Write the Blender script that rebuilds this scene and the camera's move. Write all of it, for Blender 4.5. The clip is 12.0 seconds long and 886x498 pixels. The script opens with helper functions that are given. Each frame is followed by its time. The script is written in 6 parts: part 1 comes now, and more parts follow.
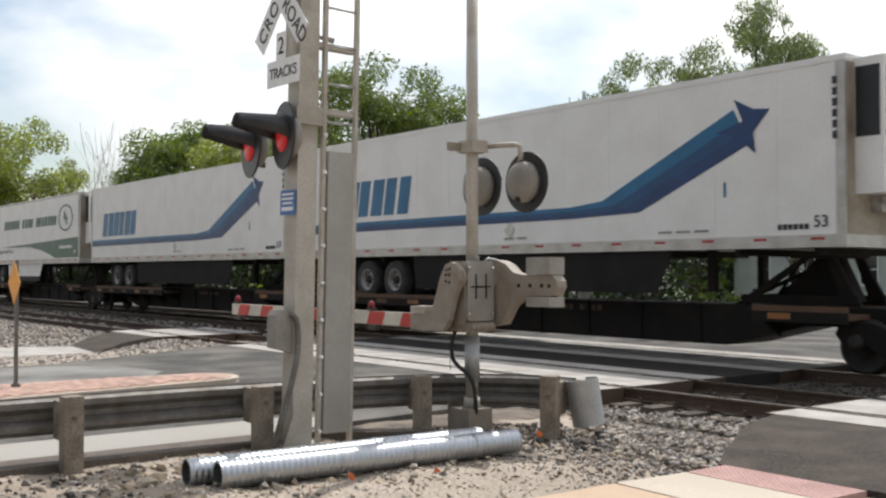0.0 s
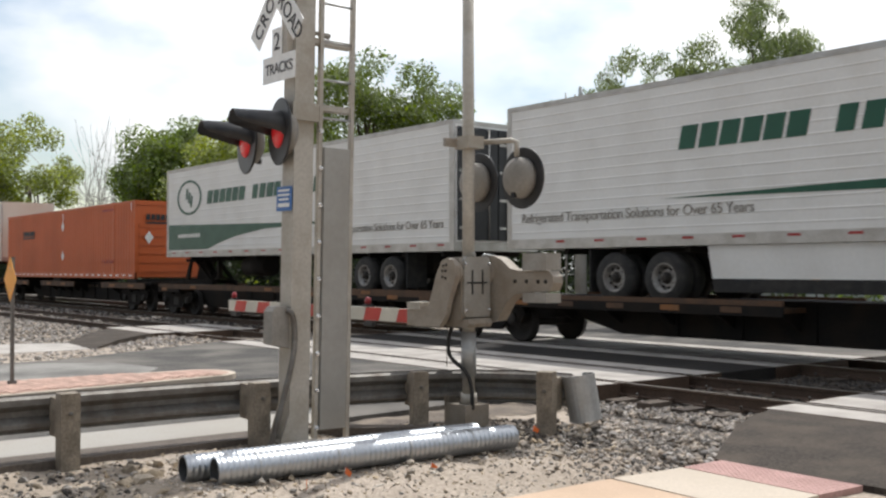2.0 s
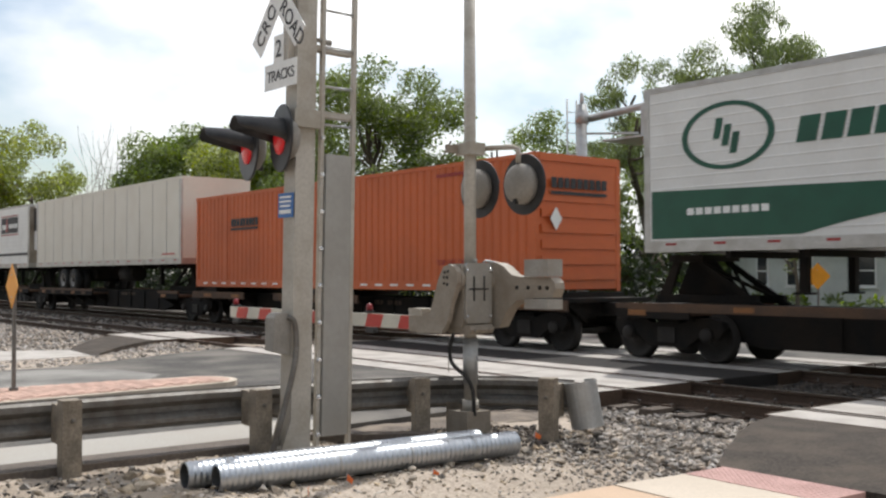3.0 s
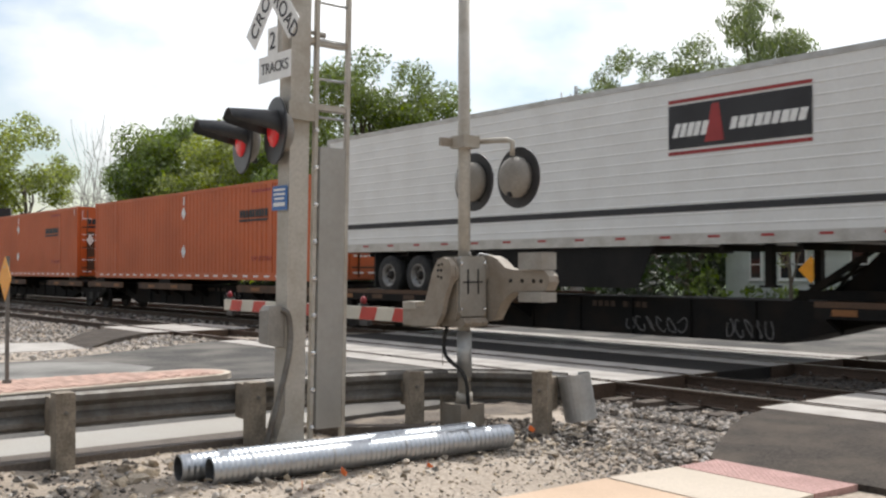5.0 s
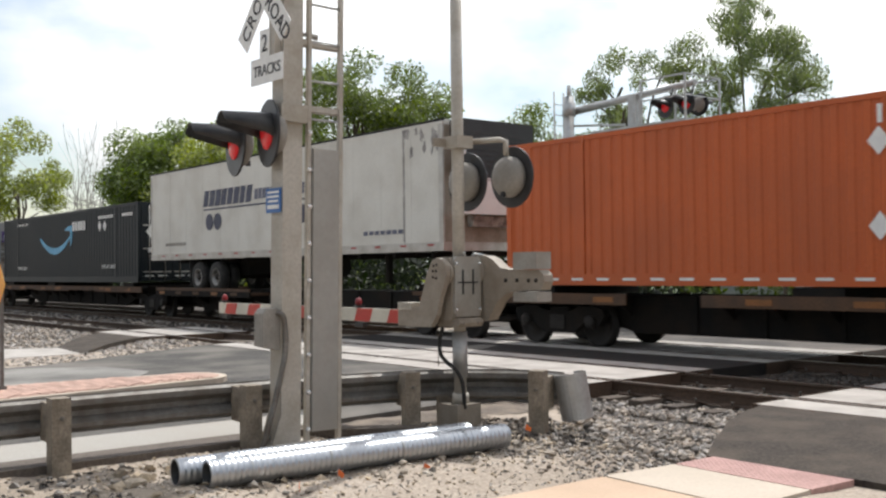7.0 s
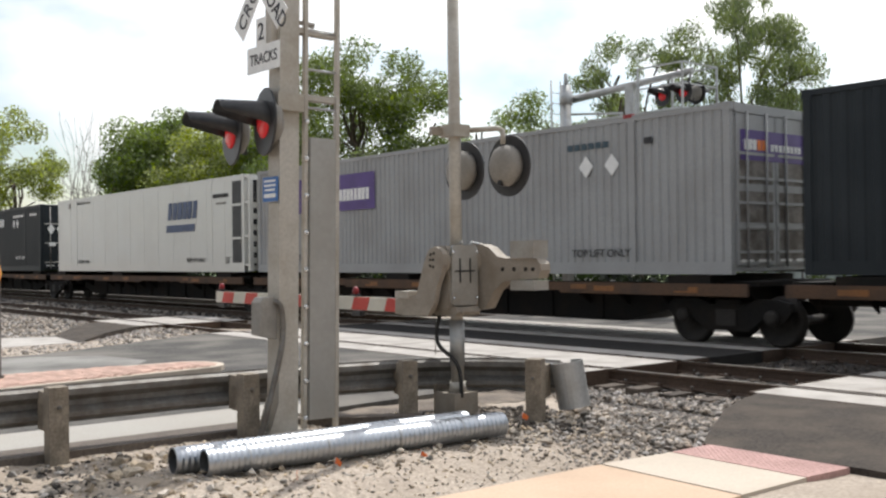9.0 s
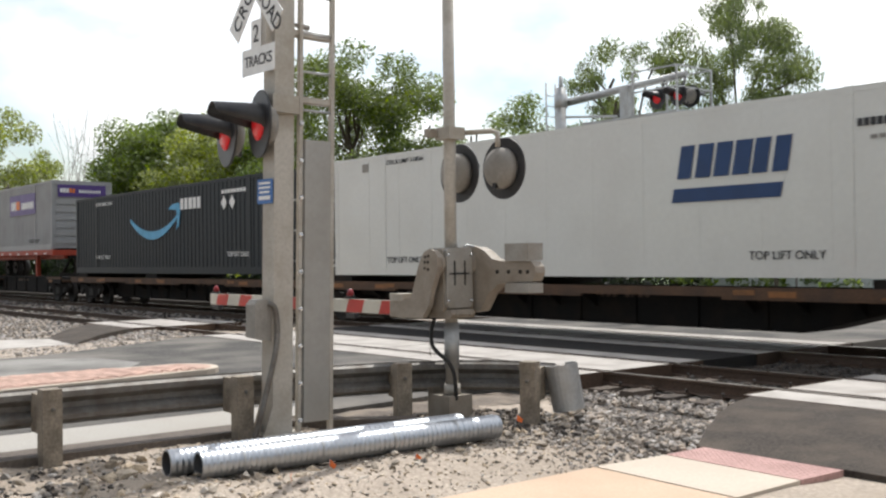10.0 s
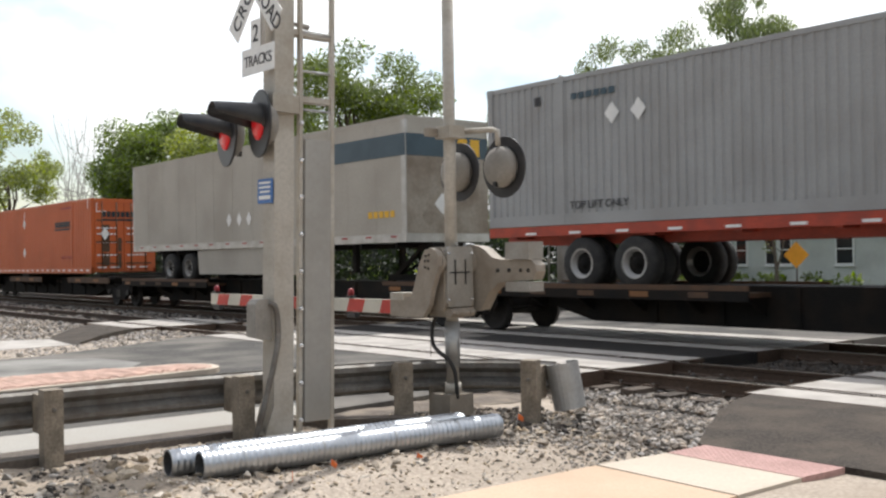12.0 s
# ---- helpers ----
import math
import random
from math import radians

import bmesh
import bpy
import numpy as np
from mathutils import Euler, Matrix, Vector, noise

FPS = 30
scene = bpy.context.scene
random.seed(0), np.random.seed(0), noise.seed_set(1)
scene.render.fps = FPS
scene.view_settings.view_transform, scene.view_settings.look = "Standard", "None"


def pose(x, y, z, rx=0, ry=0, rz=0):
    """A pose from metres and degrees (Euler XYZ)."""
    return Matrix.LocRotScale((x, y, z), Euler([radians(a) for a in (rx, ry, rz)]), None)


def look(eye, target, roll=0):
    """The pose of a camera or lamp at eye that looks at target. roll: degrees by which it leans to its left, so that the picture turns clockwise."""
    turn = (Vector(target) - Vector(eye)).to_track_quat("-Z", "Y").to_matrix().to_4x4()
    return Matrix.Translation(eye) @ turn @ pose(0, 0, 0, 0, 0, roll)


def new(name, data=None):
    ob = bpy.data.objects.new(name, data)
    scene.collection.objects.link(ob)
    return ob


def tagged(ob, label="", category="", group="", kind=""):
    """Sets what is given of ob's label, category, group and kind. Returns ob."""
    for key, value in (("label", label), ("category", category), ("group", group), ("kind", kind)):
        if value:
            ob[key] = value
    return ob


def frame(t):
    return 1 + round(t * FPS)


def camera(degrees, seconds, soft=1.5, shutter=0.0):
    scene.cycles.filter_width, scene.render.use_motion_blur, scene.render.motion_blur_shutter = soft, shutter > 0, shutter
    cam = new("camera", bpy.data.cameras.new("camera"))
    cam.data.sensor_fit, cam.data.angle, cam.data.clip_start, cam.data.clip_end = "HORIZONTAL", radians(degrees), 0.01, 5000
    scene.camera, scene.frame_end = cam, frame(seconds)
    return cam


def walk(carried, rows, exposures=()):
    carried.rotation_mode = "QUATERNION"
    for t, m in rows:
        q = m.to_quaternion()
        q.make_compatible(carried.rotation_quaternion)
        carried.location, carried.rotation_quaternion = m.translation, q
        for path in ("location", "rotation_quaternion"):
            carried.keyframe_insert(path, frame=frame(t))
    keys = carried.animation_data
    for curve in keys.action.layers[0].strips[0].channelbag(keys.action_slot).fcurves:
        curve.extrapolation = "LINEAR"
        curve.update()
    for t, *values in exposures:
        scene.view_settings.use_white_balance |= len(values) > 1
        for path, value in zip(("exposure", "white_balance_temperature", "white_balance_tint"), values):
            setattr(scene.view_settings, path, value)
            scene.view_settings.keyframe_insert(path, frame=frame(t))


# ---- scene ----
FOV = 46.90
cam = camera(FOV, 12.0, soft=2.4, shutter=0.06)
walk(cam, [
    (0.0, pose(0, 0, 1.57, 91.344, -0.055, 51.717)),
    (0.5, pose(0, 0, 1.57, 91.177, -0.062, 51.731)),
    (1.0, pose(0, 0, 1.57, 91.341, 0.085, 51.469)),
    (1.5, pose(0, 0, 1.57, 91.307, 0.245, 51.422)),
    (2.0, pose(0, 0, 1.57, 91.118, 0.041, 51.519)),
    (2.5, pose(0, 0, 1.57, 91.149, -0.011, 51.695)),
    (3.0, pose(0, 0, 1.57, 91.476, 0.099, 51.610)),
    (5.0, pose(0, 0, 1.57, 91.083, 0.023, 51.276)),
    (5.5, pose(0, 0, 1.57, 90.807, 0.026, 51.475)),
    (6.0, pose(0, 0, 1.57, 90.870, 0.147, 51.411)),
    (6.5, pose(0, 0, 1.57, 91.106, 0.500, 51.244)),
    (7.0, pose(0, 0, 1.57, 91.113, 0.707, 50.983)),
    (9.0, pose(0, 0, 1.57, 90.478, 0.755, 50.818)),
    (9.5, pose(0, 0, 1.57, 90.569, 0.635, 50.570)),
    (10.0, pose(0, 0, 1.57, 90.614, 0.660, 50.520)),
    (10.5, pose(0, 0, 1.57, 90.425, 0.671, 50.589)),
    (11.0, pose(0, 0, 1.57, 90.159, 0.613, 50.721)),
    (11.5, pose(0, 0, 1.57, 90.216, 0.677, 50.734)),
    (12.0, pose(0, 0, 1.57, 90.554, 0.890, 50.547)),
], exposures=((0.0, -0.34), (3.0, -0.29), (7.0, -0.23), (9.5, -0.17), (12.0, -0.11)))

# ---- light ----
SUN = Vector((-0.27, 0.50, 0.88)).normalized()
world = bpy.data.worlds.new("sky")
scene.world = world
world.use_nodes = True
wn, wl = world.node_tree.nodes, world.node_tree.links
wn.clear()
w_out = wn.new("ShaderNodeOutputWorld")
w_bg = wn.new("ShaderNodeBackground")
w_sky = wn.new("ShaderNodeTexSky")
w_sky.sky_type, w_sky.sun_disc = "NISHITA", False
w_sky.sun_elevation = math.asin(SUN.z)
w_sky.sun_rotation = math.atan2(SUN.x, SUN.y)
w_sky.dust_density, w_sky.air_density = 1.2, 1.2
w_co = wn.new("ShaderNodeTexCoord")
w_map = wn.new("ShaderNodeMapping")
w_map.inputs["Scale"].default_value = (1, 1, 2.2)
w_map.inputs["Location"].default_value = (0.35, 0.2, 0.1)
w_noise = wn.new("ShaderNodeTexNoise")
w_noise.inputs["Scale"].default_value, w_noise.inputs["Detail"].default_value = 3.2, 7
w_ramp = wn.new("ShaderNodeValToRGB")
w_ramp.color_ramp.elements[0].position, w_ramp.color_ramp.elements[1].position = 0.36, 0.60
w_mix = wn.new("ShaderNodeMix")
w_mix.data_type = "RGBA"
# clouds scatter most light toward the side of the sun
w_dot = wn.new("ShaderNodeVectorMath")
w_dot.operation = "DOT_PRODUCT"
w_dot.inputs[1].default_value = SUN
w_range = wn.new("ShaderNodeMapRange")
w_range.inputs["From Min"].default_value, w_range.inputs["From Max"].default_value = -0.4, 0.75
w_range.inputs["To Min"].default_value, w_range.inputs["To Max"].default_value = 0.7, 12.5
wl.new(w_co.outputs["Generated"], w_dot.inputs[0])
wl.new(w_dot.outputs["Value"], w_range.inputs["Value"])
wl.new(w_range.outputs["Result"], w_mix.inputs["B"])
wl.new(w_co.outputs["Generated"], w_map.inputs["Vector"])
wl.new(w_map.outputs["Vector"], w_noise.inputs["Vector"])
wl.new(w_noise.outputs["Fac"], w_ramp.inputs["Fac"])
wl.new(w_ramp.outputs["Color"], w_mix.inputs["Factor"])
wl.new(w_sky.outputs["Color"], w_mix.inputs["A"])
wl.new(w_mix.outputs["Result"], w_bg.inputs["Color"])
w_bg.inputs["Strength"].default_value = 0.15
wl.new(w_bg.outputs["Background"], w_out.inputs["Surface"])

sun = new("sun", bpy.data.lights.new("sun", "SUN"))
sun.data.energy, sun.data.angle, sun.data.color = 4.6, radians(0.55), (1.0, 0.975, 0.94)
sun.matrix_world = look(SUN * 60, (0, 0, 0))

# ---- materials ----


def surface(name, base, rough=0.6, metal=0.0, var=0.18, scale=2.0, grain=40.0, bump=0.15, dirt=None, dirt_amount=0.4, spec=0.5, coat=0.0):
    """A surface with stains at one scale, grain at another, and fine relief."""
    m = bpy.data.materials.new(name)
    m.use_nodes = True
    n, l = m.node_tree.nodes, m.node_tree.links
    b = n["Principled BSDF"]
    co = n.new("ShaderNodeTexCoord")
    big, small = n.new("ShaderNodeTexNoise"), n.new("ShaderNodeTexNoise")
    big.inputs["Scale"].default_value, big.inputs["Detail"].default_value = scale, 6
    small.inputs["Scale"].default_value, small.inputs["Detail"].default_value = grain, 4
    for q in (big, small):
        l.new(co.outputs["Object"], q.inputs["Vector"])
    dark = [c * (1 - var) for c in base]
    lite = [min(1, c * (1 + var * 0.6)) for c in base]
    r1 = n.new("ShaderNodeValToRGB")
    r1.color_ramp.elements[0].position, r1.color_ramp.elements[1].position = 0.3, 0.7
    r1.color_ramp.elements[0].color, r1.color_ramp.elements[1].color = (*dark, 1), (*lite, 1)
    l.new(small.outputs["Fac"], r1.inputs["Fac"])
    mix = n.new("ShaderNodeMix")
    mix.data_type = "RGBA"
    mix.inputs["B"].default_value = (*(dirt or [c * 0.55 for c in base]), 1)
    r2 = n.new("ShaderNodeMapRange")
    r2.inputs["From Min"].default_value, r2.inputs["From Max"].default_value = 0.42, 0.66
    r2.inputs["To Max"].default_value = dirt_amount
    l.new(big.outputs["Fac"], r2.inputs["Value"])
    l.new(r2.outputs["Result"], mix.inputs["Factor"])
    l.new(r1.outputs["Color"], mix.inputs["A"])
    l.new(mix.outputs["Result"], b.inputs["Base Color"])
    r3 = n.new("ShaderNodeMapRange")
    r3.inputs["To Min"].default_value, r3.inputs["To Max"].default_value = max(0.03, rough - 0.12), min(1, rough + 0.12)
    l.new(big.outputs["Fac"], r3.inputs["Value"])
    l.new(r3.outputs["Result"], b.inputs["Roughness"])
    b.inputs["Metallic"].default_value = metal
    b.inputs["Specular IOR Level"].default_value = spec
    b.inputs["Coat Weight"].default_value = coat
    if bump:
        bp = n.new("ShaderNodeBump")
        bp.inputs["Strength"].default_value, bp.inputs["Distance"].default_value = bump, 0.01
        l.new(small.outputs["Fac"], bp.inputs["Height"])
        l.new(bp.outputs["Normal"], b.inputs["Normal"])
    return m


def glow(name, base, strength):
    m = bpy.data.materials.new(name)
    m.use_nodes = True
    b = m.node_tree.nodes["Principled BSDF"]
    b.inputs["Base Color"].default_value = (*base, 1)
    b.inputs["Emission Color"].default_value = (*base, 1)
    b.inputs["Emission Strength"].default_value = strength
    b.inputs["Roughness"].default_value = 0.25
    return m


def vary(m, amount=0.25):
    """Lets each loose island of a joined mesh differ in brightness."""
    n, l = m.node_tree.nodes, m.node_tree.links
    b = n["Principled BSDF"]
    src = b.inputs["Base Color"].links[0].from_socket
    g = n.new("ShaderNodeNewGeometry")
    h = n.new("ShaderNodeHueSaturation")
    r = n.new("ShaderNodeMapRange")
    r.inputs["To Min"].default_value, r.inputs["To Max"].default_value = 1 - amount, 1 + amount
    l.new(g.outputs["Random Per Island"], r.inputs["Value"])
    l.new(r.outputs["Result"], h.inputs["Value"])
    # a second, unlinked spread of warmth
    s2, r2 = n.new("ShaderNodeMath"), n.new("ShaderNodeMapRange")
    s2.operation = "FRACT"
    k = n.new("ShaderNodeMath")
    k.operation = "MULTIPLY"
    k.inputs[1].default_value = 37.7
    l.new(g.outputs["Random Per Island"], k.inputs[0])
    l.new(k.outputs["Value"], s2.inputs[0])
    r2.inputs["To Min"].default_value, r2.inputs["To Max"].default_value = 0.55, 1.5
    l.new(s2.outputs["Value"], r2.inputs["Value"])
    l.new(r2.outputs["Result"], h.inputs["Saturation"])
    l.new(src, h.inputs["Color"])
    l.new(h.outputs["Color"], b.inputs["Base Color"])
    return m


def vary_object(m, amount=0.2):
    """Lets each piece that is an object of its own differ in brightness."""
    n, l = m.node_tree.nodes, m.node_tree.links
    b = n["Principled BSDF"]
    src = b.inputs["Base Color"].links[0].from_socket
    g = n.new("ShaderNodeObjectInfo")
    h = n.new("ShaderNodeHueSaturation")
    r = n.new("ShaderNodeMapRange")
    r.inputs["To Min"].default_value, r.inputs["To Max"].default_value = 1 - amount, 1 + amount
    l.new(g.outputs["Random"], r.inputs["Value"])
    l.new(r.outputs["Result"], h.inputs["Value"])
    l.new(src, h.inputs["Color"])
    l.new(h.outputs["Color"], b.inputs["Base Color"])
    return m


def leafy(name, base):
    m = surface(name, base, rough=0.55, var=0.3, scale=0.5, grain=3.0, bump=0, dirt=[base[0] * 1.35, base[1] * 1.25, base[2] * 0.95], dirt_amount=0.7)
    b = m.node_tree.nodes["Principled BSDF"]
    vary(m, 0.45)
    src = b.inputs["Base Color"].links[0].from_socket
    t = m.node_tree.nodes.new("ShaderNodeBsdfTranslucent")
    a = m.node_tree.nodes.new("ShaderNodeMixShader")
    a.inputs["Fac"].default_value = 0.52
    l = m.node_tree.links
    out = m.node_tree.nodes["Material Output"]
    l.new(src, t.inputs["Color"])
    l.new(b.outputs["BSDF"], a.inputs[1])
    l.new(t.outputs["BSDF"], a.inputs[2])
    l.new(a.outputs["Shader"], out.inputs["Surface"])
    return m


M = dict(
    soil=surface("dry_soil", (0.40, 0.335, 0.27), 0.95, var=0.35, scale=1.2, grain=30, bump=0.8, dirt=(0.27, 0.22, 0.17), dirt_amount=0.6),
    # dark tone holds both dirt and the shade beside the guard rail
    soil_dark=surface("dirty_shaded_soil", (0.125, 0.10, 0.078), 0.95, var=0.4, scale=3, grain=26, bump=1.0, dirt=(0.24, 0.195, 0.15), dirt_amount=0.8),
    soil_brown=surface("brown_crumbly_soil", (0.29, 0.235, 0.18), 0.95, var=0.45, scale=4, grain=26, bump=1.0, dirt=(0.34, 0.285, 0.225), dirt_amount=0.8),
    asphalt=surface("asphalt", (0.082, 0.078, 0.073), 0.95, spec=0.2, var=0.5, scale=0.7, grain=22, bump=0.7, dirt=(0.19, 0.175, 0.155), dirt_amount=0.9),
    asphalt_new=surface("new_asphalt", (0.060, 0.050, 0.042), 0.95, spec=0.2, var=0.45, scale=2.2, grain=34, bump=0.9, dirt=(0.11, 0.09, 0.072), dirt_amount=0.6),
    asphalt_dark=surface("tarry_asphalt", (0.026, 0.024, 0.023), 0.9, spec=0.25, var=0.4, scale=1.5, grain=30, bump=0.6, dirt=(0.05, 0.045, 0.04), dirt_amount=0.5),
    concrete=surface("concrete", (0.36, 0.34, 0.305), 0.9, var=0.14, scale=1.5, grain=45, bump=0.2, dirt=(0.33, 0.30, 0.26), dirt_amount=0.5),
    concrete_pale=surface("pale_concrete", (0.45, 0.42, 0.385), 0.9, var=0.14, scale=1.6, grain=45, bump=0.25, dirt=(0.25, 0.225, 0.20), dirt_amount=0.65),
    concrete_cream=surface("cream_concrete", (0.53, 0.455, 0.37), 0.9, var=0.1, scale=1.5, grain=45, bump=0.2, dirt=(0.42, 0.36, 0.29), dirt_amount=0.4),
    road_light=surface("worn_light_asphalt", (0.27, 0.26, 0.24), 0.95, spec=0.2, var=0.25, scale=0.8, grain=40, bump=0.3, dirt=(0.11, 0.105, 0.098), dirt_amount=0.8),
    concrete_tan=surface("tan_concrete", (0.55, 0.40, 0.285), 0.9, var=0.1, scale=1.2, grain=45, bump=0.2, dirt=(0.44, 0.32, 0.225), dirt_amount=0.5),
    tactile=surface("red_tactile_paving", (0.46, 0.28, 0.25), 0.85, var=0.25, scale=2, grain=30, bump=0.3),
    brick=vary_object(surface("red_paver", (0.42, 0.27, 0.215), 0.9, var=0.15, scale=2, grain=40, bump=0.4, dirt=(0.5, 0.36, 0.28), dirt_amount=0.6), 0.2),
    # serves oily ballast, and stones coloured dark in place of shade
    stone_dirty_shaded=vary(surface("oil_stained_and_shaded_ballast", (0.07, 0.058, 0.048), 0.9, var=0.3, scale=6, grain=60, bump=0.4), 0.5),
    stone=vary(surface("ballast_stone", (0.27, 0.24, 0.21), 0.9, var=0.3, scale=6, grain=60, bump=0.4, dirt=(0.37, 0.32, 0.27), dirt_amount=0.6), 0.65),
    clod=vary(surface("pebbles_and_clods", (0.42, 0.36, 0.29), 0.95, var=0.3, scale=6, grain=60, bump=0.4), 0.55),
    rail=surface("rusty_rail", (0.10, 0.065, 0.045), 0.75, metal=0.3, var=0.3, scale=3, grain=40, bump=0.2),
    railtop=surface("polished_rail_head", (0.5, 0.47, 0.44), 0.3, metal=1.0, var=0.1, bump=0),
    tie=vary_object(surface("weathered_timber_tie", (0.09, 0.07, 0.055), 0.95, var=0.4, scale=4, grain=30, bump=0.7), 0.3),
    post_wood=surface("weathered_guard_post", (0.28, 0.235, 0.18), 0.9, var=0.3, scale=5, grain=50, bump=0.6, dirt=(0.1, 0.08, 0.06), dirt_amount=0.7),
    beam_wood=surface("dark_timber_beam", (0.13, 0.105, 0.085), 0.9, var=0.3, scale=3, grain=40, bump=0.6),
    galv=surface("galvanised_steel", (0.47, 0.48, 0.48), 0.5, metal=0.65, var=0.12, scale=4, grain=25, bump=0.05, dirt=(0.33, 0.31, 0.28), dirt_amount=0.5),
    galv_old=surface("weathered_galvanised_beam", (0.21, 0.20, 0.185), 0.6, metal=0.5, var=0.2, scale=5, grain=30, bump=0.08, dirt=(0.13, 0.11, 0.09), dirt_amount=0.8),
    pipe=surface("bright_corrugated_galvanised_pipe", (0.43, 0.455, 0.485), 0.36, metal=0.95, var=0.1, scale=8, grain=20, bump=0.05, dirt=(0.45, 0.46, 0.48), dirt_amount=0.5),
    # dark tone stands in for the shadow inside the galvanised pipes
    inside_shade=surface("shaded_pipe_inside", (0.10, 0.10, 0.10), 0.75, metal=0.2, var=0.25, scale=6, grain=30, bump=0.1),
    mast=surface("pale_aluminium_mast", (0.47, 0.44, 0.39), 0.6, metal=0.25, var=0.12, scale=3, grain=30, bump=0.08, dirt=(0.3, 0.26, 0.2), dirt_amount=0.6),
    mast_plate=surface("grey_guard_plate", (0.36, 0.35, 0.325), 0.55, metal=0.35, var=0.06, scale=2, grain=20, bump=0.03, dirt=(0.28, 0.26, 0.23), dirt_amount=0.5),
    mech=surface("tan_grey_painted_casting", (0.31, 0.27, 0.22), 0.65, metal=0.1, var=0.15, scale=5, grain=40, bump=0.15, dirt=(0.22, 0.18, 0.14), dirt_amount=0.7),
    mech_cover=surface("grey_painted_cover", (0.33, 0.315, 0.285), 0.6, metal=0.15, var=0.12, scale=5, grain=40, bump=0.1, dirt=(0.24, 0.21, 0.17), dirt_amount=0.5),
    black=surface("black_painted_steel", (0.015, 0.015, 0.017), 0.45, var=0.3, scale=5, grain=40, bump=0.05, dirt=(0.05, 0.048, 0.045), dirt_amount=0.5),
    rubber=surface("black_rubber", (0.018, 0.018, 0.018), 0.85, var=0.3, scale=6, grain=40, bump=0.2, dirt=(0.06, 0.055, 0.05), dirt_amount=0.5),
    housing=surface("grey_lamp_housing", (0.30, 0.28, 0.25), 0.7, metal=0.2, var=0.15, scale=5, grain=40, bump=0.1),
    red_lamp=glow("lit_red_lens", (0.62, 0.02, 0.025), 0.16),
    red_dark=surface("red_lens", (0.28, 0.015, 0.02), 0.3, var=0.1, bump=0),
    sign_white=surface("white_sign_sheeting", (0.80, 0.80, 0.78), 0.5, var=0.05, scale=3, grain=20, bump=0.02, dirt_amount=0.15),
    ink=surface("black_sign_paint", (0.025, 0.025, 0.028), 0.6, var=0.1, bump=0),
    sign_blue=surface("blue_sign_sheeting", (0.05, 0.16, 0.42), 0.5, var=0.1, bump=0),
    sign_orange=surface("orange_sign_sheeting", (0.85, 0.36, 0.02), 0.5, var=0.08, bump=0),
    reflector_dull=surface("dull_orange_reflector", (0.27, 0.105, 0.025), 0.6, var=0.3, bump=0.03, dirt=(0.14, 0.07, 0.03), dirt_amount=0.6),
    arm_red=surface("red_reflective_stripe", (0.55, 0.05, 0.035), 0.5, var=0.15, bump=0.05),
    chalk=surface("faded_pale_spray_paint", (0.20, 0.19, 0.18), 0.8, var=0.3, scale=8, grain=40, bump=0),
    arm_white=surface("cream_gate_arm", (0.66, 0.62, 0.52), 0.55, var=0.1, bump=0.05),
    paint_white=surface("white_trailer_skin", (0.74, 0.74, 0.72), 0.4, var=0.04, scale=1.2, grain=15, bump=0.02, dirt=(0.52, 0.50, 0.46), dirt_amount=0.25),
    paint_warm=surface("warm_cream_trailer_skin", (0.72, 0.685, 0.60), 0.5, var=0.04, scale=1.0, grain=15, bump=0.02, dirt=(0.58, 0.53, 0.44), dirt_amount=0.3),
    paint_cream=surface("off_white_trailer_skin", (0.68, 0.67, 0.62), 0.45, var=0.05, scale=1.0, grain=15, bump=0.02, dirt=(0.45, 0.42, 0.36), dirt_amount=0.4),
    grime=surface("stained_trailer_nose", (0.34, 0.30, 0.245), 0.7, var=0.15, scale=0.9, grain=12, bump=0.04, dirt=(0.15, 0.11, 0.075), dirt_amount=0.8),
    door_grime=surface("grimy_door_panel", (0.22, 0.20, 0.18), 0.7, var=0.3, scale=2.5, grain=14, bump=0.03, dirt=(0.085, 0.07, 0.055), dirt_amount=0.9),
    soot=surface("sooty_streaks", (0.44, 0.42, 0.40), 0.75, var=0.4, scale=4, grain=20, bump=0.02, dirt=(0.12, 0.11, 0.105), dirt_amount=0.9),
    paint_tan=surface("dusty_grey_trailer_skin", (0.40, 0.37, 0.32), 0.55, var=0.08, scale=0.6, grain=15, bump=0.03, dirt=(0.27, 0.24, 0.20), dirt_amount=0.5),
    orange=surface("orange_container_paint", (0.54, 0.11, 0.022), 0.5, var=0.1, scale=0.6, grain=25, bump=0.04, dirt=(0.36, 0.09, 0.032), dirt_amount=0.4),
    grey=surface("grey_container_paint", (0.33, 0.335, 0.335), 0.5, var=0.08, scale=0.8, grain=25, bump=0.04, dirt=(0.22, 0.21, 0.20), dirt_amount=0.4),
    navy=surface("dark_slate_container_paint", (0.009, 0.0145, 0.019), 0.5, spec=0.32, var=0.12, scale=0.8, grain=25, bump=0.04, dirt=(0.03, 0.036, 0.04), dirt_amount=0.4),
    wheel_alu=surface("dull_aluminium_wheel", (0.27, 0.265, 0.255), 0.45, metal=0.6, var=0.15, scale=4, grain=30, bump=0.05, dirt=(0.12, 0.10, 0.08), dirt_amount=0.6),
    alu=surface("aluminium_trim", (0.50, 0.49, 0.47), 0.45, metal=0.7, var=0.1, scale=3, grain=30, bump=0.05, dirt=(0.3, 0.27, 0.23), dirt_amount=0.5),
    reefer_dark=surface("dark_grille", (0.02, 0.022, 0.025), 0.5, var=0.3, bump=0.1),
    blue=surface("blue_livery", (0.010, 0.045, 0.14), 0.4, var=0.08, bump=0),
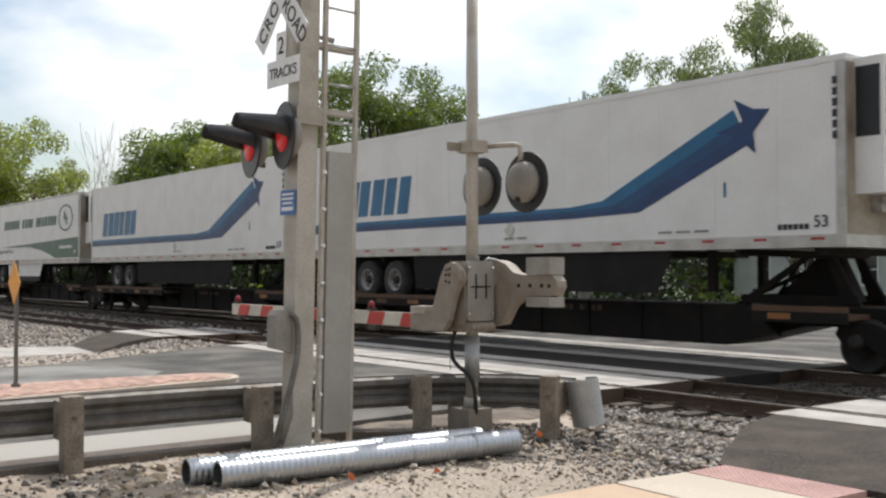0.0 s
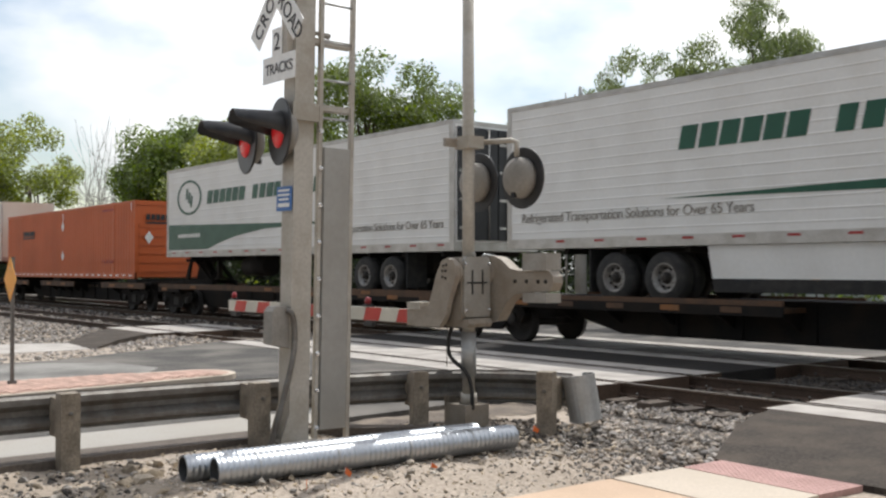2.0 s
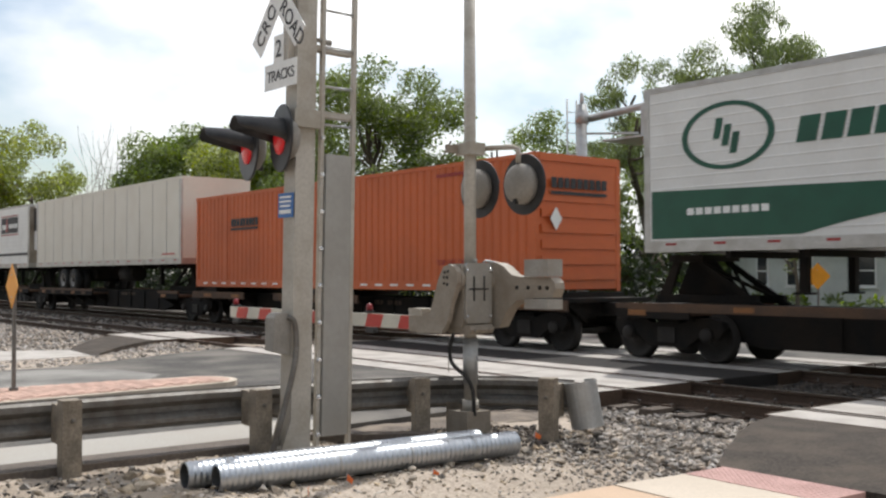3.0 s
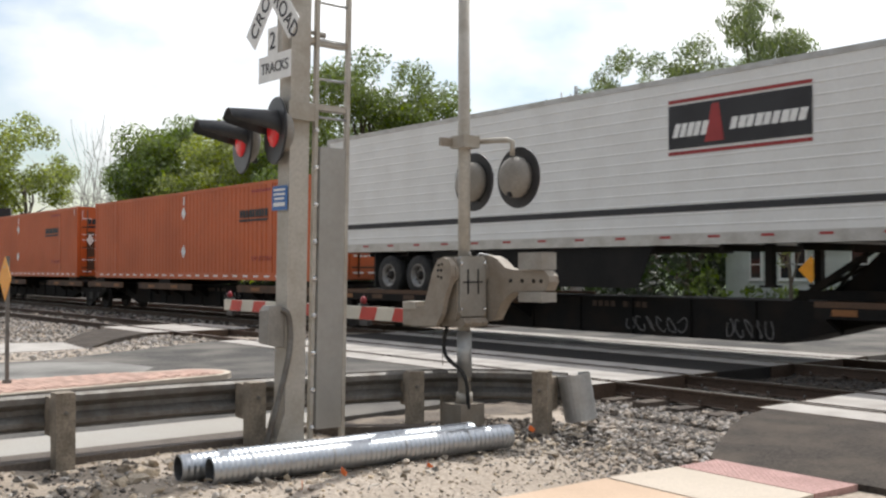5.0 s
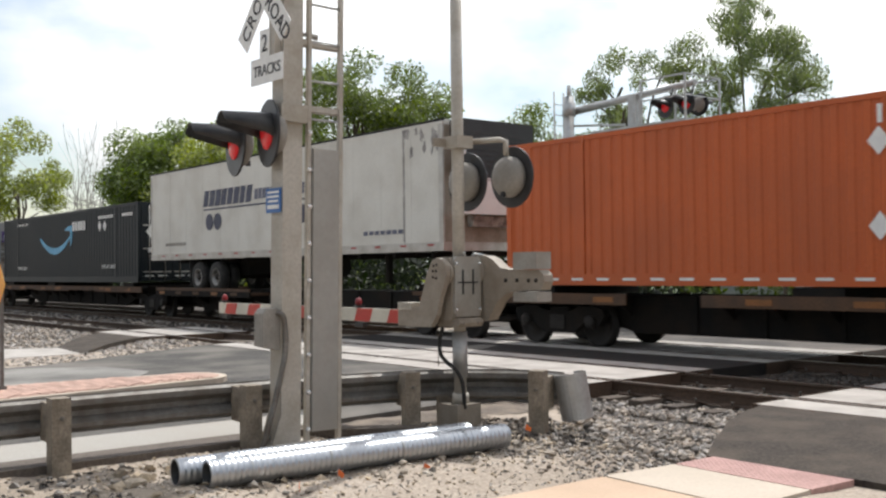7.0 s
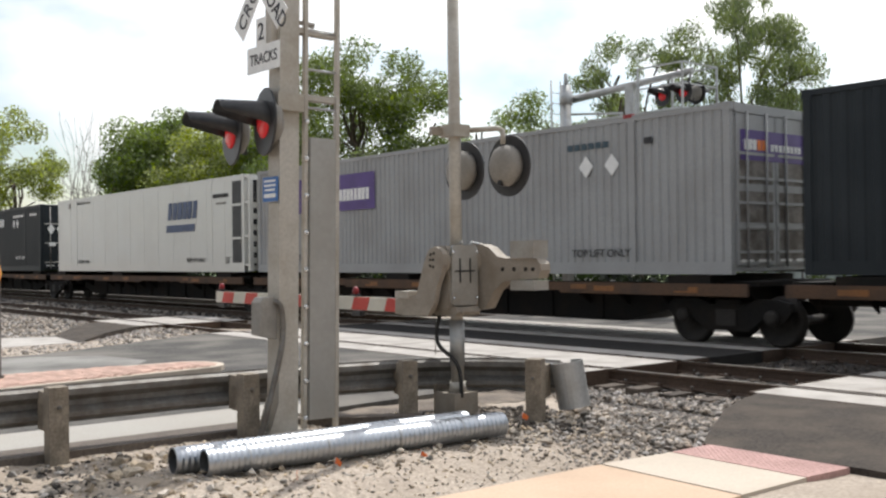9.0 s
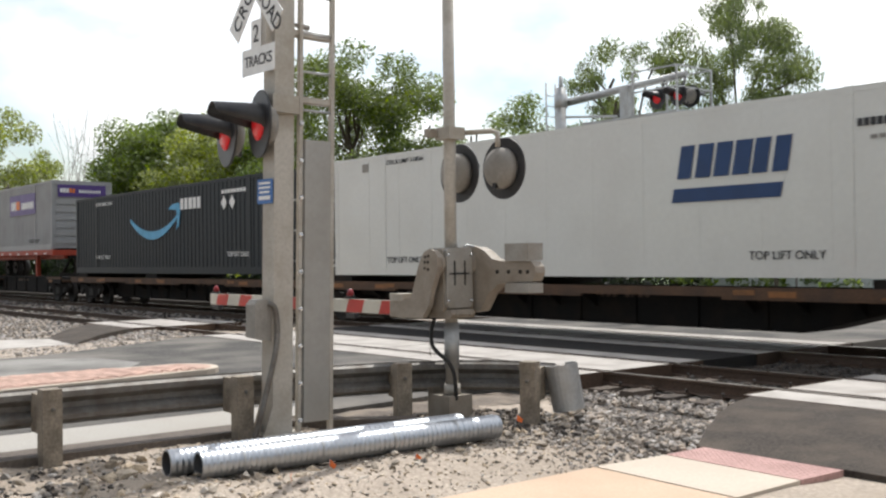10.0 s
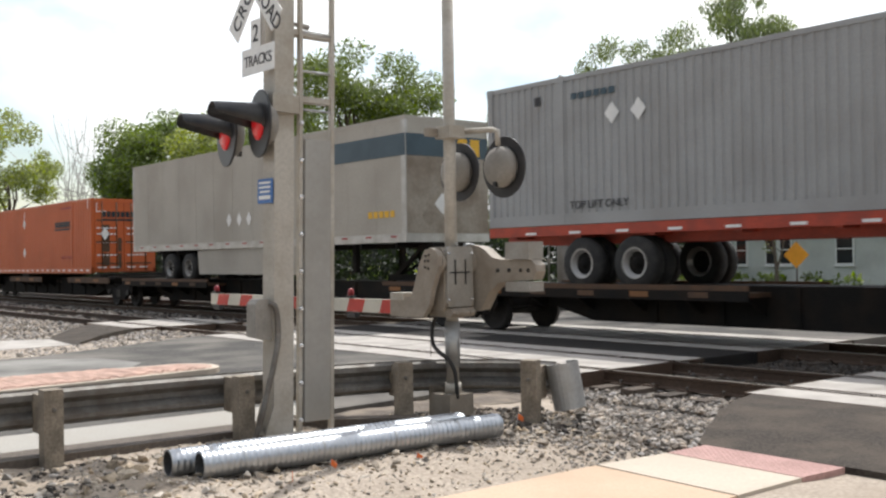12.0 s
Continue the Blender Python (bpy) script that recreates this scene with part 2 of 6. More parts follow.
    blue_soft=surface("middle_blue_livery", (0.010, 0.065, 0.17), 0.4, var=0.08, bump=0),
    blue_mid=surface("bright_blue_livery", (0.012, 0.13, 0.27), 0.4, var=0.08, bump=0),
    green=surface("green_livery", (0.01, 0.085, 0.05), 0.4, var=0.08, bump=0),
    indigo=surface("dark_indigo_livery", (0.02, 0.028, 0.075), 0.45, var=0.1, bump=0),
    indigo_pale=surface("faded_indigo_livery", (0.13, 0.14, 0.20), 0.5, var=0.1, bump=0),
    purple=surface("purple_livery", (0.075, 0.035, 0.20), 0.4, var=0.08, bump=0),
    cyan=surface("light_blue_livery", (0.05, 0.36, 0.62), 0.4, var=0.08, bump=0),
    yellow=surface("yellow_livery", (0.75, 0.42, 0.02), 0.45, var=0.08, bump=0),
    bolt=surface("bright_bolt_head", (0.8, 0.8, 0.8), 0.25, metal=0.6, var=0.05, bump=0),
    gloss_cream=surface("glossy_off_white_panel", (0.66, 0.66, 0.62), 0.16, var=0.03, scale=0.8, grain=10, bump=0.0, dirt=(0.5, 0.48, 0.44), dirt_amount=0.2, coat=0.3),
    skirt=surface("charcoal_skirt", (0.013, 0.0125, 0.012), 0.8, spec=0.2, var=0.2, scale=1.5, grain=20, bump=0.03, dirt=(0.03, 0.027, 0.024), dirt_amount=0.5),
    slate=surface("slate_blue_band", (0.04, 0.075, 0.10), 0.45, var=0.1, bump=0),
    maroon=surface("maroon_livery", (0.33, 0.03, 0.03), 0.45, var=0.1, bump=0),
    orange_text=surface("bright_orange_livery", (0.8, 0.2, 0.02), 0.45, var=0.05, bump=0),
    car_black=surface("grimy_black_railcar", (0.010, 0.009, 0.008), 0.85, spec=0.25, var=0.35, scale=2, grain=25, bump=0.2, dirt=(0.028, 0.02, 0.014), dirt_amount=0.6),
    car_rust=surface("rusty_brown_deck", (0.11, 0.058, 0.03), 0.8, var=0.3, scale=2, grain=25, bump=0.25, dirt=(0.06, 0.04, 0.03), dirt_amount=0.7),
    chassis=surface("red_chassis_paint", (0.42, 0.055, 0.025), 0.55, var=0.2, scale=3, grain=25, bump=0.08, dirt=(0.15, 0.04, 0.03), dirt_amount=0.5),
    wheel_steel=surface("dull_wheel_steel", (0.032, 0.027, 0.023), 0.7, metal=0.3, var=0.2, scale=4, grain=25, bump=0.1),
    rim=surface("pale_wheel_rim", (0.36, 0.35, 0.335), 0.4, metal=0.5, var=0.1, bump=0.05),
    siding=surface("white_house_siding", (0.62, 0.64, 0.60), 0.7, var=0.06, scale=0.8, grain=15, bump=0.05),
    roof=vary(surface("grey_shingle_roof", (0.17, 0.165, 0.16), 0.9, var=0.25, scale=1, grain=15, bump=0.4), 0.2),
    roof_dark=surface("dark_porch_fascia", (0.03, 0.045, 0.04), 0.7, var=0.2, bump=0.1),
    glass=surface("dark_window_glass", (0.03, 0.035, 0.04), 0.08, var=0.1, bump=0, spec=0.8),
    car_paint=surface("light_blue_car_paint", (0.42, 0.50, 0.56), 0.25, metal=0.3, var=0.05, bump=0, coat=0.5),
    bark=surface("grey_brown_bark", (0.12, 0.095, 0.07), 0.95, var=0.4, scale=2, grain=14, bump=0.8),
    bark_pale=surface("dead_pale_bark", (0.46, 0.43, 0.40), 0.95, var=0.3, scale=2, grain=14, bump=0.6),
    leaf=leafy("green_leaves", (0.185, 0.24, 0.08)),
    leaf_soft=leafy("soft_grey_green_leaves", (0.20, 0.25, 0.11)),
    leaf_dark=leafy("deep_green_leaves", (0.20, 0.265, 0.085)),
    # near-black leaf colour stands in for the shade under the trees
    leaf_shade=leafy("shaded_undergrowth_leaves", (0.014, 0.022, 0.008)),
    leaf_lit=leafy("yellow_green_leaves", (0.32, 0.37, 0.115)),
    grass=vary(surface("mown_grass", (0.06, 0.09, 0.025), 0.9, var=0.3, scale=0.5, grain=6, bump=0.3), 0.4),
    flag_orange=surface("orange_marker_flag", (0.75, 0.16, 0.03), 0.6, var=0.1, bump=0),
)

# ---- mesh helpers ----


def bx(bm, x0, x1, y0, y1, z0, z1):
    v = [bm.verts.new(p) for p in ((x0, y0, z0), (x1, y0, z0), (x1, y1, z0), (x0, y1, z0), (x0, y0, z1), (x1, y0, z1), (x1, y1, z1), (x0, y1, z1))]
    for q in ((3, 2, 1, 0), (4, 5, 6, 7), (0, 1, 5, 4), (1, 2, 6, 5), (2, 3, 7, 6), (3, 0, 4, 7)):
        bm.faces.new([v[i] for i in q])
    return bm


def tube(bm, a, b, r0, r1=None, seg=14, caps=True):
    """A round bar from a to b."""
    a, b = Vector(a), Vector(b)
    r1 = r0 if r1 is None else r1
    q = (b - a).to_track_quat("Z", "Y")
    rings = []
    for c, r in ((a, r0), (b, r1)):
        rings.append([bm.verts.new(c + q @ Vector((r * math.cos(2 * math.pi * i / seg), r * math.sin(2 * math.pi * i / seg), 0))) for i in range(seg)])
    for i in range(seg):
        f = bm.faces.new((rings[0][i], rings[0][(i + 1) % seg], rings[1][(i + 1) % seg], rings[1][i]))
        f.smooth = True
    if caps:
        bm.faces.new(rings[0][::-1])
        bm.faces.new(rings[1])
    return bm


def path_tube(bm, pts, r, seg=10):
    """One continuous round bar along a bent line."""
    pts = [Vector(p) for p in pts]
    rings, q = [], None
    for i, p in enumerate(pts):
        d = (pts[min(i + 1, len(pts) - 1)] - pts[max(i - 1, 0)]).normalized()
        q = d.to_track_quat("Z", "Y") if q is None else (q @ Vector((0, 0, 1))).rotation_difference(d) @ q
        rings.append([bm.verts.new(p + q @ Vector((r * math.cos(2 * math.pi * k / seg), r * math.sin(2 * math.pi * k / seg), 0))) for k in range(seg)])
    for u, v in zip(rings, rings[1:]):
        for k in range(seg):
            bm.faces.new((u[k], u[(k + 1) % seg], v[(k + 1) % seg], v[k])).smooth = True
    bm.faces.new(rings[0][::-1])
    bm.faces.new(rings[-1])
    return bm


def smooth_path(pts, n=6):
    """Fills in a gently curved line through the points."""
    P = [Vector(p) for p in pts]
    out = []
    for i in range(len(P) - 1):
        a, b, c, d = P[max(0, i - 1)], P[i], P[i + 1], P[min(len(P) - 1, i + 2)]
        for k in range(n):
            t = k / n
            out.append(0.5 * ((2 * b) + (c - a) * t + (2 * a - 5 * b + 4 * c - d) * t * t + (3 * b - a - 3 * c + d) * t ** 3))
    return out + [P[-1]]


def prism(bm, pts, axis, a, b):
    """A polygon in the plane across axis ('x': y,z; 'y': x,z; 'z': x,y), thickened from a to b."""
    def at(p, h):
        return {"x": (h, p[0], p[1]), "y": (p[0], h, p[1]), "z": (p[0], p[1], h)}[axis]
    lo, hi = [bm.verts.new(at(p, a)) for p in pts], [bm.verts.new(at(p, b)) for p in pts]
    n = len(pts)
    bm.faces.new(lo)
    bm.faces.new(hi[::-1])
    for i in range(n):
        bm.faces.new((lo[i], hi[i], hi[(i + 1) % n], lo[(i + 1) % n]))
    return bm


def lathe(bm, profile, centre, axis, seg=24, caps=True):
    """Turns (radius, height) pairs round an axis through centre."""
    q = Vector(axis).to_track_quat("Z", "Y")
    c = Vector(centre)
    rings = [[bm.verts.new(c + q @ Vector((r * math.cos(2 * math.pi * i / seg), r * math.sin(2 * math.pi * i / seg), h))) for i in range(seg)] for r, h in profile]
    for a, b in zip(rings, rings[1:]):
        for i in range(seg):
            f = bm.faces.new((a[i], a[(i + 1) % seg], b[(i + 1) % seg], b[i]))
            f.smooth = True
    if caps:
        bm.faces.new(rings[0][::-1])
        bm.faces.new(rings[-1])
    return bm


def done(bm, name, material, bevel=0.0):
    if bevel:
        bmesh.ops.bevel(bm, geom=[e for e in bm.edges if len(e.link_faces) == 2 and e.calc_face_angle(0) > 0.6], offset=bevel, segments=2, affect="EDGES", clamp_overlap=True)
    bmesh.ops.recalc_face_normals(bm, faces=bm.faces)
    me = bpy.data.meshes.new(name)
    bm.to_mesh(me)
    bm.free()
    me.materials.append(M[material])
    return me


def part(name, bm, material, parent, label="", bevel=0.0):
    ob = new(name, done(bm, name, material, bevel))
    ob.parent = parent
    if label:
        ob["label"] = label
    return ob


def thing(name, label, category, m=None, group="", kind=""):
    ob = new(name)
    if m is not None:
        ob.matrix_basis = m
    return tagged(ob, label, category, group, kind)


def solid(name, bm, material, label, category, kind="", group="", bevel=0.0):
    return tagged(new(name, done(bm, name, material, bevel)), label, category, group, kind)


def B():
    return bmesh.new()


def lettering(name, words, height, material, parent, m, spread=1.0, label=""):
    cu = bpy.data.curves.new(name, "FONT")
    cu.body, cu.size, cu.extrude, cu.space_character, cu.offset = words, height * 1.4, 0.003, spread, 0.006 * height
    tmp = bpy.data.objects.new(name, cu)
    me = bpy.data.meshes.new_from_object(tmp)
    bpy.data.objects.remove(tmp)
    me.materials.append(M[material])
    ob = new(name, me)
    ob.parent = parent
    ob.matrix_local = m
    if label:
        ob["label"] = label
    return ob


def facing(x, y, z):
    """A pose for lettering on a side that faces -y."""
    return pose(x, y, z, 90, 0, 0)


def raw_mesh(name, verts, faces, material, smooth=False):
    me = bpy.data.meshes.new(name)
    me.from_pydata(verts, [], faces)
    if smooth:
        me.polygons.foreach_set("use_smooth", [True] * len(me.polygons))
    me.materials.append(M[material])
    return me

# ---- ground, road and tracks ----
NEAR, FAR = 11.5, 15.84


def height(x, y):
    """The lie of the ground."""
    z = -0.07
    if -9.0 < x < -2.0 and -2 < y < 9.5:
        z += 0.05 + 0.035 * noise.noise(Vector((x * 1.7, y * 1.7, 0))) + 0.02 * noise.noise(Vector((x * 6, y * 6, 3)))
        k = max(0.0, min(1.0, (x + 6.15) / 0.5))
        z += (-0.128 - z) * k
        k = max(0.0, min(1.0, (y - 6.75 - 0.57 * max(0.0, -5.6 - x)) / 0.4))
        z += (min(z, -0.15) - z) * k
    if -9.6 < x < -5.6 and y > 8.2:
        z -= 0.2 * min(1, (y - 8.2) / 1.5)
    return z - (0.16 if x < -24.5 or y > 22 else 0.0)


def axis_values(lo, hi, fine, a, b, coarse):
    vals = list(np.arange(a, b, fine))
    step, v = coarse, a
    while v > lo:
        v -= step
        step *= 1.35
        vals.append(v)
    step, v = coarse, b
    while v < hi:
        v += step
        step *= 1.35
        vals.append(v)
    return sorted(vals)


def build_ground():
    xs, ys = axis_values(-1800, 1800, 0.09, -9.4, -2.4, 0.4), axis_values(-1800, 1800, 0.09, 0.6, 9.0, 0.4)
    verts = [(x, y, height(x, y)) for y in ys for x in xs]
    w = len(xs)
    faces = [(j * w + i, j * w + i + 1, (j + 1) * w + i + 1, (j + 1) * w + i) for j in range(len(ys) - 1) for i in range(w - 1)]
    tagged(new("ground", raw_mesh("ground", verts, faces, "soil", True)), "dry bare soil and gravelly verge beside the crossing", "ground", kind="structure")


build_ground()


def slab(name, pts, z0, z1, material, label, category="pavement", bevel=0.0):
    return solid(name, prism(B(), pts, "z", z0, z1), material, label, category, "structure", bevel=bevel)


slab("road", [(-17.6, -60), (-9.1, -60), (-9.1, 5.6), (-9.5, 9.98), (-20.4, 9.98), (-18.0, 5.7)], -0.4, -0.004, "asphalt", "grey patched asphalt road leading to the crossing", "road")
slab("road_between_tracks", [(-20.4, 12.92), (-9.5, 12.92), (-9.5, 14.38), (-20.4, 14.38)], -0.4, -0.003, "asphalt_dark", "dark asphalt strip between two railway tracks", "road")
slab("road_beyond", [(-20.4, 17.35), (-9.5, 17.35), (-9.5, 300), (-20.4, 300)], -0.4, -0.004, "asphalt", "asphalt road continuing beyond the tracks", "road")
slab("light_road_strip", [(-17.5, -20), (-14.55, -20), (-14.55, 5.9), (-15.6, 6.6), (-16.9, 6.35), (-17.6, 5.4)], -0.1, 0.001, "road_light", "worn pale asphalt strip beside the median", "road")
slab("sidewalk_beam_side", [(-10.0, -30), (-9.02, -30), (-8.79, 4.6), (-9.0, 5.9), (-9.7, 6.1)], -0.3, 0.02, "concrete", "pale concrete kerb walk behind the guard rail", bevel=0.01)

# crossing panels of concrete, each one laid between or beside the rails


def build_panels(group, x0, x1, centre, label):
    top = thing("crossing_panels", label, "crossing panel", group=group, kind="structure")
    meshes = {}
    for y0, y1 in ((-1.5, -0.85), (-0.65, 0.65), (0.85, 1.42)):
        n = max(1, round((x1 - x0) / 2.44))
        w = (x1 - x0) / n
        me = done(bx(B(), 0.008, w - 0.008, y0, y1, -0.3, 0.0), "panel", "concrete_pale", 0.008)
        for i in range(n):
            p = new("panel", me)
            p.parent = top
            p.location = (x0 + i * w, centre, 0.002 * math.sin(i * 2.1 + y0))
        # rusty steel angles at the ends and along the rails
        for x in (x0 - 0.012, x1):
            part("edge_angle", bx(B(), x, x + 0.012, centre + y0, centre + y1, -0.2, 0.004), "rail", top)
        for y in (y0 - 0.014, y1):
            part("edge_angle", bx(B(), x0, x1, centre + y, centre + y + 0.014, -0.12, 0.003), "rail", top)
    return top


build_panels("crossing panels", -20.4, -9.5, NEAR, "pale concrete crossing panels between the near rails")
build_panels("crossing panels", -20.4, -9.5, FAR, "pale concrete crossing panels under the moving train")
build_panels("crossing panels", -6.8, -3.6, NEAR, "pale concrete footway panels between the near rails")
build_panels("crossing panels", -27.3, -24.0, NEAR, "pale concrete footway panels on the opposite footway")
build_panels("crossing panels", -6.8, -3.6, FAR, "pale concrete footway panels at the far rails")

# footway with its red tactile strip
slab("footway_tan", [(-5.62, -8), (-4.2, -8), (-4.2, 6.06), (-5.58, 6.14)], -0.3, -0.105, "concrete_tan", "tan concrete footway slab beside bare soil", bevel=0.008)
slab("footway_pale", [(-5.57, 6.155), (-4.2, 6.075), (-4.2, 6.88), (-5.5, 6.94)], -0.3, -0.10, "concrete_cream", "cream concrete footway slab before the tactile strip", bevel=0.008)


def build_tactile():
    bm = prism(B(), [(-5.5, 6.955), (-4.2, 6.895), (-4.17, 7.44), (-5.49, 7.46)], "z", -0.3, -0.098)
    strip = solid("tactile_strip", bm, "tactile", "red tactile warning strip with small raised domes", "tactile paving", "structure")
    bm = B()
    for i in range(24):
        for j in range(9):
            lathe(bm, [(0.012, 0), (0.009, 0.004), (0.003, 0.005)], (-5.46 + i * 0.054, 6.985 + j * 0.053, -0.099), (0, 0, 1), 6)
    part("dome_rows", bm, "tactile", strip)["kind"] = "stuff"


build_tactile()


def apron(name, low, high, rise, label):
    """Humped asphalt ramp between two edges, each of (left, right) points, skirted down into the ground."""
    n = 10
    rows = []
    for j in range(n + 1):
        t = j / n
        a, b = Vector(low[0]).lerp(Vector(high[0]), t), Vector(low[1]).lerp(Vector(high[1]), t)
        row = []
        for i in range(n + 1):
            p = a.lerp(b, i / n)
            p.z += rise * math.sin(math.pi * t) + 0.012 * noise.noise(p * 1.5)
            bulge = (0.10 * math.sin(math.pi * t) + 0.04 * noise.noise(Vector((t * 9, 0, 5)))) * (1 - i / n)
            row.append((p.x - bulge, p.y, p.z))
        rows.append(row)
    V = [p for r in rows for p in r]
    w = n + 1
    F = [(j * w + i, j * w + i + 1, (j + 1) * w + i + 1, (j + 1) * w + i) for j in range(n) for i in range(n)]
    rim = [i for i in range(w)] + [j * w + n for j in range(1, w)] + [n * w + i for i in range(n - 1, -1, -1)] + [j * w for j in range(n - 1, 0, -1)]
    k = len(V)
    V += [(V[i][0], V[i][1], -0.5) for i in rim]
    m = len(rim)
    F += [(rim[i], k + i, k + (i + 1) % m, rim[(i + 1) % m]) for i in range(m)]
    me = raw_mesh(name, V, F, "asphalt_new")
    return tagged(new(name, me), label, "asphalt ramp", kind="structure")


apron("footway_ramp", ((-5.56, 7.47, -0.10), (-2.6, 7.45, -0.10)), ((-6.68, 9.98, 0.0), (-2.4, 9.98, 0.0)), 0.05, "dark new asphalt ramp from footway up to the rails")
apron("opposite_footway_ramp", ((-22.95, 7.6, -0.06), (-20.75, 7.35, -0.06)), ((-26.7, 9.98, 0.0), (-23.95, 9.98, 0.0)), 0.05, "dark asphalt ramp on the opposite footway")
slab("opposite_footway", [(-23.3, -30), (-20.75, -30), (-20.75, 6.0), (-20.85, 7.37), (-22.9, 7.62), (-23.3, 6.6)], -0.4, -0.06, "concrete_pale", "pale concrete footway across the road")


def build_median():
    def ring(inset):
        pts = [(-14.4 + inset, -30), (-14.4 + inset, 4.2), (-14.25 + inset, 6.2)]
        c, r = Vector((-13.72, 6.35)), 0.58 - inset
        pts += [(c.x + r * math.cos(a), c.y + r * math.sin(a)) for a in [math.radians(d) for d in range(160, -1, -20)]]
        pts += [(-12.95 - inset, 5.2), (-12.75 - inset, 3.5), (-12.75 - inset, -30)]
        return pts
    kerb = slab("median_kerb", ring(0), -0.2, 0.075, "concrete_cream", "pale concrete kerb round the brick median", "kerb", 0.02)
    slab("median_bed", ring(0.10), 0.02, 0.079, "brick", "mortar bed of the red brick median", "median")
    paving = thing("median_paving", "red brick paving on the median island", "brick paving", kind="structure")
    me = done(bx(B(), -0.098, 0.098, -0.048, 0.048, 0, 0.02), "brick", "brick")
    k = 0
    for i in range(7):
        for j in range(48):
            x, y = -14.18 + i * 0.205 + (0.0 if j % 2 else 0.06), 1.7 + j * 0.102
            if y > 5.6 and not (-14.0 < x < -13.35):
                continue
            if x > -12.93 - max(0, (y - 3.5) * 0.12):
                continue
            b = new("brick", me)
            b.parent, b.location = paving, (x, y, 0.067 + 0.001 * (k % 3))
            k += 1


build_median()


def build_track(centre, label):
    track = thing("railway_track", label, "railway track", kind="structure", group="railway tracks")
    for side in (-0.75, 0.75):
        y = centre + side
        prof = [(y - 0.07, -0.172), (y + 0.07, -0.172), (y + 0.07, -0.16), (y + 0.012, -0.14), (y + 0.012, -0.045), (y + 0.036, -0.035), (y + 0.036, -0.004), (y - 0.036, -0.004), (y - 0.036, -0.035), (y - 0.012, -0.045), (y - 0.012, -0.14), (y - 0.07, -0.16)]
        rail = part("rail", prism(B(), prof, "x", -160, 60), "rail", track, "rust-brown steel rail")
        part("running_surface", bx(B(), -160, 60, y - 0.028, y + 0.028, -0.004, 0.002), "railtop", rail, "polished rail head")
    tie = done(bx(B(), -0.11, 0.11, -1.3, 1.3, -0.35, -0.172), "tie", "tie", 0.012)
    clip = done(bx(bx(B(), -0.09, 0.09, -0.88, -0.62, -0.172, -0.150), -0.09, 0.09, 0.62, 0.88, -0.172, -0.150), "tie_plate", "rail")
    for i in range(96):
        x = -56 + i * 0.55
        if -20.4 < x < -9.5 or -6.8 < x < -3.6 or -27.3 < x < -24:
            continue
        t = new("tie", tie)
        t.parent, t.location = track, (x, centre, 0.02 * math.sin(i * 1.7))
        c = new("tie_plate", clip)
        c.parent, c.location = t, (0, 0, 0)
    # spikes that stand up beside the rails
    bm = B()
    for i in range(96):
        x = -56 + i * 0.55
        for side in (-0.75, 0.75):
            for d in (-0.085, 0.085):
                lathe(bm, [(0.012, 0), (0.012, 0.03), (0.022, 0.034), (0.02, 0.045)], (x + 0.05, centre + side + d, -0.155), (0, 0, 1), 6)
    part("spikes", bm, "galv_old", track)["kind"] = "stuff"
    return track


build_track(NEAR, "rusty near railway track with timber ties")
build_track(FAR, "far railway track under the moving train")


def stones(name, zones, material, label, category, seed):
    """Many small angular stones: zones of (outline, count, least size, largest size, height of bed)."""
    rng = np.random.default_rng(seed)
    base = np.array([(0, 0, 1), (0.9, 0, 0.4), (0.28, 0.86, 0.4), (-0.73, 0.53, 0.45), (-0.73, -0.53, 0.35), (0.28, -0.86, 0.45), (0.7, 0.5, -0.5), (-0.28, 0.8, -0.5), (-0.9, 0, -0.5), (-0.28, -0.8, -0.5), (0.7, -0.5, -0.5), (0, 0, -0.9)])
    tri = [(0, 1, 2), (0, 2, 3), (0, 3, 4), (0, 4, 5), (0, 5, 1), (1, 6, 2), (2, 7, 3), (3, 8, 4), (4, 9, 5), (5, 10, 1), (6, 7, 2), (7, 8, 3), (8, 9, 4), (9, 10, 5), (10, 6, 1), (6, 11, 7), (7, 11, 8), (8, 11, 9), (9, 11, 10), (10, 11, 6)]
    V, F = [], []
    for outline, count, s0, s1, bed in zones:
        o = np.array(outline, float)
        lo, hi = o.min(0), o.max(0)
        n = 0
        while n < count:
            p = lo + rng.random(2) * (hi - lo)
            inside = False
            for (ax, ay), (cx, cy) in zip(o, np.roll(o, -1, 0)):
                if (ay > p[1]) != (cy > p[1]) and p[0] < (cx - ax) * (p[1] - ay) / (cy - ay) + ax:
                    inside = not inside
            n += 1
            if not inside:
                continue
            s = s0 + (s1 - s0) * rng.random() ** 2
            a = rng.random() * 6.283
            v = base * (1 + 0.38 * rng.standard_normal(base.shape).clip(-1.8, 1.8)) * s * np.array([1, 0.75, 0.6])
            ca, sa = math.cos(a), math.sin(a)
            v = np.stack([v[:, 0] * ca - v[:, 1] * sa, v[:, 0] * sa + v[:, 1] * ca, v[:, 2]], 1)
            tilt = rng.normal(0, 0.4)
            v = np.stack([v[:, 0], v[:, 1] * math.cos(tilt) - v[:, 2] * math.sin(tilt), v[:, 1] * math.sin(tilt) + v[:, 2] * math.cos(tilt)], 1)
            z = height(*p) if bed is None else bed
            if bed == -1:
                z = height(*p) + 0.07 * rng.random() - 0.02
            k = len(V)
            V.extend((v + np.array([p[0], p[1], z + rng.random() * s * 0.6])).tolist())
            F.extend([(i + k, j + k, m + k) for i, j, m in tri])
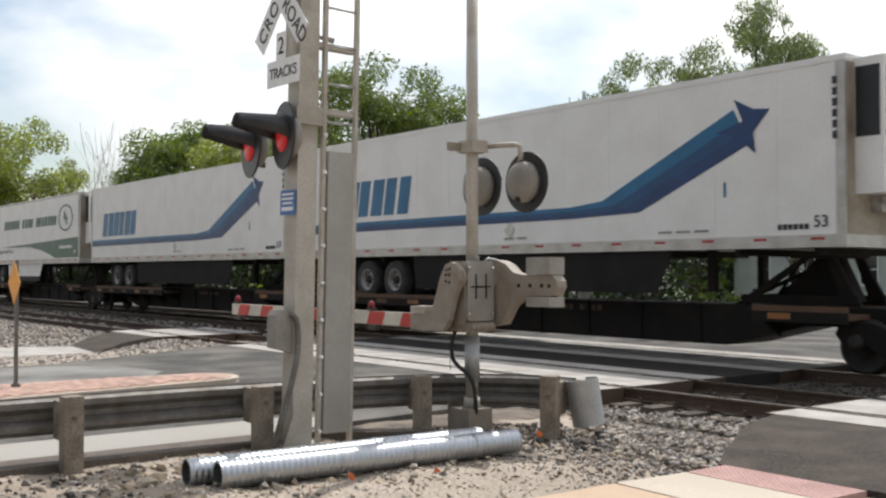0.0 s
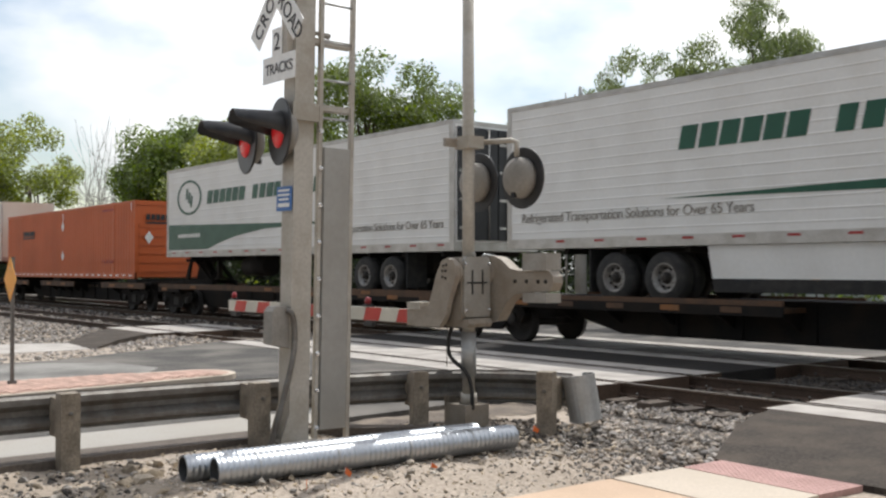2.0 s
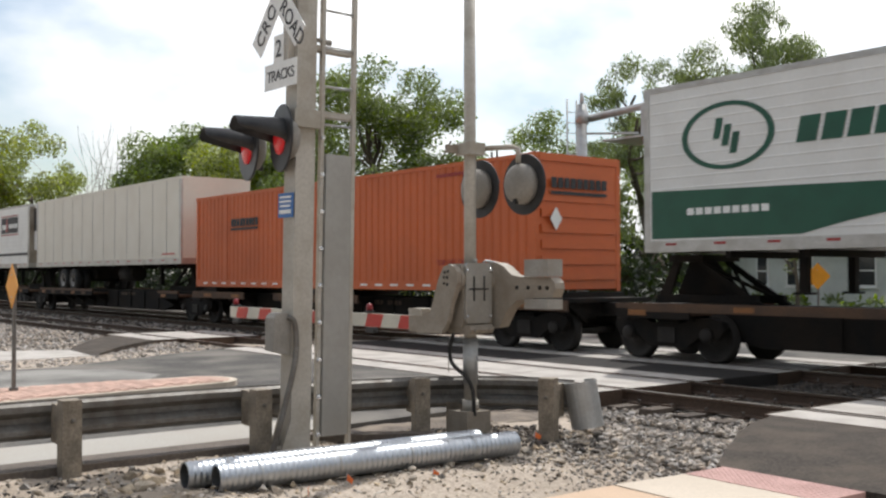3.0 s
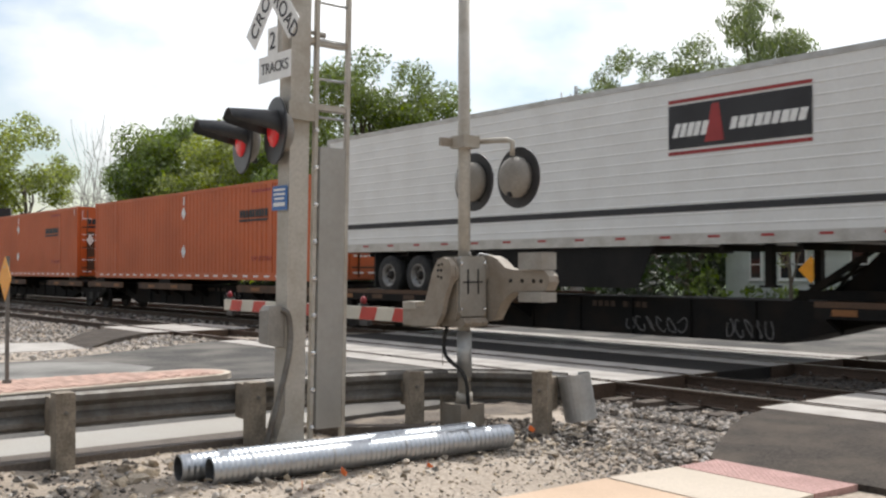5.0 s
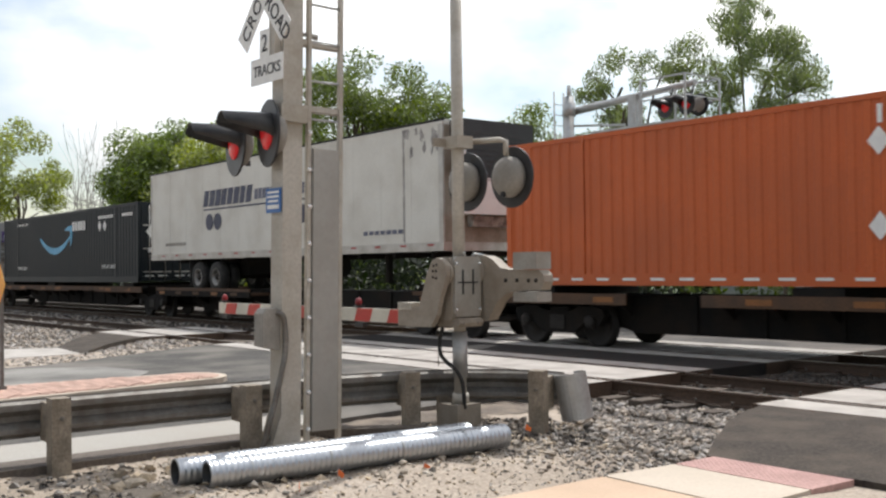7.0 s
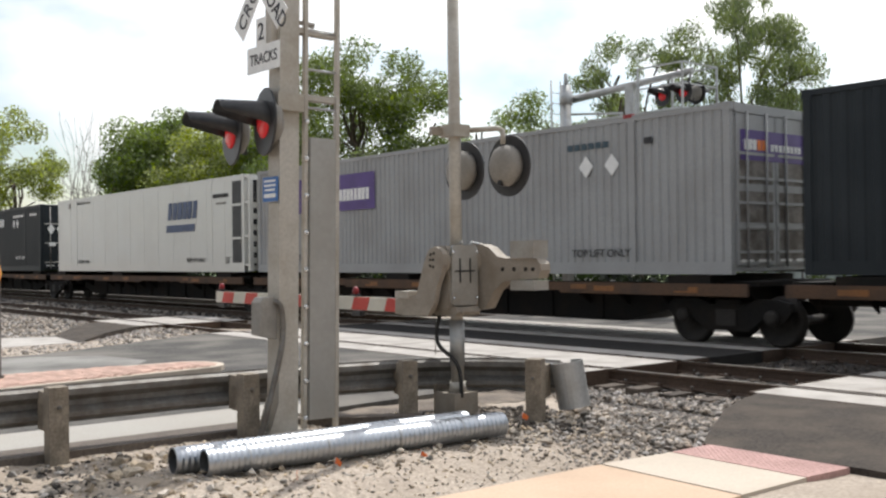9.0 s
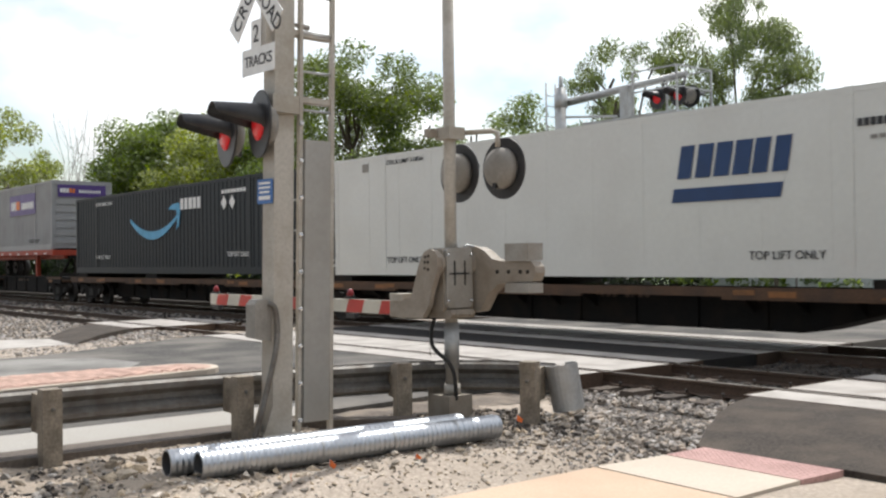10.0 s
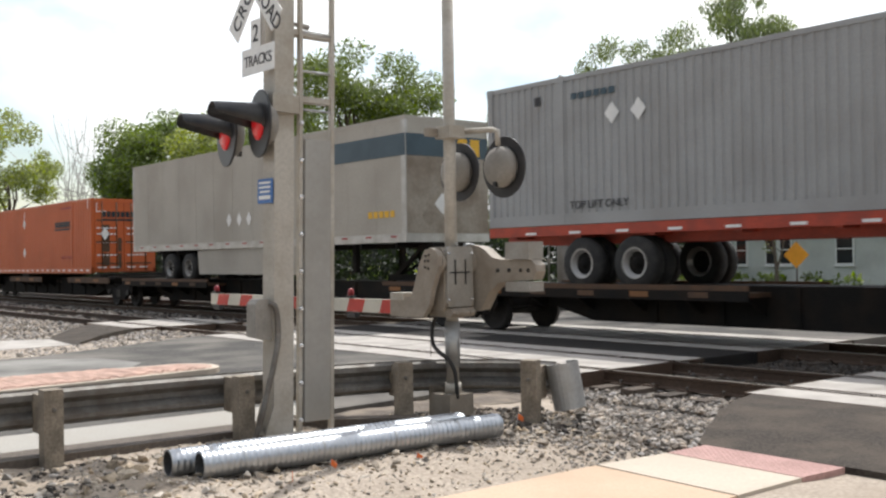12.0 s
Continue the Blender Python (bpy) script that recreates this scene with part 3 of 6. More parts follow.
    ob = new(name, raw_mesh(name, V, F, material))
    return tagged(ob, label, category, kind="stuff")


# dark bed imitates the shade in the gaps between the stones
slab("ballast_bed", [(-9.45, 10.6), (-9.45, 9.7), (-8.4, 8.6), (-7.6, 7.7), (-6.1, 7.2), (-5.55, 7.45), (-6.2, 9.2), (-6.6, 9.96), (-6.8, 10.6)], -0.5, -0.24, "stone_dirty_shaded", "bed of the stone ballast", "ballast")
slab("track_bed", [(-160, 8.9), (-27.4, 8.9), (-27.4, 18.6), (-160, 18.6)], -0.4, -0.23, "stone", "stone ballast bed along the tracks", "ballast")
slab("track_bed_gap", [(-23.9, 8.7), (-20.5, 9.3), (-20.5, 18.6), (-23.9, 18.6)], -0.4, -0.2, "stone", "stone ballast bed between road and footway", "ballast")
slab("track_bed_verge", [(-9.4, 10.6), (-6.85, 10.6), (-6.85, 18.6), (-9.4, 18.6)], -0.4, -0.2, "stone_dirty_shaded", "stone ballast bed between road and footway", "ballast")
slab("track_bed_east", [(-3.5, 9), (60, 9), (60, 18.6), (-3.5, 18.6)], -0.4, -0.2, "stone", "stone ballast bed along the tracks", "ballast")
stones("ballast", [
    ([(-9.45, 10.65), (-9.45, 9.6), (-8.3, 8.4), (-7.4, 7.6), (-6.2, 6.9), (-5.5, 7.22), (-6.2, 9.2), (-6.6, 10.0), (-6.85, 10.65)], 12000, 0.024, 0.050, -1),
    ([(-24.0, 10.6), (-23.95, 10.0), (-20.72, 7.36), (-20.65, 4), (-19, 4), (-18.1, 5.9), (-20.5, 9.6), (-20.5, 10.6)], 15000, 0.03, 0.075, -0.12),
    ([(-70, 6.0), (-27.4, 6.0), (-27.4, 10.4), (-70, 10.4)], 17000, 0.04, 0.085, -0.16),
    ([(-27.4, 3.0), (-23.5, 3.0), (-23.4, 6.8), (-23.1, 7.7), (-26.75, 10.0), (-27.4, 10.0)], 5000, 0.05, 0.09, -0.2),
    ([(-60, 10.8), (-27.4, 10.8), (-27.4, 15), (-60, 15)], 5000, 0.05, 0.09, -0.2),
], "stone", "grey crushed-stone railway ballast beside the rails", "ballast", 3)
stones("spilled_ballast", [
    ([(-7.5, 6.95), (-6.3, 6.2), (-5.62, 6.5), (-5.52, 7.3), (-6.6, 7.7)], 1500, 0.012, 0.038, None),
    ([(-7.0, 5.9), (-5.65, 5.7), (-5.6, 6.6), (-6.6, 6.9)], 420, 0.010, 0.03, None),
], "stone", "grey ballast stones spilled on the soil", "ballast", 12)
stones("dirty_ballast", [
    ([(-9.4, 10.85), (-6.85, 10.85), (-6.85, 15), (-9.4, 15)], 4200, 0.03, 0.06, -0.21),
    ([(-60, 10.9), (-27.4, 10.9), (-27.4, 15), (-60, 15)], 4000, 0.05, 0.09, -0.2),
], "stone_dirty_shaded", "dark oil-stained ballast between the rails", "ballast", 5)
stones("soil_lumps", [
    ([(-7.8, 2.7), (-7.25, 2.7), (-7.25, 3.15), (-7.8, 3.15)], 16, 0.04, 0.10, None),
    ([(-8.1, 2.3), (-7.0, 2.2), (-6.6, 2.7), (-7.9, 3.1)], 40, 0.02, 0.06, None),
], "clod", "heap of dry soil lumps beside the pipes", "soil lumps", 7)
stones("dark_rubble", [
    ([(-6.85, 6.35), (-6.35, 6.35), (-6.2, 6.9), (-6.7, 7.05)], 110, 0.02, 0.06, None),
    # these stones also darken ground that lies in the beam's shadow
    ([(-8.35, 5.1), (-7.0, 5.9), (-6.5, 6.9), (-7.5, 7.6), (-8.45, 6.7)], 2600, 0.010, 0.04, None),
    ([(-8.2, 1.6), (-6.9, 1.6), (-6.7, 2.7), (-8.1, 3.3)], 500, 0.006, 0.03, None),
], "stone_dirty_shaded", "dark rubble at the foot of the guard rail end, partly standing in for shade", "rubble", 8)
stones("pebbles", [
    ([(-8.3, 0.5), (-5.7, 0.5), (-5.65, 6.2), (-6.4, 7.0), (-7.6, 7.6), (-8.4, 6.5)], 8000, 0.005, 0.02, None),
    ([(-8.1, 2.6), (-6.9, 2.2), (-6.2, 2.6), (-6.0, 6.9), (-7.3, 7.4), (-8.0, 5.5)], 420, 0.02, 0.05, None),
    ([(-7.8, 6.1), (-6.3, 6.1), (-5.9, 7.1), (-7.2, 7.9)], 1300, 0.012, 0.045, None),
], "clod", "scattered pebbles and dry clods of soil", "pebbles", 4)



def soil_patch(name, cx, cy, rx, ry, material, label):
    """An irregular patch of darker soil colour that follows the lie of the ground."""
    step, V, F, seen = 0.07, [], [], {}

    def corner(i, j):
        if (i, j) not in seen:
            x, y = cx + i * step, cy + j * step
            seen[i, j] = len(V)
            V.append((x, y, height(x, y) + 0.006))
        return seen[i, j]
    for i in range(-int(rx / step) - 6, int(rx / step) + 6):
        for j in range(-int(ry / step) - 6, int(ry / step) + 6):
            x, y = cx + i * step, cy + j * step
            edge = 1 + 0.45 * noise.noise(Vector((x * 1.9, y * 1.9, 7))) + 0.25 * noise.noise(Vector((x * 6, y * 6, 2)))
            if ((x - cx) / rx) ** 2 + ((y - cy) / ry) ** 2 < edge:
                F.append((corner(i, j), corner(i + 1, j), corner(i + 1, j + 1), corner(i, j + 1)))
    return tagged(new(name, raw_mesh(name, V, F, material, True)), label, "soil", kind="structure")


# soil_dark patches put dirt and the guard rail's shadow into the colour
soil_patch("damp_soil", -7.85, 6.35, 0.95, 0.85, "soil_dark", "dirty soil at the foot of the guard rail, darkened for shade")
soil_patch("damp_soil", -8.75, 6.3, 0.55, 1.0, "soil_dark", "dirty soil behind the guard rail, darkened for shade")
soil_patch("damp_soil", -8.75, 7.75, 0.6, 0.6, "soil_dark", "dirty soil behind the guard rail, darkened for shade")
soil_patch("damp_soil", -9.0, 6.5, 0.45, 0.7, "soil_dark", "dirty soil behind the guard rail, darkened for shade")
soil_patch("damp_soil", -9.1, 8.45, 0.5, 0.7, "soil_dark", "dirty soil behind the guard rail, darkened for shade")
soil_patch("damp_soil", -6.75, 6.75, 0.42, 0.35, "soil_dark", "dark soil round the end post")
soil_patch("damp_soil", -7.75, 2.55, 0.45, 0.7, "soil_brown", "brown crumbly soil beside the pipes")
soil_patch("damp_soil", -6.95, 2.75, 0.35, 0.4, "soil_brown", "brown crumbly soil before the pipe ends")

# ---- guard rail ----
BEAM = [(-8.60, -4.0), (-8.58, 2.75), (-8.50, 4.41), (-8.33, 5.7), (-8.02, 6.52), (-7.5, 7.02), (-6.98, 7.16)]


def build_guard_rail():
    g = thing("guard_rail", "weathered steel guard rail on timber posts", "guard rail")
    prof = [(0.025, 0.24), (0.03, 0.255), (-0.045, 0.29), (-0.045, 0.325), (0.035, 0.375), (0.035, 0.42), (-0.045, 0.47), (-0.045, 0.52), (-0.01, 0.548), (-0.012, 0.556)]
    bm = B()
    pts = [Vector((*p, 0)) for p in BEAM]
    fine = []
    for i in range(len(pts) - 1):
        a, b, c, d = pts[max(0, i - 1)], pts[i], pts[i + 1], pts[min(len(pts) - 1, i + 2)]
        for k in range(6):
            t = k / 6
            fine.append(0.5 * ((2 * b) + (c - a) * t + (2 * a - 5 * b + 4 * c - d) * t * t + (3 * b - a - 3 * c + d) * t ** 3))
    fine.append(pts[-1])
    rows = []
    for i, p in enumerate(fine):
        d = (fine[min(i + 1, len(fine) - 1)] - fine[max(i - 1, 0)]).normalized()
        n = Vector((-d.y, d.x, 0))
        rows.append([[bm.verts.new(p + n * (o + e) + Vector((0, 0, z))) for o, z in prof] for e in (0.0, -0.006)])
    for a, b in zip(rows, rows[1:]):
        for e in (0, 1):
            for j in range(len(prof) - 1):
                bm.faces.new((a[e][j], a[e][j + 1], b[e][j + 1], b[e][j]))
        for j in (0, len(prof) - 1):
            bm.faces.new((a[0][j], b[0][j], b[1][j], a[1][j]))
    part("beam", bm, "galv_old", g, "weathered W-shaped steel beam")
    for x, y, h, turn in ((-8.28, 0.6, 0.58, 2), (-8.28, 2.75, 0.58, 2), (-8.19, 4.41, 0.555, 4), (-7.99, 6.05, 0.565, 20), (-6.96, 6.78, 0.60, 62)):
        p = part("post", bx(B(), -0.075, 0.075, -0.076, 0.076, -0.35, h), "post_wood", g, "weathered square timber post", 0.008)
        p.matrix_local = pose(x, y, 0, 0, 0, -turn)
        q = part("spacer_block", bx(B(), -0.27, -0.078, -0.07, 0.07, 0.22, 0.53), "post_wood", p, bevel=0.006)
        part("bolt", lathe(B(), [(0.018, 0), (0.018, 0.012), (0.008, 0.018)], (0.076, 0, 0.42), (1, 0, 0), 8), "galv_old", p)
    # rounded end shoe
    bm = B()
    c, r = Vector((-6.83, 7.18, 0)), 0.155
    ring = [(c.x + r * math.cos(math.radians(a)), c.y + r * math.sin(math.radians(a))) for a in range(-150, 121, 15)]
    inner = [(c.x + (p[0] - c.x) * 0.95, c.y + (p[1] - c.y) * 0.95) for p in ring]
    prism(bm, ring + inner[::-1], "z", 0.12, 0.56)
    shoe = part("end_shoe", bm, "galv", g, "rounded galvanised end shoe")
    shoe.matrix_local = Matrix.Translation((-6.83, 7.18, 0.1)) @ pose(0, 0, 0, 6, -7, 0) @ Matrix.Translation((6.83, -7.18, -0.1))


build_guard_rail()


def build_timber():
    bm = B()
    prism(bm, [(-9.0, -20), (-8.44, -20), (-8.36, 4.9), (-8.76, 4.9)], "z", -0.15, 0.035)
    solid("timber_kerb", bm, "beam_wood", "dark weathered timber kerb beam behind the posts", "timber beam", bevel=0.015)
    bm = B()
    prism(bm, [(-8.62, 5.05), (-8.45, 5.0), (-7.72, 6.0), (-7.86, 6.12)], "z", -0.1, 0.06)
    solid("timber_kerb", bm, "beam_wood", "short dark timber beam lying on the soil", "timber beam", bevel=0.012)


build_timber()


def build_pipe(a, b, r, label):
    """A corrugated pipe that lies on the ground, open at both ends."""
    a, b = Vector(a), Vector(b)
    q = (b - a).to_track_quat("Z", "Y")
    n, seg = int((b - a).length / 0.0115), 30
    bm = B()
    rows = []
    for i in range(n + 1):
        base = a.lerp(b, i / n)
        row = []
        for k in range(seg):
            w = r + 0.0038 * math.sin(i * math.pi / 2 + 2 * math.pi * k / seg)
            row.append(bm.verts.new(base + q @ Vector((w * math.cos(2 * math.pi * k / seg), w * math.sin(2 * math.pi * k / seg), 0))))
        rows.append(row)
    inner = [[bm.verts.new(a.lerp(b, t) + q @ Vector(((r - 0.012) * math.cos(2 * math.pi * k / seg), (r - 0.012) * math.sin(2 * math.pi * k / seg), 0))) for k in range(seg)] for t in (0, 1)]
    for u, v in zip(rows, rows[1:]):
        for k in range(seg):
            bm.faces.new((u[k], u[(k + 1) % seg], v[(k + 1) % seg], v[k])).smooth = True
    for k in range(seg):
        j = (k + 1) % seg
        bm.faces.new((rows[0][k], inner[0][k], inner[0][j], rows[0][j]))
        bm.faces.new((rows[-1][k], rows[-1][j], inner[1][j], inner[1][k]))
    p = thing("culvert_pipe", label, "pipe", group="culvert pipes on the soil")
    part("pipe_wall", bm, "pipe", p)
    # inner wall has the inside shadow put into its colour
    part("pipe_lining", tube(B(), a, b, r - 0.0125, r - 0.0125, seg, False), "inside_shade", p, "inside of the pipe, coloured dark for its shadow")
    d = (b - a).normalized()
    for t in (0.12, 0.36, 0.6, 0.83):
        c = a.lerp(b, t)
        part("seam", tube(B(), c - d * 0.006, c + d * 0.006, r + 0.006, r + 0.006, 26, False), "galv", p, "lapped seam ring")
    return p


build_pipe((-6.88, 3.34, 0.095), (-6.62, 6.03, 0.11), 0.102, "shiny corrugated galvanised pipe lying on soil")
build_pipe((-7.11, 3.20, 0.095), (-6.90, 5.85, 0.11), 0.102, "shiny corrugated galvanised pipe lying behind its twin")

# ---- the cantilever mast beside the road ----


def flasher(parent, x, y, z, face, lit, reach_out=0.44, aim=0.0):
    """A lamp with round background and hood; face is -1 for toward -y, 1 for toward +y; aim turns it about the vertical."""
    f = face
    bg = part("background_disc", lathe(B(), [(0.302, 0), (0.305, 0.006), (0.305, 0.014), (0.298, 0.02)], (0, 0, 0), (0, f, 0), 36), "black", parent, "black round background disc")
    bg.matrix_local = pose(x, y, z, 0, 0, aim)
    part("lamp_housing", lathe(B(), [(0.205, 0.0), (0.205, 0.05), (0.19, 0.09), (0.13, 0.125), (0.05, 0.14), (0.02, 0.142)], (0, 0, 0), (0, -f, 0), 28), "housing", bg, "grey round lamp housing")
    part("housing_latch", bx(B(), -0.02, 0.02, -f * 0.11 - 0.02, -f * 0.11 + 0.02, -0.2, -0.15), "black", bg)
    part("lens", lathe(B(), [(0.150, 0.018), (0.145, 0.035), (0.10, 0.055), (0.01, 0.065)], (0, 0, 0), (0, f, 0), 28), "red_lamp" if lit else "red_dark", bg, "red glass lens")
    bm = B()
    seg, R, Lh = 24, 0.185, reach_out
    rings = []
    for rr in (R, R - 0.008):
        for t in (0.0, 1.0):
            row = []
            for k in range(seg + 1):
                a = math.radians(-28 + 236 * k / seg)
                reach = 0.018 if t < 0.5 else Lh * min(1.0, max(0.05, (math.sin(a) + 0.22) / 0.62))
                grow = 1.0 if t < 0.5 else 0.92
                row.append(bm.verts.new((rr * grow * math.cos(a), f * reach, rr * grow * math.sin(a))))
            rings.append(row)
    for k in range(seg):
        for u, v in ((0, 1), (2, 3)):
            bm.faces.new((rings[u][k], rings[u][k + 1], rings[v][k + 1], rings[v][k])).smooth = True
        bm.faces.new((rings[1][k], rings[1][k + 1], rings[3][k + 1], rings[3][k]))
    part("hood", bm, "black", bg, "long black tapered hood")
    return bg


def build_mast():
    m = thing("cantilever_mast", "pale metal crossing signal mast with ladder and lamps", "signal mast", pose(-8.06, 4.68, 0, -0.75, 0.5, 0))
    part("base_flange", bx(B(), -0.2, 0.2, -0.2, 0.2, -0.1, 0.04), "mast", m, bevel=0.01)
    part("column", bx(B(), -0.1, 0.1, -0.1, 0.1, 0.04, 6.2), "mast", m, "square pale aluminium column", 0.022)
    for k, h in enumerate((0.34, 0.30)):
        bm = prism(B(), [(-0.1 - 0.0, 0.04), (-0.19, 0.04), (-0.1, h)], "x", -0.11 + 0.2 * k, -0.09 + 0.2 * k)
        part("gusset", bm, "mast", m)
    # ladder rails stand on the track side of the column
    for y in (0.17, 0.51):
        part("ladder_rail", bx(B(), 0.06, 0.11, y - 0.018, y + 0.018, 0.0, 6.2), "mast", m, bevel=0.005)
    for i in range(9):
        z = 2.95 + i * 0.35
        part("rung", tube(B(), (0.085, 0.17, z), (0.085, 0.51, z), 0.012, 0.012, 8), "galv", m)
    part("guard_plate", bx(B(), 0.112, 0.124, 0.205, 0.478, 0.12, 2.68), "mast_plate", m, "smooth grey climbing guard plate", 0.003)
    part("guard_channel", bx(B(), 0.05, 0.112, 0.20, 0.205, 0.12, 2.68), "mast_plate", m)
    for i in range(9):
        z = 0.14 + i * 0.335
        part("bolt", lathe(B(), [(0.024, 0), (0.024, 0.014), (0.012, 0.028)], (0.111, 0.17, z), (1, 0, 0), 8), "bolt", m)
    for z in (3.02, 3.62, 4.3):
        part("ladder_bracket", bx(B(), -0.02, 0.09, 0.1, 0.52, z, z + 0.05), "mast", m, bevel=0.004)
    part("climbing_peg", tube(B(), (0.06, 0.11, 3.72), (0.06, 0.27, 3.71), 0.018, 0.03, 8), "housing", m)
    # lamps over the near road
    part("cross_arm", tube(B(), (-0.78, -0.02, 2.98), (0.1, -0.02, 2.98), 0.03, 0.03, 12), "black", m)
    part("clamp", bx(B(), -0.14, 0.14, -0.14, 0.13, 2.90, 3.06), "mast", m, bevel=0.01)
    for x in (-0.02, -0.64):
        flasher(m, x, -0.17, 2.80 if x > -0.5 else 2.76, -1, True, 0.45, -11)
        part("lamp_stem", tube(B(), (x, -0.03, 2.98), (x, -0.12, 2.86), 0.022, 0.022, 8), "black", m)
    # junction box and conduit
    jb = part("junction_box", prism(B(), [(-0.27, 0.90), (-0.10, 0.86), (-0.10, 1.20), (-0.14, 1.235), (-0.235, 1.235), (-0.27, 1.19)], "x", -0.09, 0.07), "housing", m, "grey cast junction box", 0.012)
    bm = path_tube(B(), smooth_path([(0.07, -0.13, 1.2), (0.105, -0.09, 1.16), (0.115, -0.07, 1.0), (0.115, -0.08, 0.8), (0.11, -0.15, 0.5), (0.1, -0.22, 0.22), (0.06, -0.28, -0.05)]), 0.026, 10)
    part("conduit", bm, "galv_old", m, "grey flexible conduit")
    # blue notice
    bs = part("notice_plate", bx(B(), -0.15, 0.11, -0.128, -0.12, 2.09, 2.31), "sign_blue", m, "small blue notice plate", 0.002)
    for i, (w, z) in enumerate(((0.2, 2.265), (0.2, 2.225), (0.17, 2.185), (0.2, 2.125))):
        part("notice_bar", bx(B(), -0.02 - w / 2, -0.02 + w / 2, -0.132, -0.128, z, z + (0.018 if i < 3 else 0.035)), "sign_white", bs)
    # number-of-tracks sign and crossbuck
    y = -0.17
    part("sign_bracket", bx(B(), -0.05, 0.05, -0.165, -0.1, 3.3, 4.4), "mast", m)
    p1 = part("tracks_plate", bx(B(), -0.36, 0.22, y - 0.006, y, 3.26, 3.5), "sign_white", m, "white plate lettered tracks", 0.002)
    lettering("tracks_word", "TRACKS", 0.10, "ink", p1, facing(-0.31, y - 0.007, 3.335), 0.93)
    p2 = part("number_plate_above", bx(B(), -0.20, -0.02, y - 0.006, y, 3.5, 3.75), "sign_white", m, "white plate with the figure two", 0.002)
    lettering("figure", "2", 0.16, "ink", p2, facing(-0.165, y - 0.007, 3.55))
    for ang, words, dy in ((48, ("CROSSING",), -0.004), (-48, ("RAIL", "ROAD"), -0.016)):
        blade = part("crossbuck_blade", bx(B(), -0.61, 0.61, -0.004, 0.004, -0.115, 0.115), "sign_white", m, "white crossbuck blade", 0.002)
        blade.matrix_local = pose(-0.12, y + dy, 4.12, 0, -ang, 0)
        for k, word in enumerate(words):
            lettering("crossbuck_word", word, 0.14, "ink", blade, facing(-0.55 + 0.68 * k, -0.006, -0.07), 1.12 if ang > 0 else 1.0)
    return m


build_mast()

# ---- the gate with its pole ----
GATE = (-7.77, 6.5, 0.0)


def build_gate():
    g = thing("crossing_gate", "lowered crossing gate with red and cream arm", "crossing gate", pose(*GATE))
    part("footing", bx(B(), -0.17, 0.13, -0.15, 0.15, -0.3, 0.24), "mech", g, "square concrete footing", 0.015)
    part("footing_cap", bx(B(), -0.26, -0.2, -0.1, 0.12, -0.2, 0.30), "post_wood", g)
    part("pole", tube(B(), (0, 0, 0.24), (0, 0, 5.2), 0.062, 0.058, 24), "mast", g, "round pale metal pole")
    part("pole_collar", tube(B(), (0, 0, 0.24), (0, 0, 0.34), 0.085, 0.08, 24), "mast", g)
    part("pole_sleeve", tube(B(), (0, 0, 0.5), (0, 0, 0.95), 0.074, 0.074, 24), "galv", g)
    # lamps that face the other way
    part("arm_clamp", bx(B(), -0.1, 0.12, -0.1, 0.1, 2.76, 2.88), "mast", g, bevel=0.012)
    part("clamp_plate", bx(B(), -0.1, -0.06, -0.24, -0.06, 2.78, 2.86), "mech", g, bevel=0.006)
    bm = path_tube(B(), [(0.02, 0.08, 2.83), (0.3, 0.3, 2.84), (0.35, 0.33, 2.82), (0.35, 0.33, 2.68)], 0.028, 12)
    part("lamp_bracket", bm, "mast", g)
    part("lamp_bracket", path_tube(B(), [(-0.02, 0.08, 2.83), (-0.3, 0.3, 2.84), (-0.33, 0.33, 2.68)], 0.028, 12), "mast", g)
    for x in (0.35, -0.33):
        flasher(g, x, 0.40, 2.47, 1, True, 0.16)
    # mechanism: a case round the pole, its cover turned away from the road
    case = [(-0.15, 1.08), (0.08, 1.06), (0.10, 1.10), (0.10, 1.62), (0.06, 1.685), (-0.12, 1.685), (-0.17, 1.62), (-0.18, 1.2)]
    part("mechanism_case", prism(B(), case, "y", -0.18, 0.20), "mech", g, "tan cast gate mechanism case", 0.022)
    door = part("mechanism_door", prism(B(), [(-0.165, 1.14), (-0.14, 1.10), (0.14, 1.10), (0.165, 1.14), (0.165, 1.66), (0.14, 1.69), (-0.14, 1.69), (-0.165, 1.66)], "x", 0.10, 0.135), "mech_cover", g, "grey mechanism cover with raised ribs", 0.01)
    for y in (-0.065, 0.065):
        part("rib", bx(B(), 0.135, 0.143, y - 0.007, y + 0.007, 1.32, 1.56), "black", door)
    part("rib", bx(B(), 0.135, 0.141, -0.13, 0.12, 1.427, 1.442), "black", door)
    for y in (-0.15, 0.15):
        for z in (1.17, 1.62):
            part("hinge_pin", lathe(B(), [(0.016, 0), (0.016, 0.014), (0.008, 0.02)], (0.135, y, z), (1, 0, 0), 8), "bolt", door)
    part("top_lug", tube(B(), (0.05, 0.02, 1.685), (0.05, 0.02, 1.735), 0.028, 0.02, 10), "mast", g)
    part("top_latch", path_tube(B(), [(0.08, 0.1, 1.69), (0.08, 0.14, 1.715), (0.08, 0.24, 1.70), (0.08, 0.27, 1.67)], 0.012, 8), "galv", g)
    part("clamp_flange", prism(B(), [(-0.16, 1.0), (0.16, 1.0), (0.19, 1.04), (0.16, 1.085), (-0.16, 1.085), (-0.19, 1.04)], "y", -0.15, 0.15), "mech", g, "bolted flange under the case", 0.012)
    for y in (-0.09, 0.09):
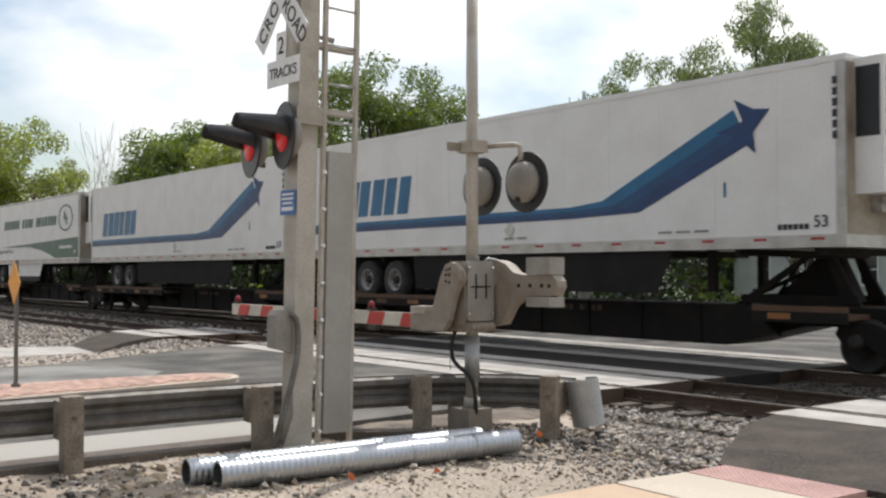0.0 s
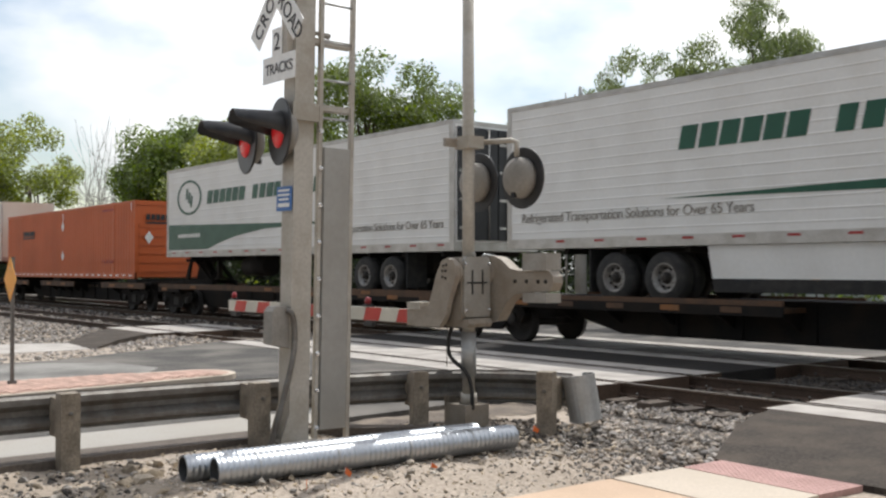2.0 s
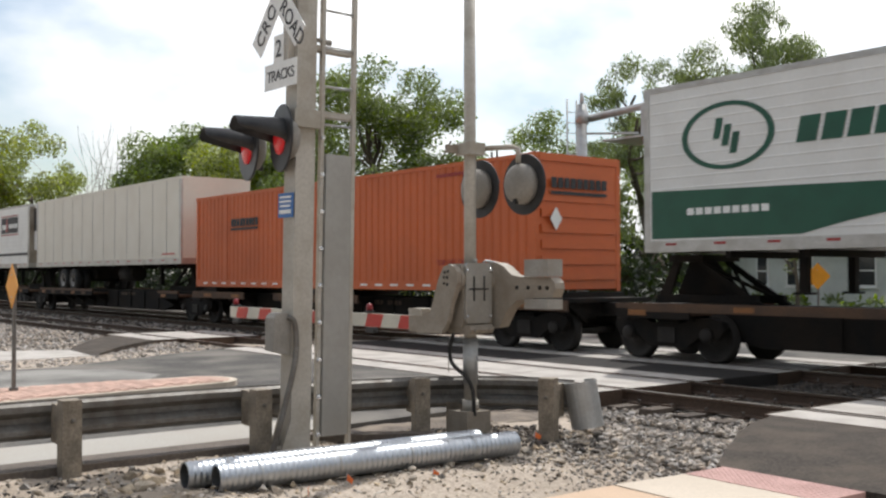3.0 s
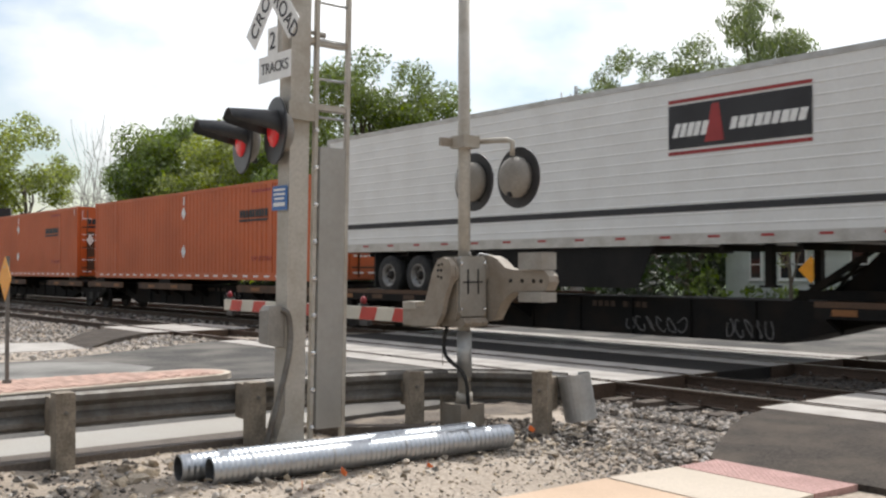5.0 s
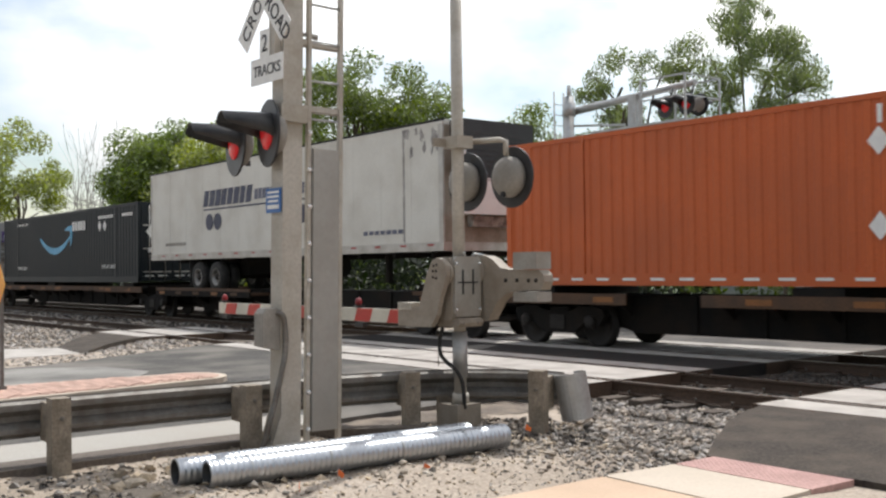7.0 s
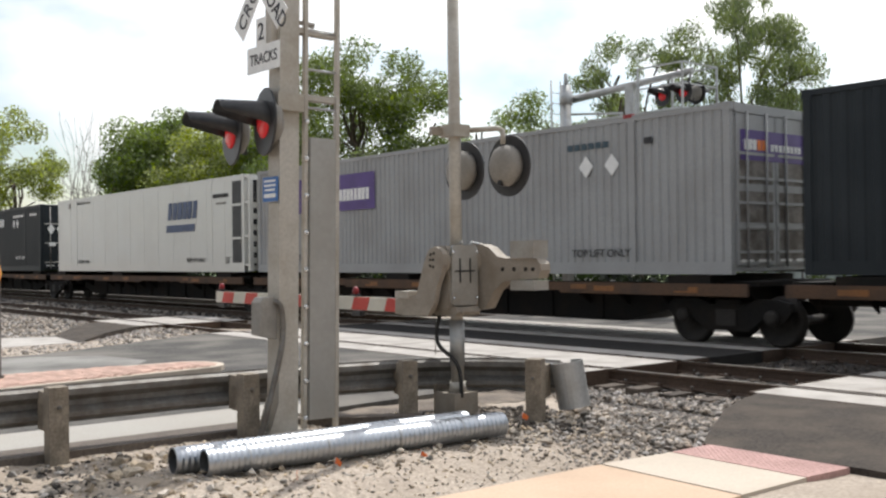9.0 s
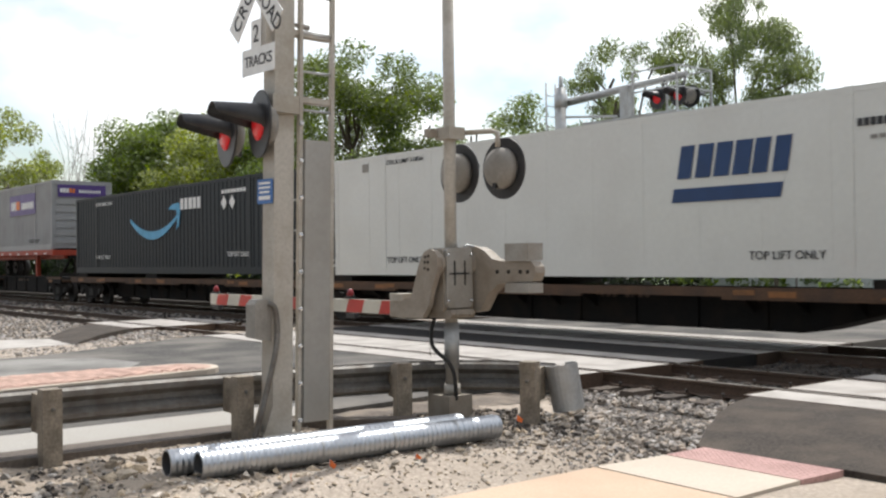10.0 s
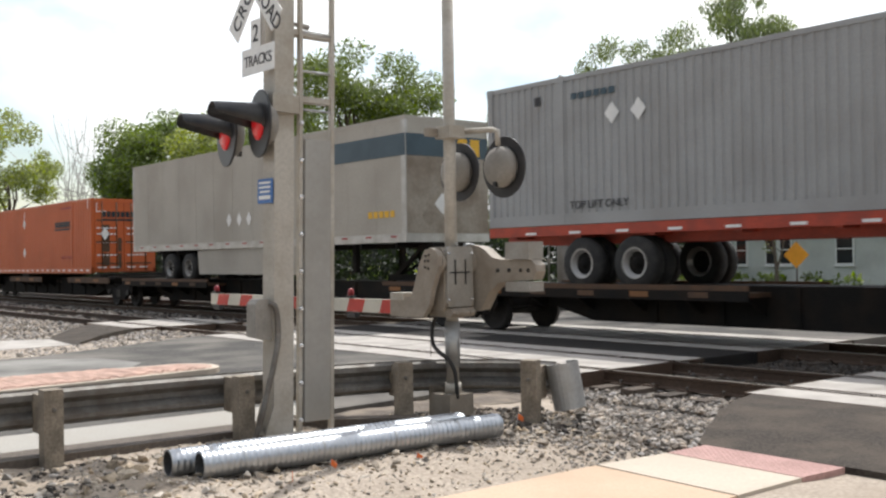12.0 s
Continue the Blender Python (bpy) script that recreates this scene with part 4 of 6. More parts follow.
        part("flange_bolt", lathe(B(), [(0.022, 0), (0.022, 0.02), (0.012, 0.03)], (0.175, y, 1.04), (1, 0, 0), 8), "mech", g)
    # shaft hubs on both sides
    part("shaft_hub", lathe(B(), [(0.13, -0.235), (0.13, -0.21), (0.10, -0.18), (0.10, 0.20), (0.17, 0.22), (0.18, 0.30)], (0.03, 0, 1.53), (0, 1, 0), 24), "mech", g, "round shaft hub", 0.006)
    # arm bracket, that reaches down to the arm
    prof = [(-0.10, 1.60), (-0.06, 1.655), (0.02, 1.675), (0.10, 1.66), (0.145, 1.60), (0.15, 1.50), (0.11, 1.40), (0.05, 1.28), (0.0, 1.12), (-0.10, 1.0), (-0.50, 0.99), (-0.50, 1.17), (-0.28, 1.2), (-0.22, 1.34), (-0.15, 1.52)]
    br = part("arm_bracket", prism(B(), prof, "y", -0.29, -0.235), "mech", g, "tan arm bracket with bolt holes", 0.012)
    part("arm_bracket", prism(B(), [(x, z) for x, z in prof if x < 0.12], "y", 0.205, 0.24), "mech", g, bevel=0.01)
    for dx, dz in ((-0.04, 1.60), (0.01, 1.61), (-0.05, 1.55), (0.0, 1.55), (-0.05, 1.49), (0.0, 1.48)):
        part("bolt", lathe(B(), [(0.014, 0), (0.014, 0.006), (0.008, 0.012)], (dx, -0.29, dz), (0, -1, 0), 8), "wheel_steel", br)
    part("bracket_web", prism(B(), [(-0.46, 1.02), (-0.16, 1.02), (-0.05, 1.2), (-0.2, 1.24), (-0.44, 1.14)], "y", -0.233, 0.20), "mech", g, "cast web between the brackets", 0.01)
    part("arm_socket", bx(B(), -0.66, -0.34, -0.27, -0.03, 0.995, 1.16), "mech", g, bevel=0.01)
    part("socket_stop", bx(B(), -0.62, -0.40, -0.30, -0.12, 1.163, 1.235), "mast", g, "pale bolted stop block", 0.008)
    # counterweight arm on the far side of the case
    prof = [(0.03, 1.70), (0.16, 1.695), (0.26, 1.66), (0.38, 1.575), (0.50, 1.555), (0.92, 1.55), (0.975, 1.50), (0.985, 1.44), (0.94, 1.36), (0.56, 1.345), (0.46, 1.325), (0.33, 1.24), (0.20, 1.06), (0.06, 1.04)]
    cw = part("counterweight_arm", prism(B(), prof, "y", 0.205, 0.33), "mech", g, "tan cast counterweight arm", 0.018)
    for x in (0.46, 0.62, 0.78, 0.88):
        part("bolt", lathe(B(), [(0.02, 0), (0.02, 0.01), (0.01, 0.018)], (x, 0.205, 1.45), (0, -1, 0), 10), "wheel_steel", cw)
    for z0, z1 in ((1.555, 1.72), (1.25, 1.342)):
        part("counterweight", bx(B(), 0.60, 0.92, 0.17, 0.365, z0, z1), "mech_cover", g, "grey counterweight block", 0.014)
    # cables
    bm = path_tube(B(), smooth_path([(-0.14, -0.1, 1.0), (-0.17, -0.12, 0.85), (-0.14, -0.13, 0.72), (-0.03, -0.13, 0.64), (0.08, -0.12, 0.58), (0.13, -0.08, 0.45), (0.12, -0.05, 0.2)]), 0.02, 8)
    part("cable", bm, "rubber", g, "black hanging cable")
    part("thin_wire", tube(B(), (-0.22, -0.1, 0.98), (-0.22, -0.1, 0.6), 0.004, 0.004, 6), "housing", g)
    # arm across the road
    arm = part("gate_arm", bx(B(), -4.95, -0.4, -0.12, -0.085, 1.005, 1.15), "arm_white", g, "cream gate arm with red stripes", 0.006)
    for i in range(7):
        x = -4.78 + i * 0.62
        part("red_stripe", prism(B(), [(x, 1.007), (x + 0.3, 1.007), (x + 0.36, 1.148), (x + 0.06, 1.148)], "y", -0.1235, -0.12), "arm_red", arm)
    for x in (-4.82, -1.62, -3.2):
        lamp = part("arm_lamp", bx(B(), x - 0.05, x + 0.05, -0.14, -0.06, 1.155, 1.18), "black", arm)
        part("lamp_glass", lathe(B(), [(0.035, 0), (0.038, 0.04), (0.024, 0.075), (0.008, 0.082)], (x, -0.1, 1.18), (0, 0, 1), 14), "red_dark", lamp, "red arm lamp")
        part("lamp_bracket", bx(B(), x - 0.04, x + 0.12, -0.13, -0.07, 0.94, 0.995), "black", arm)
    return g


build_gate()

# ---- the sign on the median ----


def diamond_sign(label, m, post_h, size, material, group="diamond signs"):
    s = thing("diamond_sign", label, "road sign", m, group)
    part("post", bx(B(), -0.03, 0.03, -0.02, 0.02, -0.1, post_h), "galv_old", s, "steel sign post", 0.004)
    h = size / 2
    plate = part("plate", prism(B(), [(-h, post_h - h), (0, post_h - 2 * h), (h, post_h - h), (0, post_h)], "y", -0.034, -0.028), material, s, "orange diamond plate")
    for z in (post_h - 0.5 * h, post_h - 1.5 * h):
        part("bolt", lathe(B(), [(0.012, 0), (0.008, 0.008)], (0, -0.034, z), (0, -1, 0), 8), "galv", plate)
    part("foot", bx(B(), -0.05, 0.05, -0.045, 0.045, -0.1, 0.06), "galv_old", s, bevel=0.005)
    return s


diamond_sign("small orange diamond sign on a steel post in the median", pose(-13.86, 3.88, 0.07, 0, 0, -1), 1.66, 0.58, "sign_orange")
diamond_sign("orange diamond sign standing before the white house", pose(-18.1, 29.6, -0.2, 0, 0, 5), 2.15, 0.86, "sign_orange")


def marker_flag(x, y, h, turn):
    f = thing("marker_flag", "small orange survey flag stuck in the soil", "marker flag", pose(x, y, height(x, y), 0, 8, turn), "survey flags")
    part("wire", tube(B(), (0, 0, -0.03), (0, 0, h), 0.003, 0.003, 6), "galv", f)
    part("flag", prism(B(), [(0, h - 0.05), (0.05, h - 0.065), (0.06, h - 0.03), (0.0, h)], "y", -0.002, 0.002), "flag_orange", f)


for fx, fy, fh, ft in ((-6.55, 4.25, 0.10, 20), (-6.35, 3.8, 0.09, -30), (-6.72, 6.35, 0.16, 40), (-6.45, 5.0, 0.05, 80)):
    marker_flag(fx, fy, fh, ft)

# ---- beyond the tracks ----


def build_far_signal():
    s = thing("far_signal_bridge", "white cantilever crossing signal across the tracks", "signal mast", pose(-21.4, 22.3, -0.2))
    part("column", tube(B(), (0, 0, 0), (0, 0, 6.9), 0.17, 0.15, 18), "galv", s)
    part("column_cap", tube(B(), (0, 0, 6.9), (0, 0, 7.25), 0.07, 0.06, 12), "galv", s)
    for dy in (-0.2, 0.2):
        part("ladder_rail", tube(B(), (-0.42, dy, 0.5), (-0.42, dy, 7.1), 0.028, 0.028, 8), "galv", s)
    for i in range(17):
        part("rung", tube(B(), (-0.42, -0.2, 1.6 + i * 0.32), (-0.42, 0.2, 1.6 + i * 0.32), 0.016, 0.016, 6), "galv", s)
    part("arm", tube(B(), (0, 0.3, 6.5), (4.4, 0.3, 6.72), 0.12, 0.09, 14), "galv", s, "tapered pale signal arm")
    part("arm_collar", tube(B(), (0, 0.0, 6.3), (0, 0.0, 6.7), 0.2, 0.2, 14), "galv", s)
    part("arm_strut", tube(B(), (0.2, 0.0, 6.0), (2.2, 0.0, 5.8), 0.035, 0.035, 8), "galv", s)
    part("hanger", bx(B(), 2.2, 2.5, 0.1, 0.4, 5.6, 6.65), "galv", s, bevel=0.01)
    part("walkway", bx(B(), 1.2, 4.6, -0.4, 1.1, 5.62, 5.68), "galv", s, "pale maintenance walkway")
    for x in (3.1, 4.6):
        for y in (-0.4, 1.1):
            part("rail_post", bx(B(), x - 0.025, x + 0.025, y - 0.025, y + 0.025, 5.68, 6.86), "galv", s)
    for z in (6.3, 6.86):
        for y in (-0.4, 1.1):
            part("hand_rail", bx(B(), 3.1, 4.6, y - 0.02, y + 0.02, z - 0.02, z + 0.02), "galv", s)
        part("hand_rail", bx(B(), 4.58, 4.62, -0.4, 1.1, z - 0.02, z + 0.02), "galv", s)
    for x in (3.72, 4.42):
        flasher(s, x, -0.1, 6.10, -1, True, 0.45, -8)
    flasher(s, 4.4, 0.45, 6.12, 1, True)
    for x in (3.72, 4.42):
        part("lamp_stem", tube(B(), (x, 0.0, 6.1), (x, 0.2, 6.62), 0.035, 0.035, 8), "black", s)
    return s


build_far_signal()


def build_house():
    h = thing("house", "white two-storey house with grey shingle roof", "house", pose(-31.0, 43.0, -0.25))
    wall = part("wall", bx(B(), 0, 16, 0, 9, 0, 3.6), "siding", h, "white clapboard wall")
    for i in range(20):
        part("clapboard", prism(B(), [(-0.012, 0.12 + i * 0.17), (-0.03, 0.12 + i * 0.17), (-0.008, 0.285 + i * 0.17)], "x", 0, 16), "siding", wall)
    part("upper_wall", bx(B(), 5.2, 16, 1.6, 9, 3.6, 6.4), "siding", h)
    part("porch_roof", prism(B(), [(-0.7, 3.45), (-0.7, 3.62), (1.7, 4.3), (1.7, 3.6)], "x", 2.2, 16.4), "roof", h, "grey porch roof")
    part("fascia", bx(B(), 2.2, 16.4, -0.76, -0.70, 3.3, 3.66), "roof_dark", h, "dark porch fascia")
    part("low_roof", prism(B(), [(-0.4, 3.55), (4.5, 5.2), (9.4, 3.55)], "x", -0.4, 5.2), "roof", h)
    part("roof", prism(B(), [(1.1, 6.35), (5.3, 8.9), (9.5, 6.35)], "x", 4.8, 16.4), "roof", h, "grey shingle gable roof")
    part("chimney", bx(B(), 7.6, 8.2, 4.6, 5.2, 7.6, 9.6), "tie", h)

    def window(x, y, z, w, hh):
        f = part("window", bx(B(), x - 0.09, x + w + 0.09, y - 0.07, y, z - 0.09, z + hh + 0.09), "sign_white", h, "white-framed sash window", 0.01)
        part("pane", bx(B(), x, x + w, y - 0.075, y - 0.07, z, z + hh / 2 - 0.03), "glass", f)
        part("pane", bx(B(), x, x + w, y - 0.075, y - 0.07, z + hh / 2 + 0.03, z + hh), "glass", f)
        part("sill", bx(B(), x - 0.14, x + w + 0.14, y - 0.14, y, z - 0.15, z - 0.09), "sign_white", f)
    for x in (1.5, 3.15, 3.9, 6.75, 11.0):
        window(x, 0, 1.35, 0.52 if x < 5 else 0.75, 1.3)
    for x in (6.0, 7.2, 10.5):
        window(x, 1.6, 4.5, 0.7, 1.3)
    return h


build_house()


def build_car(label, m, paint):
    c = thing("parked_car", label, "car", m, "parked cars")
    body = [(-2.2, 0.35), (-2.25, 0.75), (-2.0, 0.95), (-1.2, 1.0), (-0.6, 1.42), (0.75, 1.45), (1.5, 1.02), (2.15, 0.9), (2.25, 0.6), (2.2, 0.35)]
    bd = part("body", prism(B(), body, "y", -0.85, 0.85), paint, c, "painted car body", 0.05)
    glass = [(-1.1, 1.02), (-0.58, 1.38), (0.7, 1.40), (1.32, 1.03)]
    for y in (-0.866, 0.858):
        part("side_window", prism(B(), glass, "y", y, y + 0.008), "glass", bd)
    for x in (-1.4, 1.4):
        for y in (-0.8, 0.8):
            w = part("wheel", lathe(B(), [(0.2, -0.1), (0.32, -0.1), (0.33, 0), (0.32, 0.1), (0.2, 0.1)], (x, y, 0.33), (0, 1, 0), 20), "rubber", c)
            part("rim", lathe(B(), [(0.19, -0.105), (0.19, 0.105)], (x, y, 0.33), (0, 1, 0), 16), "rim", w)
    for y in (-0.6, 0.6):
        part("headlight", bx(B(), 2.16, 2.235, y - 0.15, y + 0.15, 0.68, 0.82), "rim", c)
    return c


build_car("light blue parked car on the far street", pose(-47.5, 53.0, -0.18, 0, 0, 30), "car_paint")
build_car("dark parked car on the far street", pose(-55.5, 56.0, -0.18, 0, 0, 30), "navy")


def foliage(rng, centres, radii, per, size, droop=0.0):
    """Leaf quads scattered in clumps: returns verts and faces."""
    V, F = [], []
    for c, r in zip(centres, radii):
        n = int(per * (r / 1.2) ** 2)
        d = rng.standard_normal((n, 3))
        d /= np.linalg.norm(d, axis=1)[:, None]
        p = c + d * (r * rng.random((n, 1)) ** 0.45) * np.array([1, 1, 0.8])
        if droop:
            p[:, 2] -= droop * rng.random(n) ** 2 * r
        a = rng.standard_normal((n, 3))
        a /= np.linalg.norm(a, axis=1)[:, None]
        b = np.cross(a, rng.standard_normal((n, 3)))
        b /= np.linalg.norm(b, axis=1)[:, None]
        if droop:
            a = a * 0.5 + np.array([0, 0, -0.9])
        s = size * (0.6 + 0.8 * rng.random((n, 1)))
        k = len(V)
        q = np.stack([p - a * s * 0.6, p + b * s * 0.32, p + a * s * 0.6, p - b * s * 0.32], 1).reshape(-1, 3)
        V.extend(q.tolist())
        F.extend([(k + 4 * i, k + 4 * i + 1, k + 4 * i + 2, k + 4 * i + 3) for i in range(n)])
    return V, F


def limb(bm, rng, a, direction, length, r, depth, tips, bend=0.25):
    d = Vector(direction).normalized()
    p, n = Vector(a), 4
    for i in range(n):
        q = p + d * (length / n)
        r2 = r * (1 - 0.16 * (i + 1) / n * 1.6)
        tube(bm, p, q, r * (1 - 0.1 * i), r * (1 - 0.1 * (i + 1)), 6, False)
        p = q
        d = (d + Vector(rng.normal(0, bend, 3)) + Vector((0, 0, 0.06))).normalized()
        if depth and i >= 1:
            side = (d + Vector(rng.normal(0, 0.75, 3))).normalized()
            limb(bm, rng, p, side, length * 0.62, r * 0.5, depth - 1, tips, bend)
    tips.append(p)
    if depth:
        limb(bm, rng, p, d, length * 0.6, r * 0.6, depth - 1, tips, bend)


def tree(label, x, y, z0, h, width, leaf, seed, trunk=0.32, clumps=46, per=190, size=0.26, base=0.3, bare=False, droop=0.0, clump=0.17, category="tree", sprays=()):
    rng = np.random.default_rng(seed)
    t = thing("tree", label, category, pose(x, y, z0), "trees beyond the tracks")
    bm, tips = B(), []
    if bare:
        for k in range(4):
            limb(bm, rng, (0.5 * k - 0.7, 0, -0.3), (0.12 * k - 0.18, 0.05 * k, 1), h * 0.62, trunk, 2, tips, 0.10)
    else:
        limb(bm, rng, (0, 0, -0.3), (0.03, 0.02, 1), h * 0.42, trunk, 2, tips, 0.16)
    for sx, sy, sz, sr in sprays[::2]:
        path_tube(bm, smooth_path([(0, 0, h * 0.5), (sx * 0.45, sy * 0.45, h * 0.5 + (sz - h * 0.5) * 0.65), (sx, sy, sz)]), 0.06, 6)
    part("trunk", bm, "bark_pale" if bare else "bark", t, "branching trunk with limbs")
    if bare:
        return t
    cen, rad = [], []
    for i in range(clumps):
        d = rng.standard_normal(3)
        d /= np.linalg.norm(d)
        rr = 0.45 + 0.55 * rng.random() ** 0.6
        c = np.array([d[0] * width / 2 * rr * 1.08, d[1] * width / 2 * rr * 1.08, h * (base + (1 - base) * (0.5 + 0.47 * d[2] * rr))])
        # narrower toward the top and the foot
        f = (c[2] / h - base) / (1 - base)
        k = 0.55 + 0.9 * math.sin(math.pi * min(1, max(0.05, f * 0.85 + 0.12))) * 0.5
        c[:2] *= k
        cen.append(c)
        rad.append(width * clump * (0.6 + 0.7 * rng.random()))
    for p in tips[::3]:
        if abs(p.x) < width / 2 and abs(p.y) < width / 2 and p.z < h:
            cen.append(np.array(p))
            rad.append(width * clump * 0.6)
    for sx, sy, sz, sr in sprays:
        cen.append(np.array([sx, sy, sz]))
        rad.append(sr)
    V, F = foliage(rng, cen, rad, per, size, droop)
    ob = new("crown", raw_mesh("crown", V, F, leaf))
    ob.parent = t
    ob["label"] = "uneven leafy crown with gaps"
    return t


tree("tall leafy green tree with drooping outer twigs", -31.0, 45.4, -0.25, 16.5, 7.6, "leaf_soft", 1, droop=0.5, clumps=92, clump=0.105, size=0.12, per=1150, base=0.2,
     sprays=((1.5, 1.9, 12.9, 0.9), (1.9, 2.4, 12.2, 1.0), (2.3, 2.9, 11.2, 0.9), (1.7, 2.1, 11.3, 0.8), (2.7, 3.3, 10.0, 0.8), (3.0, 3.7, 9.0, 0.7), (3.3, 4.1, 8.3, 0.5), (0.2, 0.2, 15.4, 1.0), (-0.3, -0.3, 14.3, 1.1)))
tree("leafy green tree with airy outer twigs", -35.4, 42.3, -0.25, 14.4, 7.2, "leaf_soft", 14, droop=0.3, clumps=74, clump=0.10, size=0.12, per=1100, base=0.2,
     sprays=((-1.5, -1.9, 11.9, 0.7), (-1.1, -1.4, 12.7, 0.7), (-2.0, -2.5, 11.0, 0.6), (1.3, 1.6, 13.4, 0.8), (0.9, 1.1, 12.4, 0.9)))
tree("small light green tree before the white house", -24.6, 38.6, -0.25, 6.6, 2.8, "leaf_lit", 31, clumps=26, base=0.5, size=0.12, per=500, trunk=0.1)
tree("broad green maple-like tree beyond the tracks", -50.1, 33.5, -0.25, 14.9, 9.0, "leaf", 2, clumps=80, base=0.12, size=0.17, per=420, clump=0.14)
tree("green tree with a rounded crown beyond the tracks", -49.6, 37.3, -0.25, 14.9, 7.6, "leaf", 3, clumps=64, base=0.12, size=0.17, per=420, clump=0.14)
tree("smaller green tree beyond the tracks", -47.8, 46.0, -0.25, 13.3, 6.9, "leaf", 4, clumps=40, base=0.12, size=0.17, per=420, clump=0.14)
tree("broad dark green tree in the distance", -89.6, 39.9, -0.25, 15.9, 11.4, "leaf_dark", 5, clumps=66, base=0.1, size=0.25, per=330)
tree("broad green tree in the distance", -83.2, 43.1, -0.25, 15.3, 11.9, "leaf_lit", 6, clumps=64, base=0.1, size=0.25, per=330)
tree("green tree in the distance", -76.4, 45.2, -0.25, 15.6, 8.8, "leaf_dark", 11, clumps=46, base=0.1, size=0.24, per=330)
tree("yellow-green tree in the distance", -91.2, 26.5, -0.25, 15.0, 9.8, "leaf_lit", 7, clumps=36, base=0.40, size=0.24, per=300, clump=0.13)
tree("tall green tree in the distance", -90.5, 20.9, -0.25, 15.4, 9.3, "leaf_lit", 8, clumps=34, base=0.32, size=0.24, per=330)
tree("bare pale dead tree in the distance", -99.8, 34.9, -0.25, 14.4, 6.5, "", 9, bare=True, trunk=0.075)
tree("bare pale dead tree in the distance", -100.9, 36.6, -0.25, 13.6, 6.0, "", 19, bare=True, trunk=0.07)
tree("bushy green tree beside the house", -31.6, 41.0, -0.25, 5.2, 2.8, "leaf", 10, clumps=36, base=0.05)
tree("dense green tree behind the tracks", -41.5, 47.5, -0.25, 9.8, 5.5, "leaf_dark", 12, clumps=36, base=0.05)


def hedge(label, pts, h, seed, leaf):
    rng = np.random.default_rng(seed)
    cen, rad = [], []
    for x, y in pts:
        for k in range(3):
            cen.append(np.array([x + rng.normal(0, 0.8), y + rng.normal(0, 0.8), -0.2 + h * (0.2 + 0.6 * rng.random())]))
            rad.append(h * (0.35 + 0.2 * rng.random()))
    V, F = foliage(rng, cen, rad, 130, 0.26)
    ob = new("shrubs", raw_mesh("shrubs", V, F, leaf))
    return tagged(ob, label, "shrubs", kind="stuff")


# the leaf_shade hedges carry tree shade in their leaf colour
hedge("dense shrubs and undergrowth beyond the tracks, leaves coloured dark for shade", [(-100 + i * 2.0, 52 - i * 0.1 + 3 * math.sin(i * 1.3)) for i in range(46)], 5.0, 21, "leaf_shade")
hedge("low green bushes along the foot of the white house", [(-31 + i * 1.1, 41.2 + 0.4 * math.sin(i * 2.3)) for i in range(15)], 0.95, 24, "leaf")
hedge("low yellow-green bushes behind the tracks", [(-62 + i * 2.4, 34 + 2.5 * math.sin(i * 2.1)) for i in range(10)], 2.2, 22, "leaf_lit")
# added hedge: its near-black leaves imitate the shade seen under the train
hedge("added undergrowth along the far side of the tracks, coloured for tree shade", [(-125 + i * 2.2, 27 + 2 * math.sin(i * 1.7)) for i in range(48)], 3.2, 23, "leaf_shade")
slab("far_lawn", [(-300, 23), (-20.6, 23), (-20.6, 300), (-300, 300)], -0.6, -0.19, "grass", "green lawn beyond the tracks", "lawn")
# dark strip stands in for shadow and undergrowth behind the train
slab("far_verge", [(-300, 18.75), (-20.6, 18.75), (-20.6, 23), (-300, 23)], -0.4, -0.02, "stone_dirty_shaded", "dark ballast shoulder along the far track, toned for shadow", "ballast")
slab("far_lawn_east", [(-9.3, 23), (300, 23), (300, 300), (-9.3, 300)], -0.6, -0.19, "grass", "green lawn beyond the tracks", "lawn")

# ---- the train ----
MOVING = []
SPEED = 21.3
SIDE = FAR - 1.295
X_OF = {}


def tyre(parent, name, x, y, z, r, w, rim):
    t = part(name, lathe(B(), [(r * 0.55, -w / 2), (r * 0.93, -w / 2), (r, -w * 0.3), (r, w * 0.3), (r * 0.93, w / 2), (r * 0.55, w / 2)], (x, y, z), (0, 1, 0), 28, False), "rubber", parent, "black road tyre")
    rm = part("rim", lathe(B(), [(r * 0.57, -w / 2 - 0.004), (r * 0.50, -w / 2 - 0.006), (r * 0.46, -w * 0.15), (r * 0.42, -w * 0.12)], (x, y, z), (0, 1, 0), 26, False), rim, t, "metal wheel rim")
    bright = rim != "rim"
    part("dish", lathe(B(), [(r * 0.46, -w * 0.06), (r * 0.46, -w * 0.10), (r * 0.3, -w * 0.20)], (x, y, z), (0, 1, 0), 22), rim if bright else "car_black", rm, "pierced metal dish" if bright else "dark wheel dish")
    part("hub", lathe(B(), [(r * 0.24, -w * 0.1), (r * 0.23, -w * 0.26), (r * 0.15, -w * 0.34), (r * 0.13, -w * 0.52), (r * 0.07, -w * 0.54)], (x, y, z), (0, 1, 0), 18), "wheel_steel" if bright else "car_black", rm, "protruding hub")
    if y < 0.3 and bright:
        for k in range(8):
            a = k * math.pi / 4 + x
            px, pz = x + r * 0.365 * math.cos(a), z + r * 0.365 * math.sin(a)
            part("vent_hole", lathe(B(), [(r * 0.065, 0), (r * 0.065, -w * 0.13)], (px, y - w * 0.06, pz), (0, 1, 0), 10), "car_black", rm, "dark round vent hole")
    return t


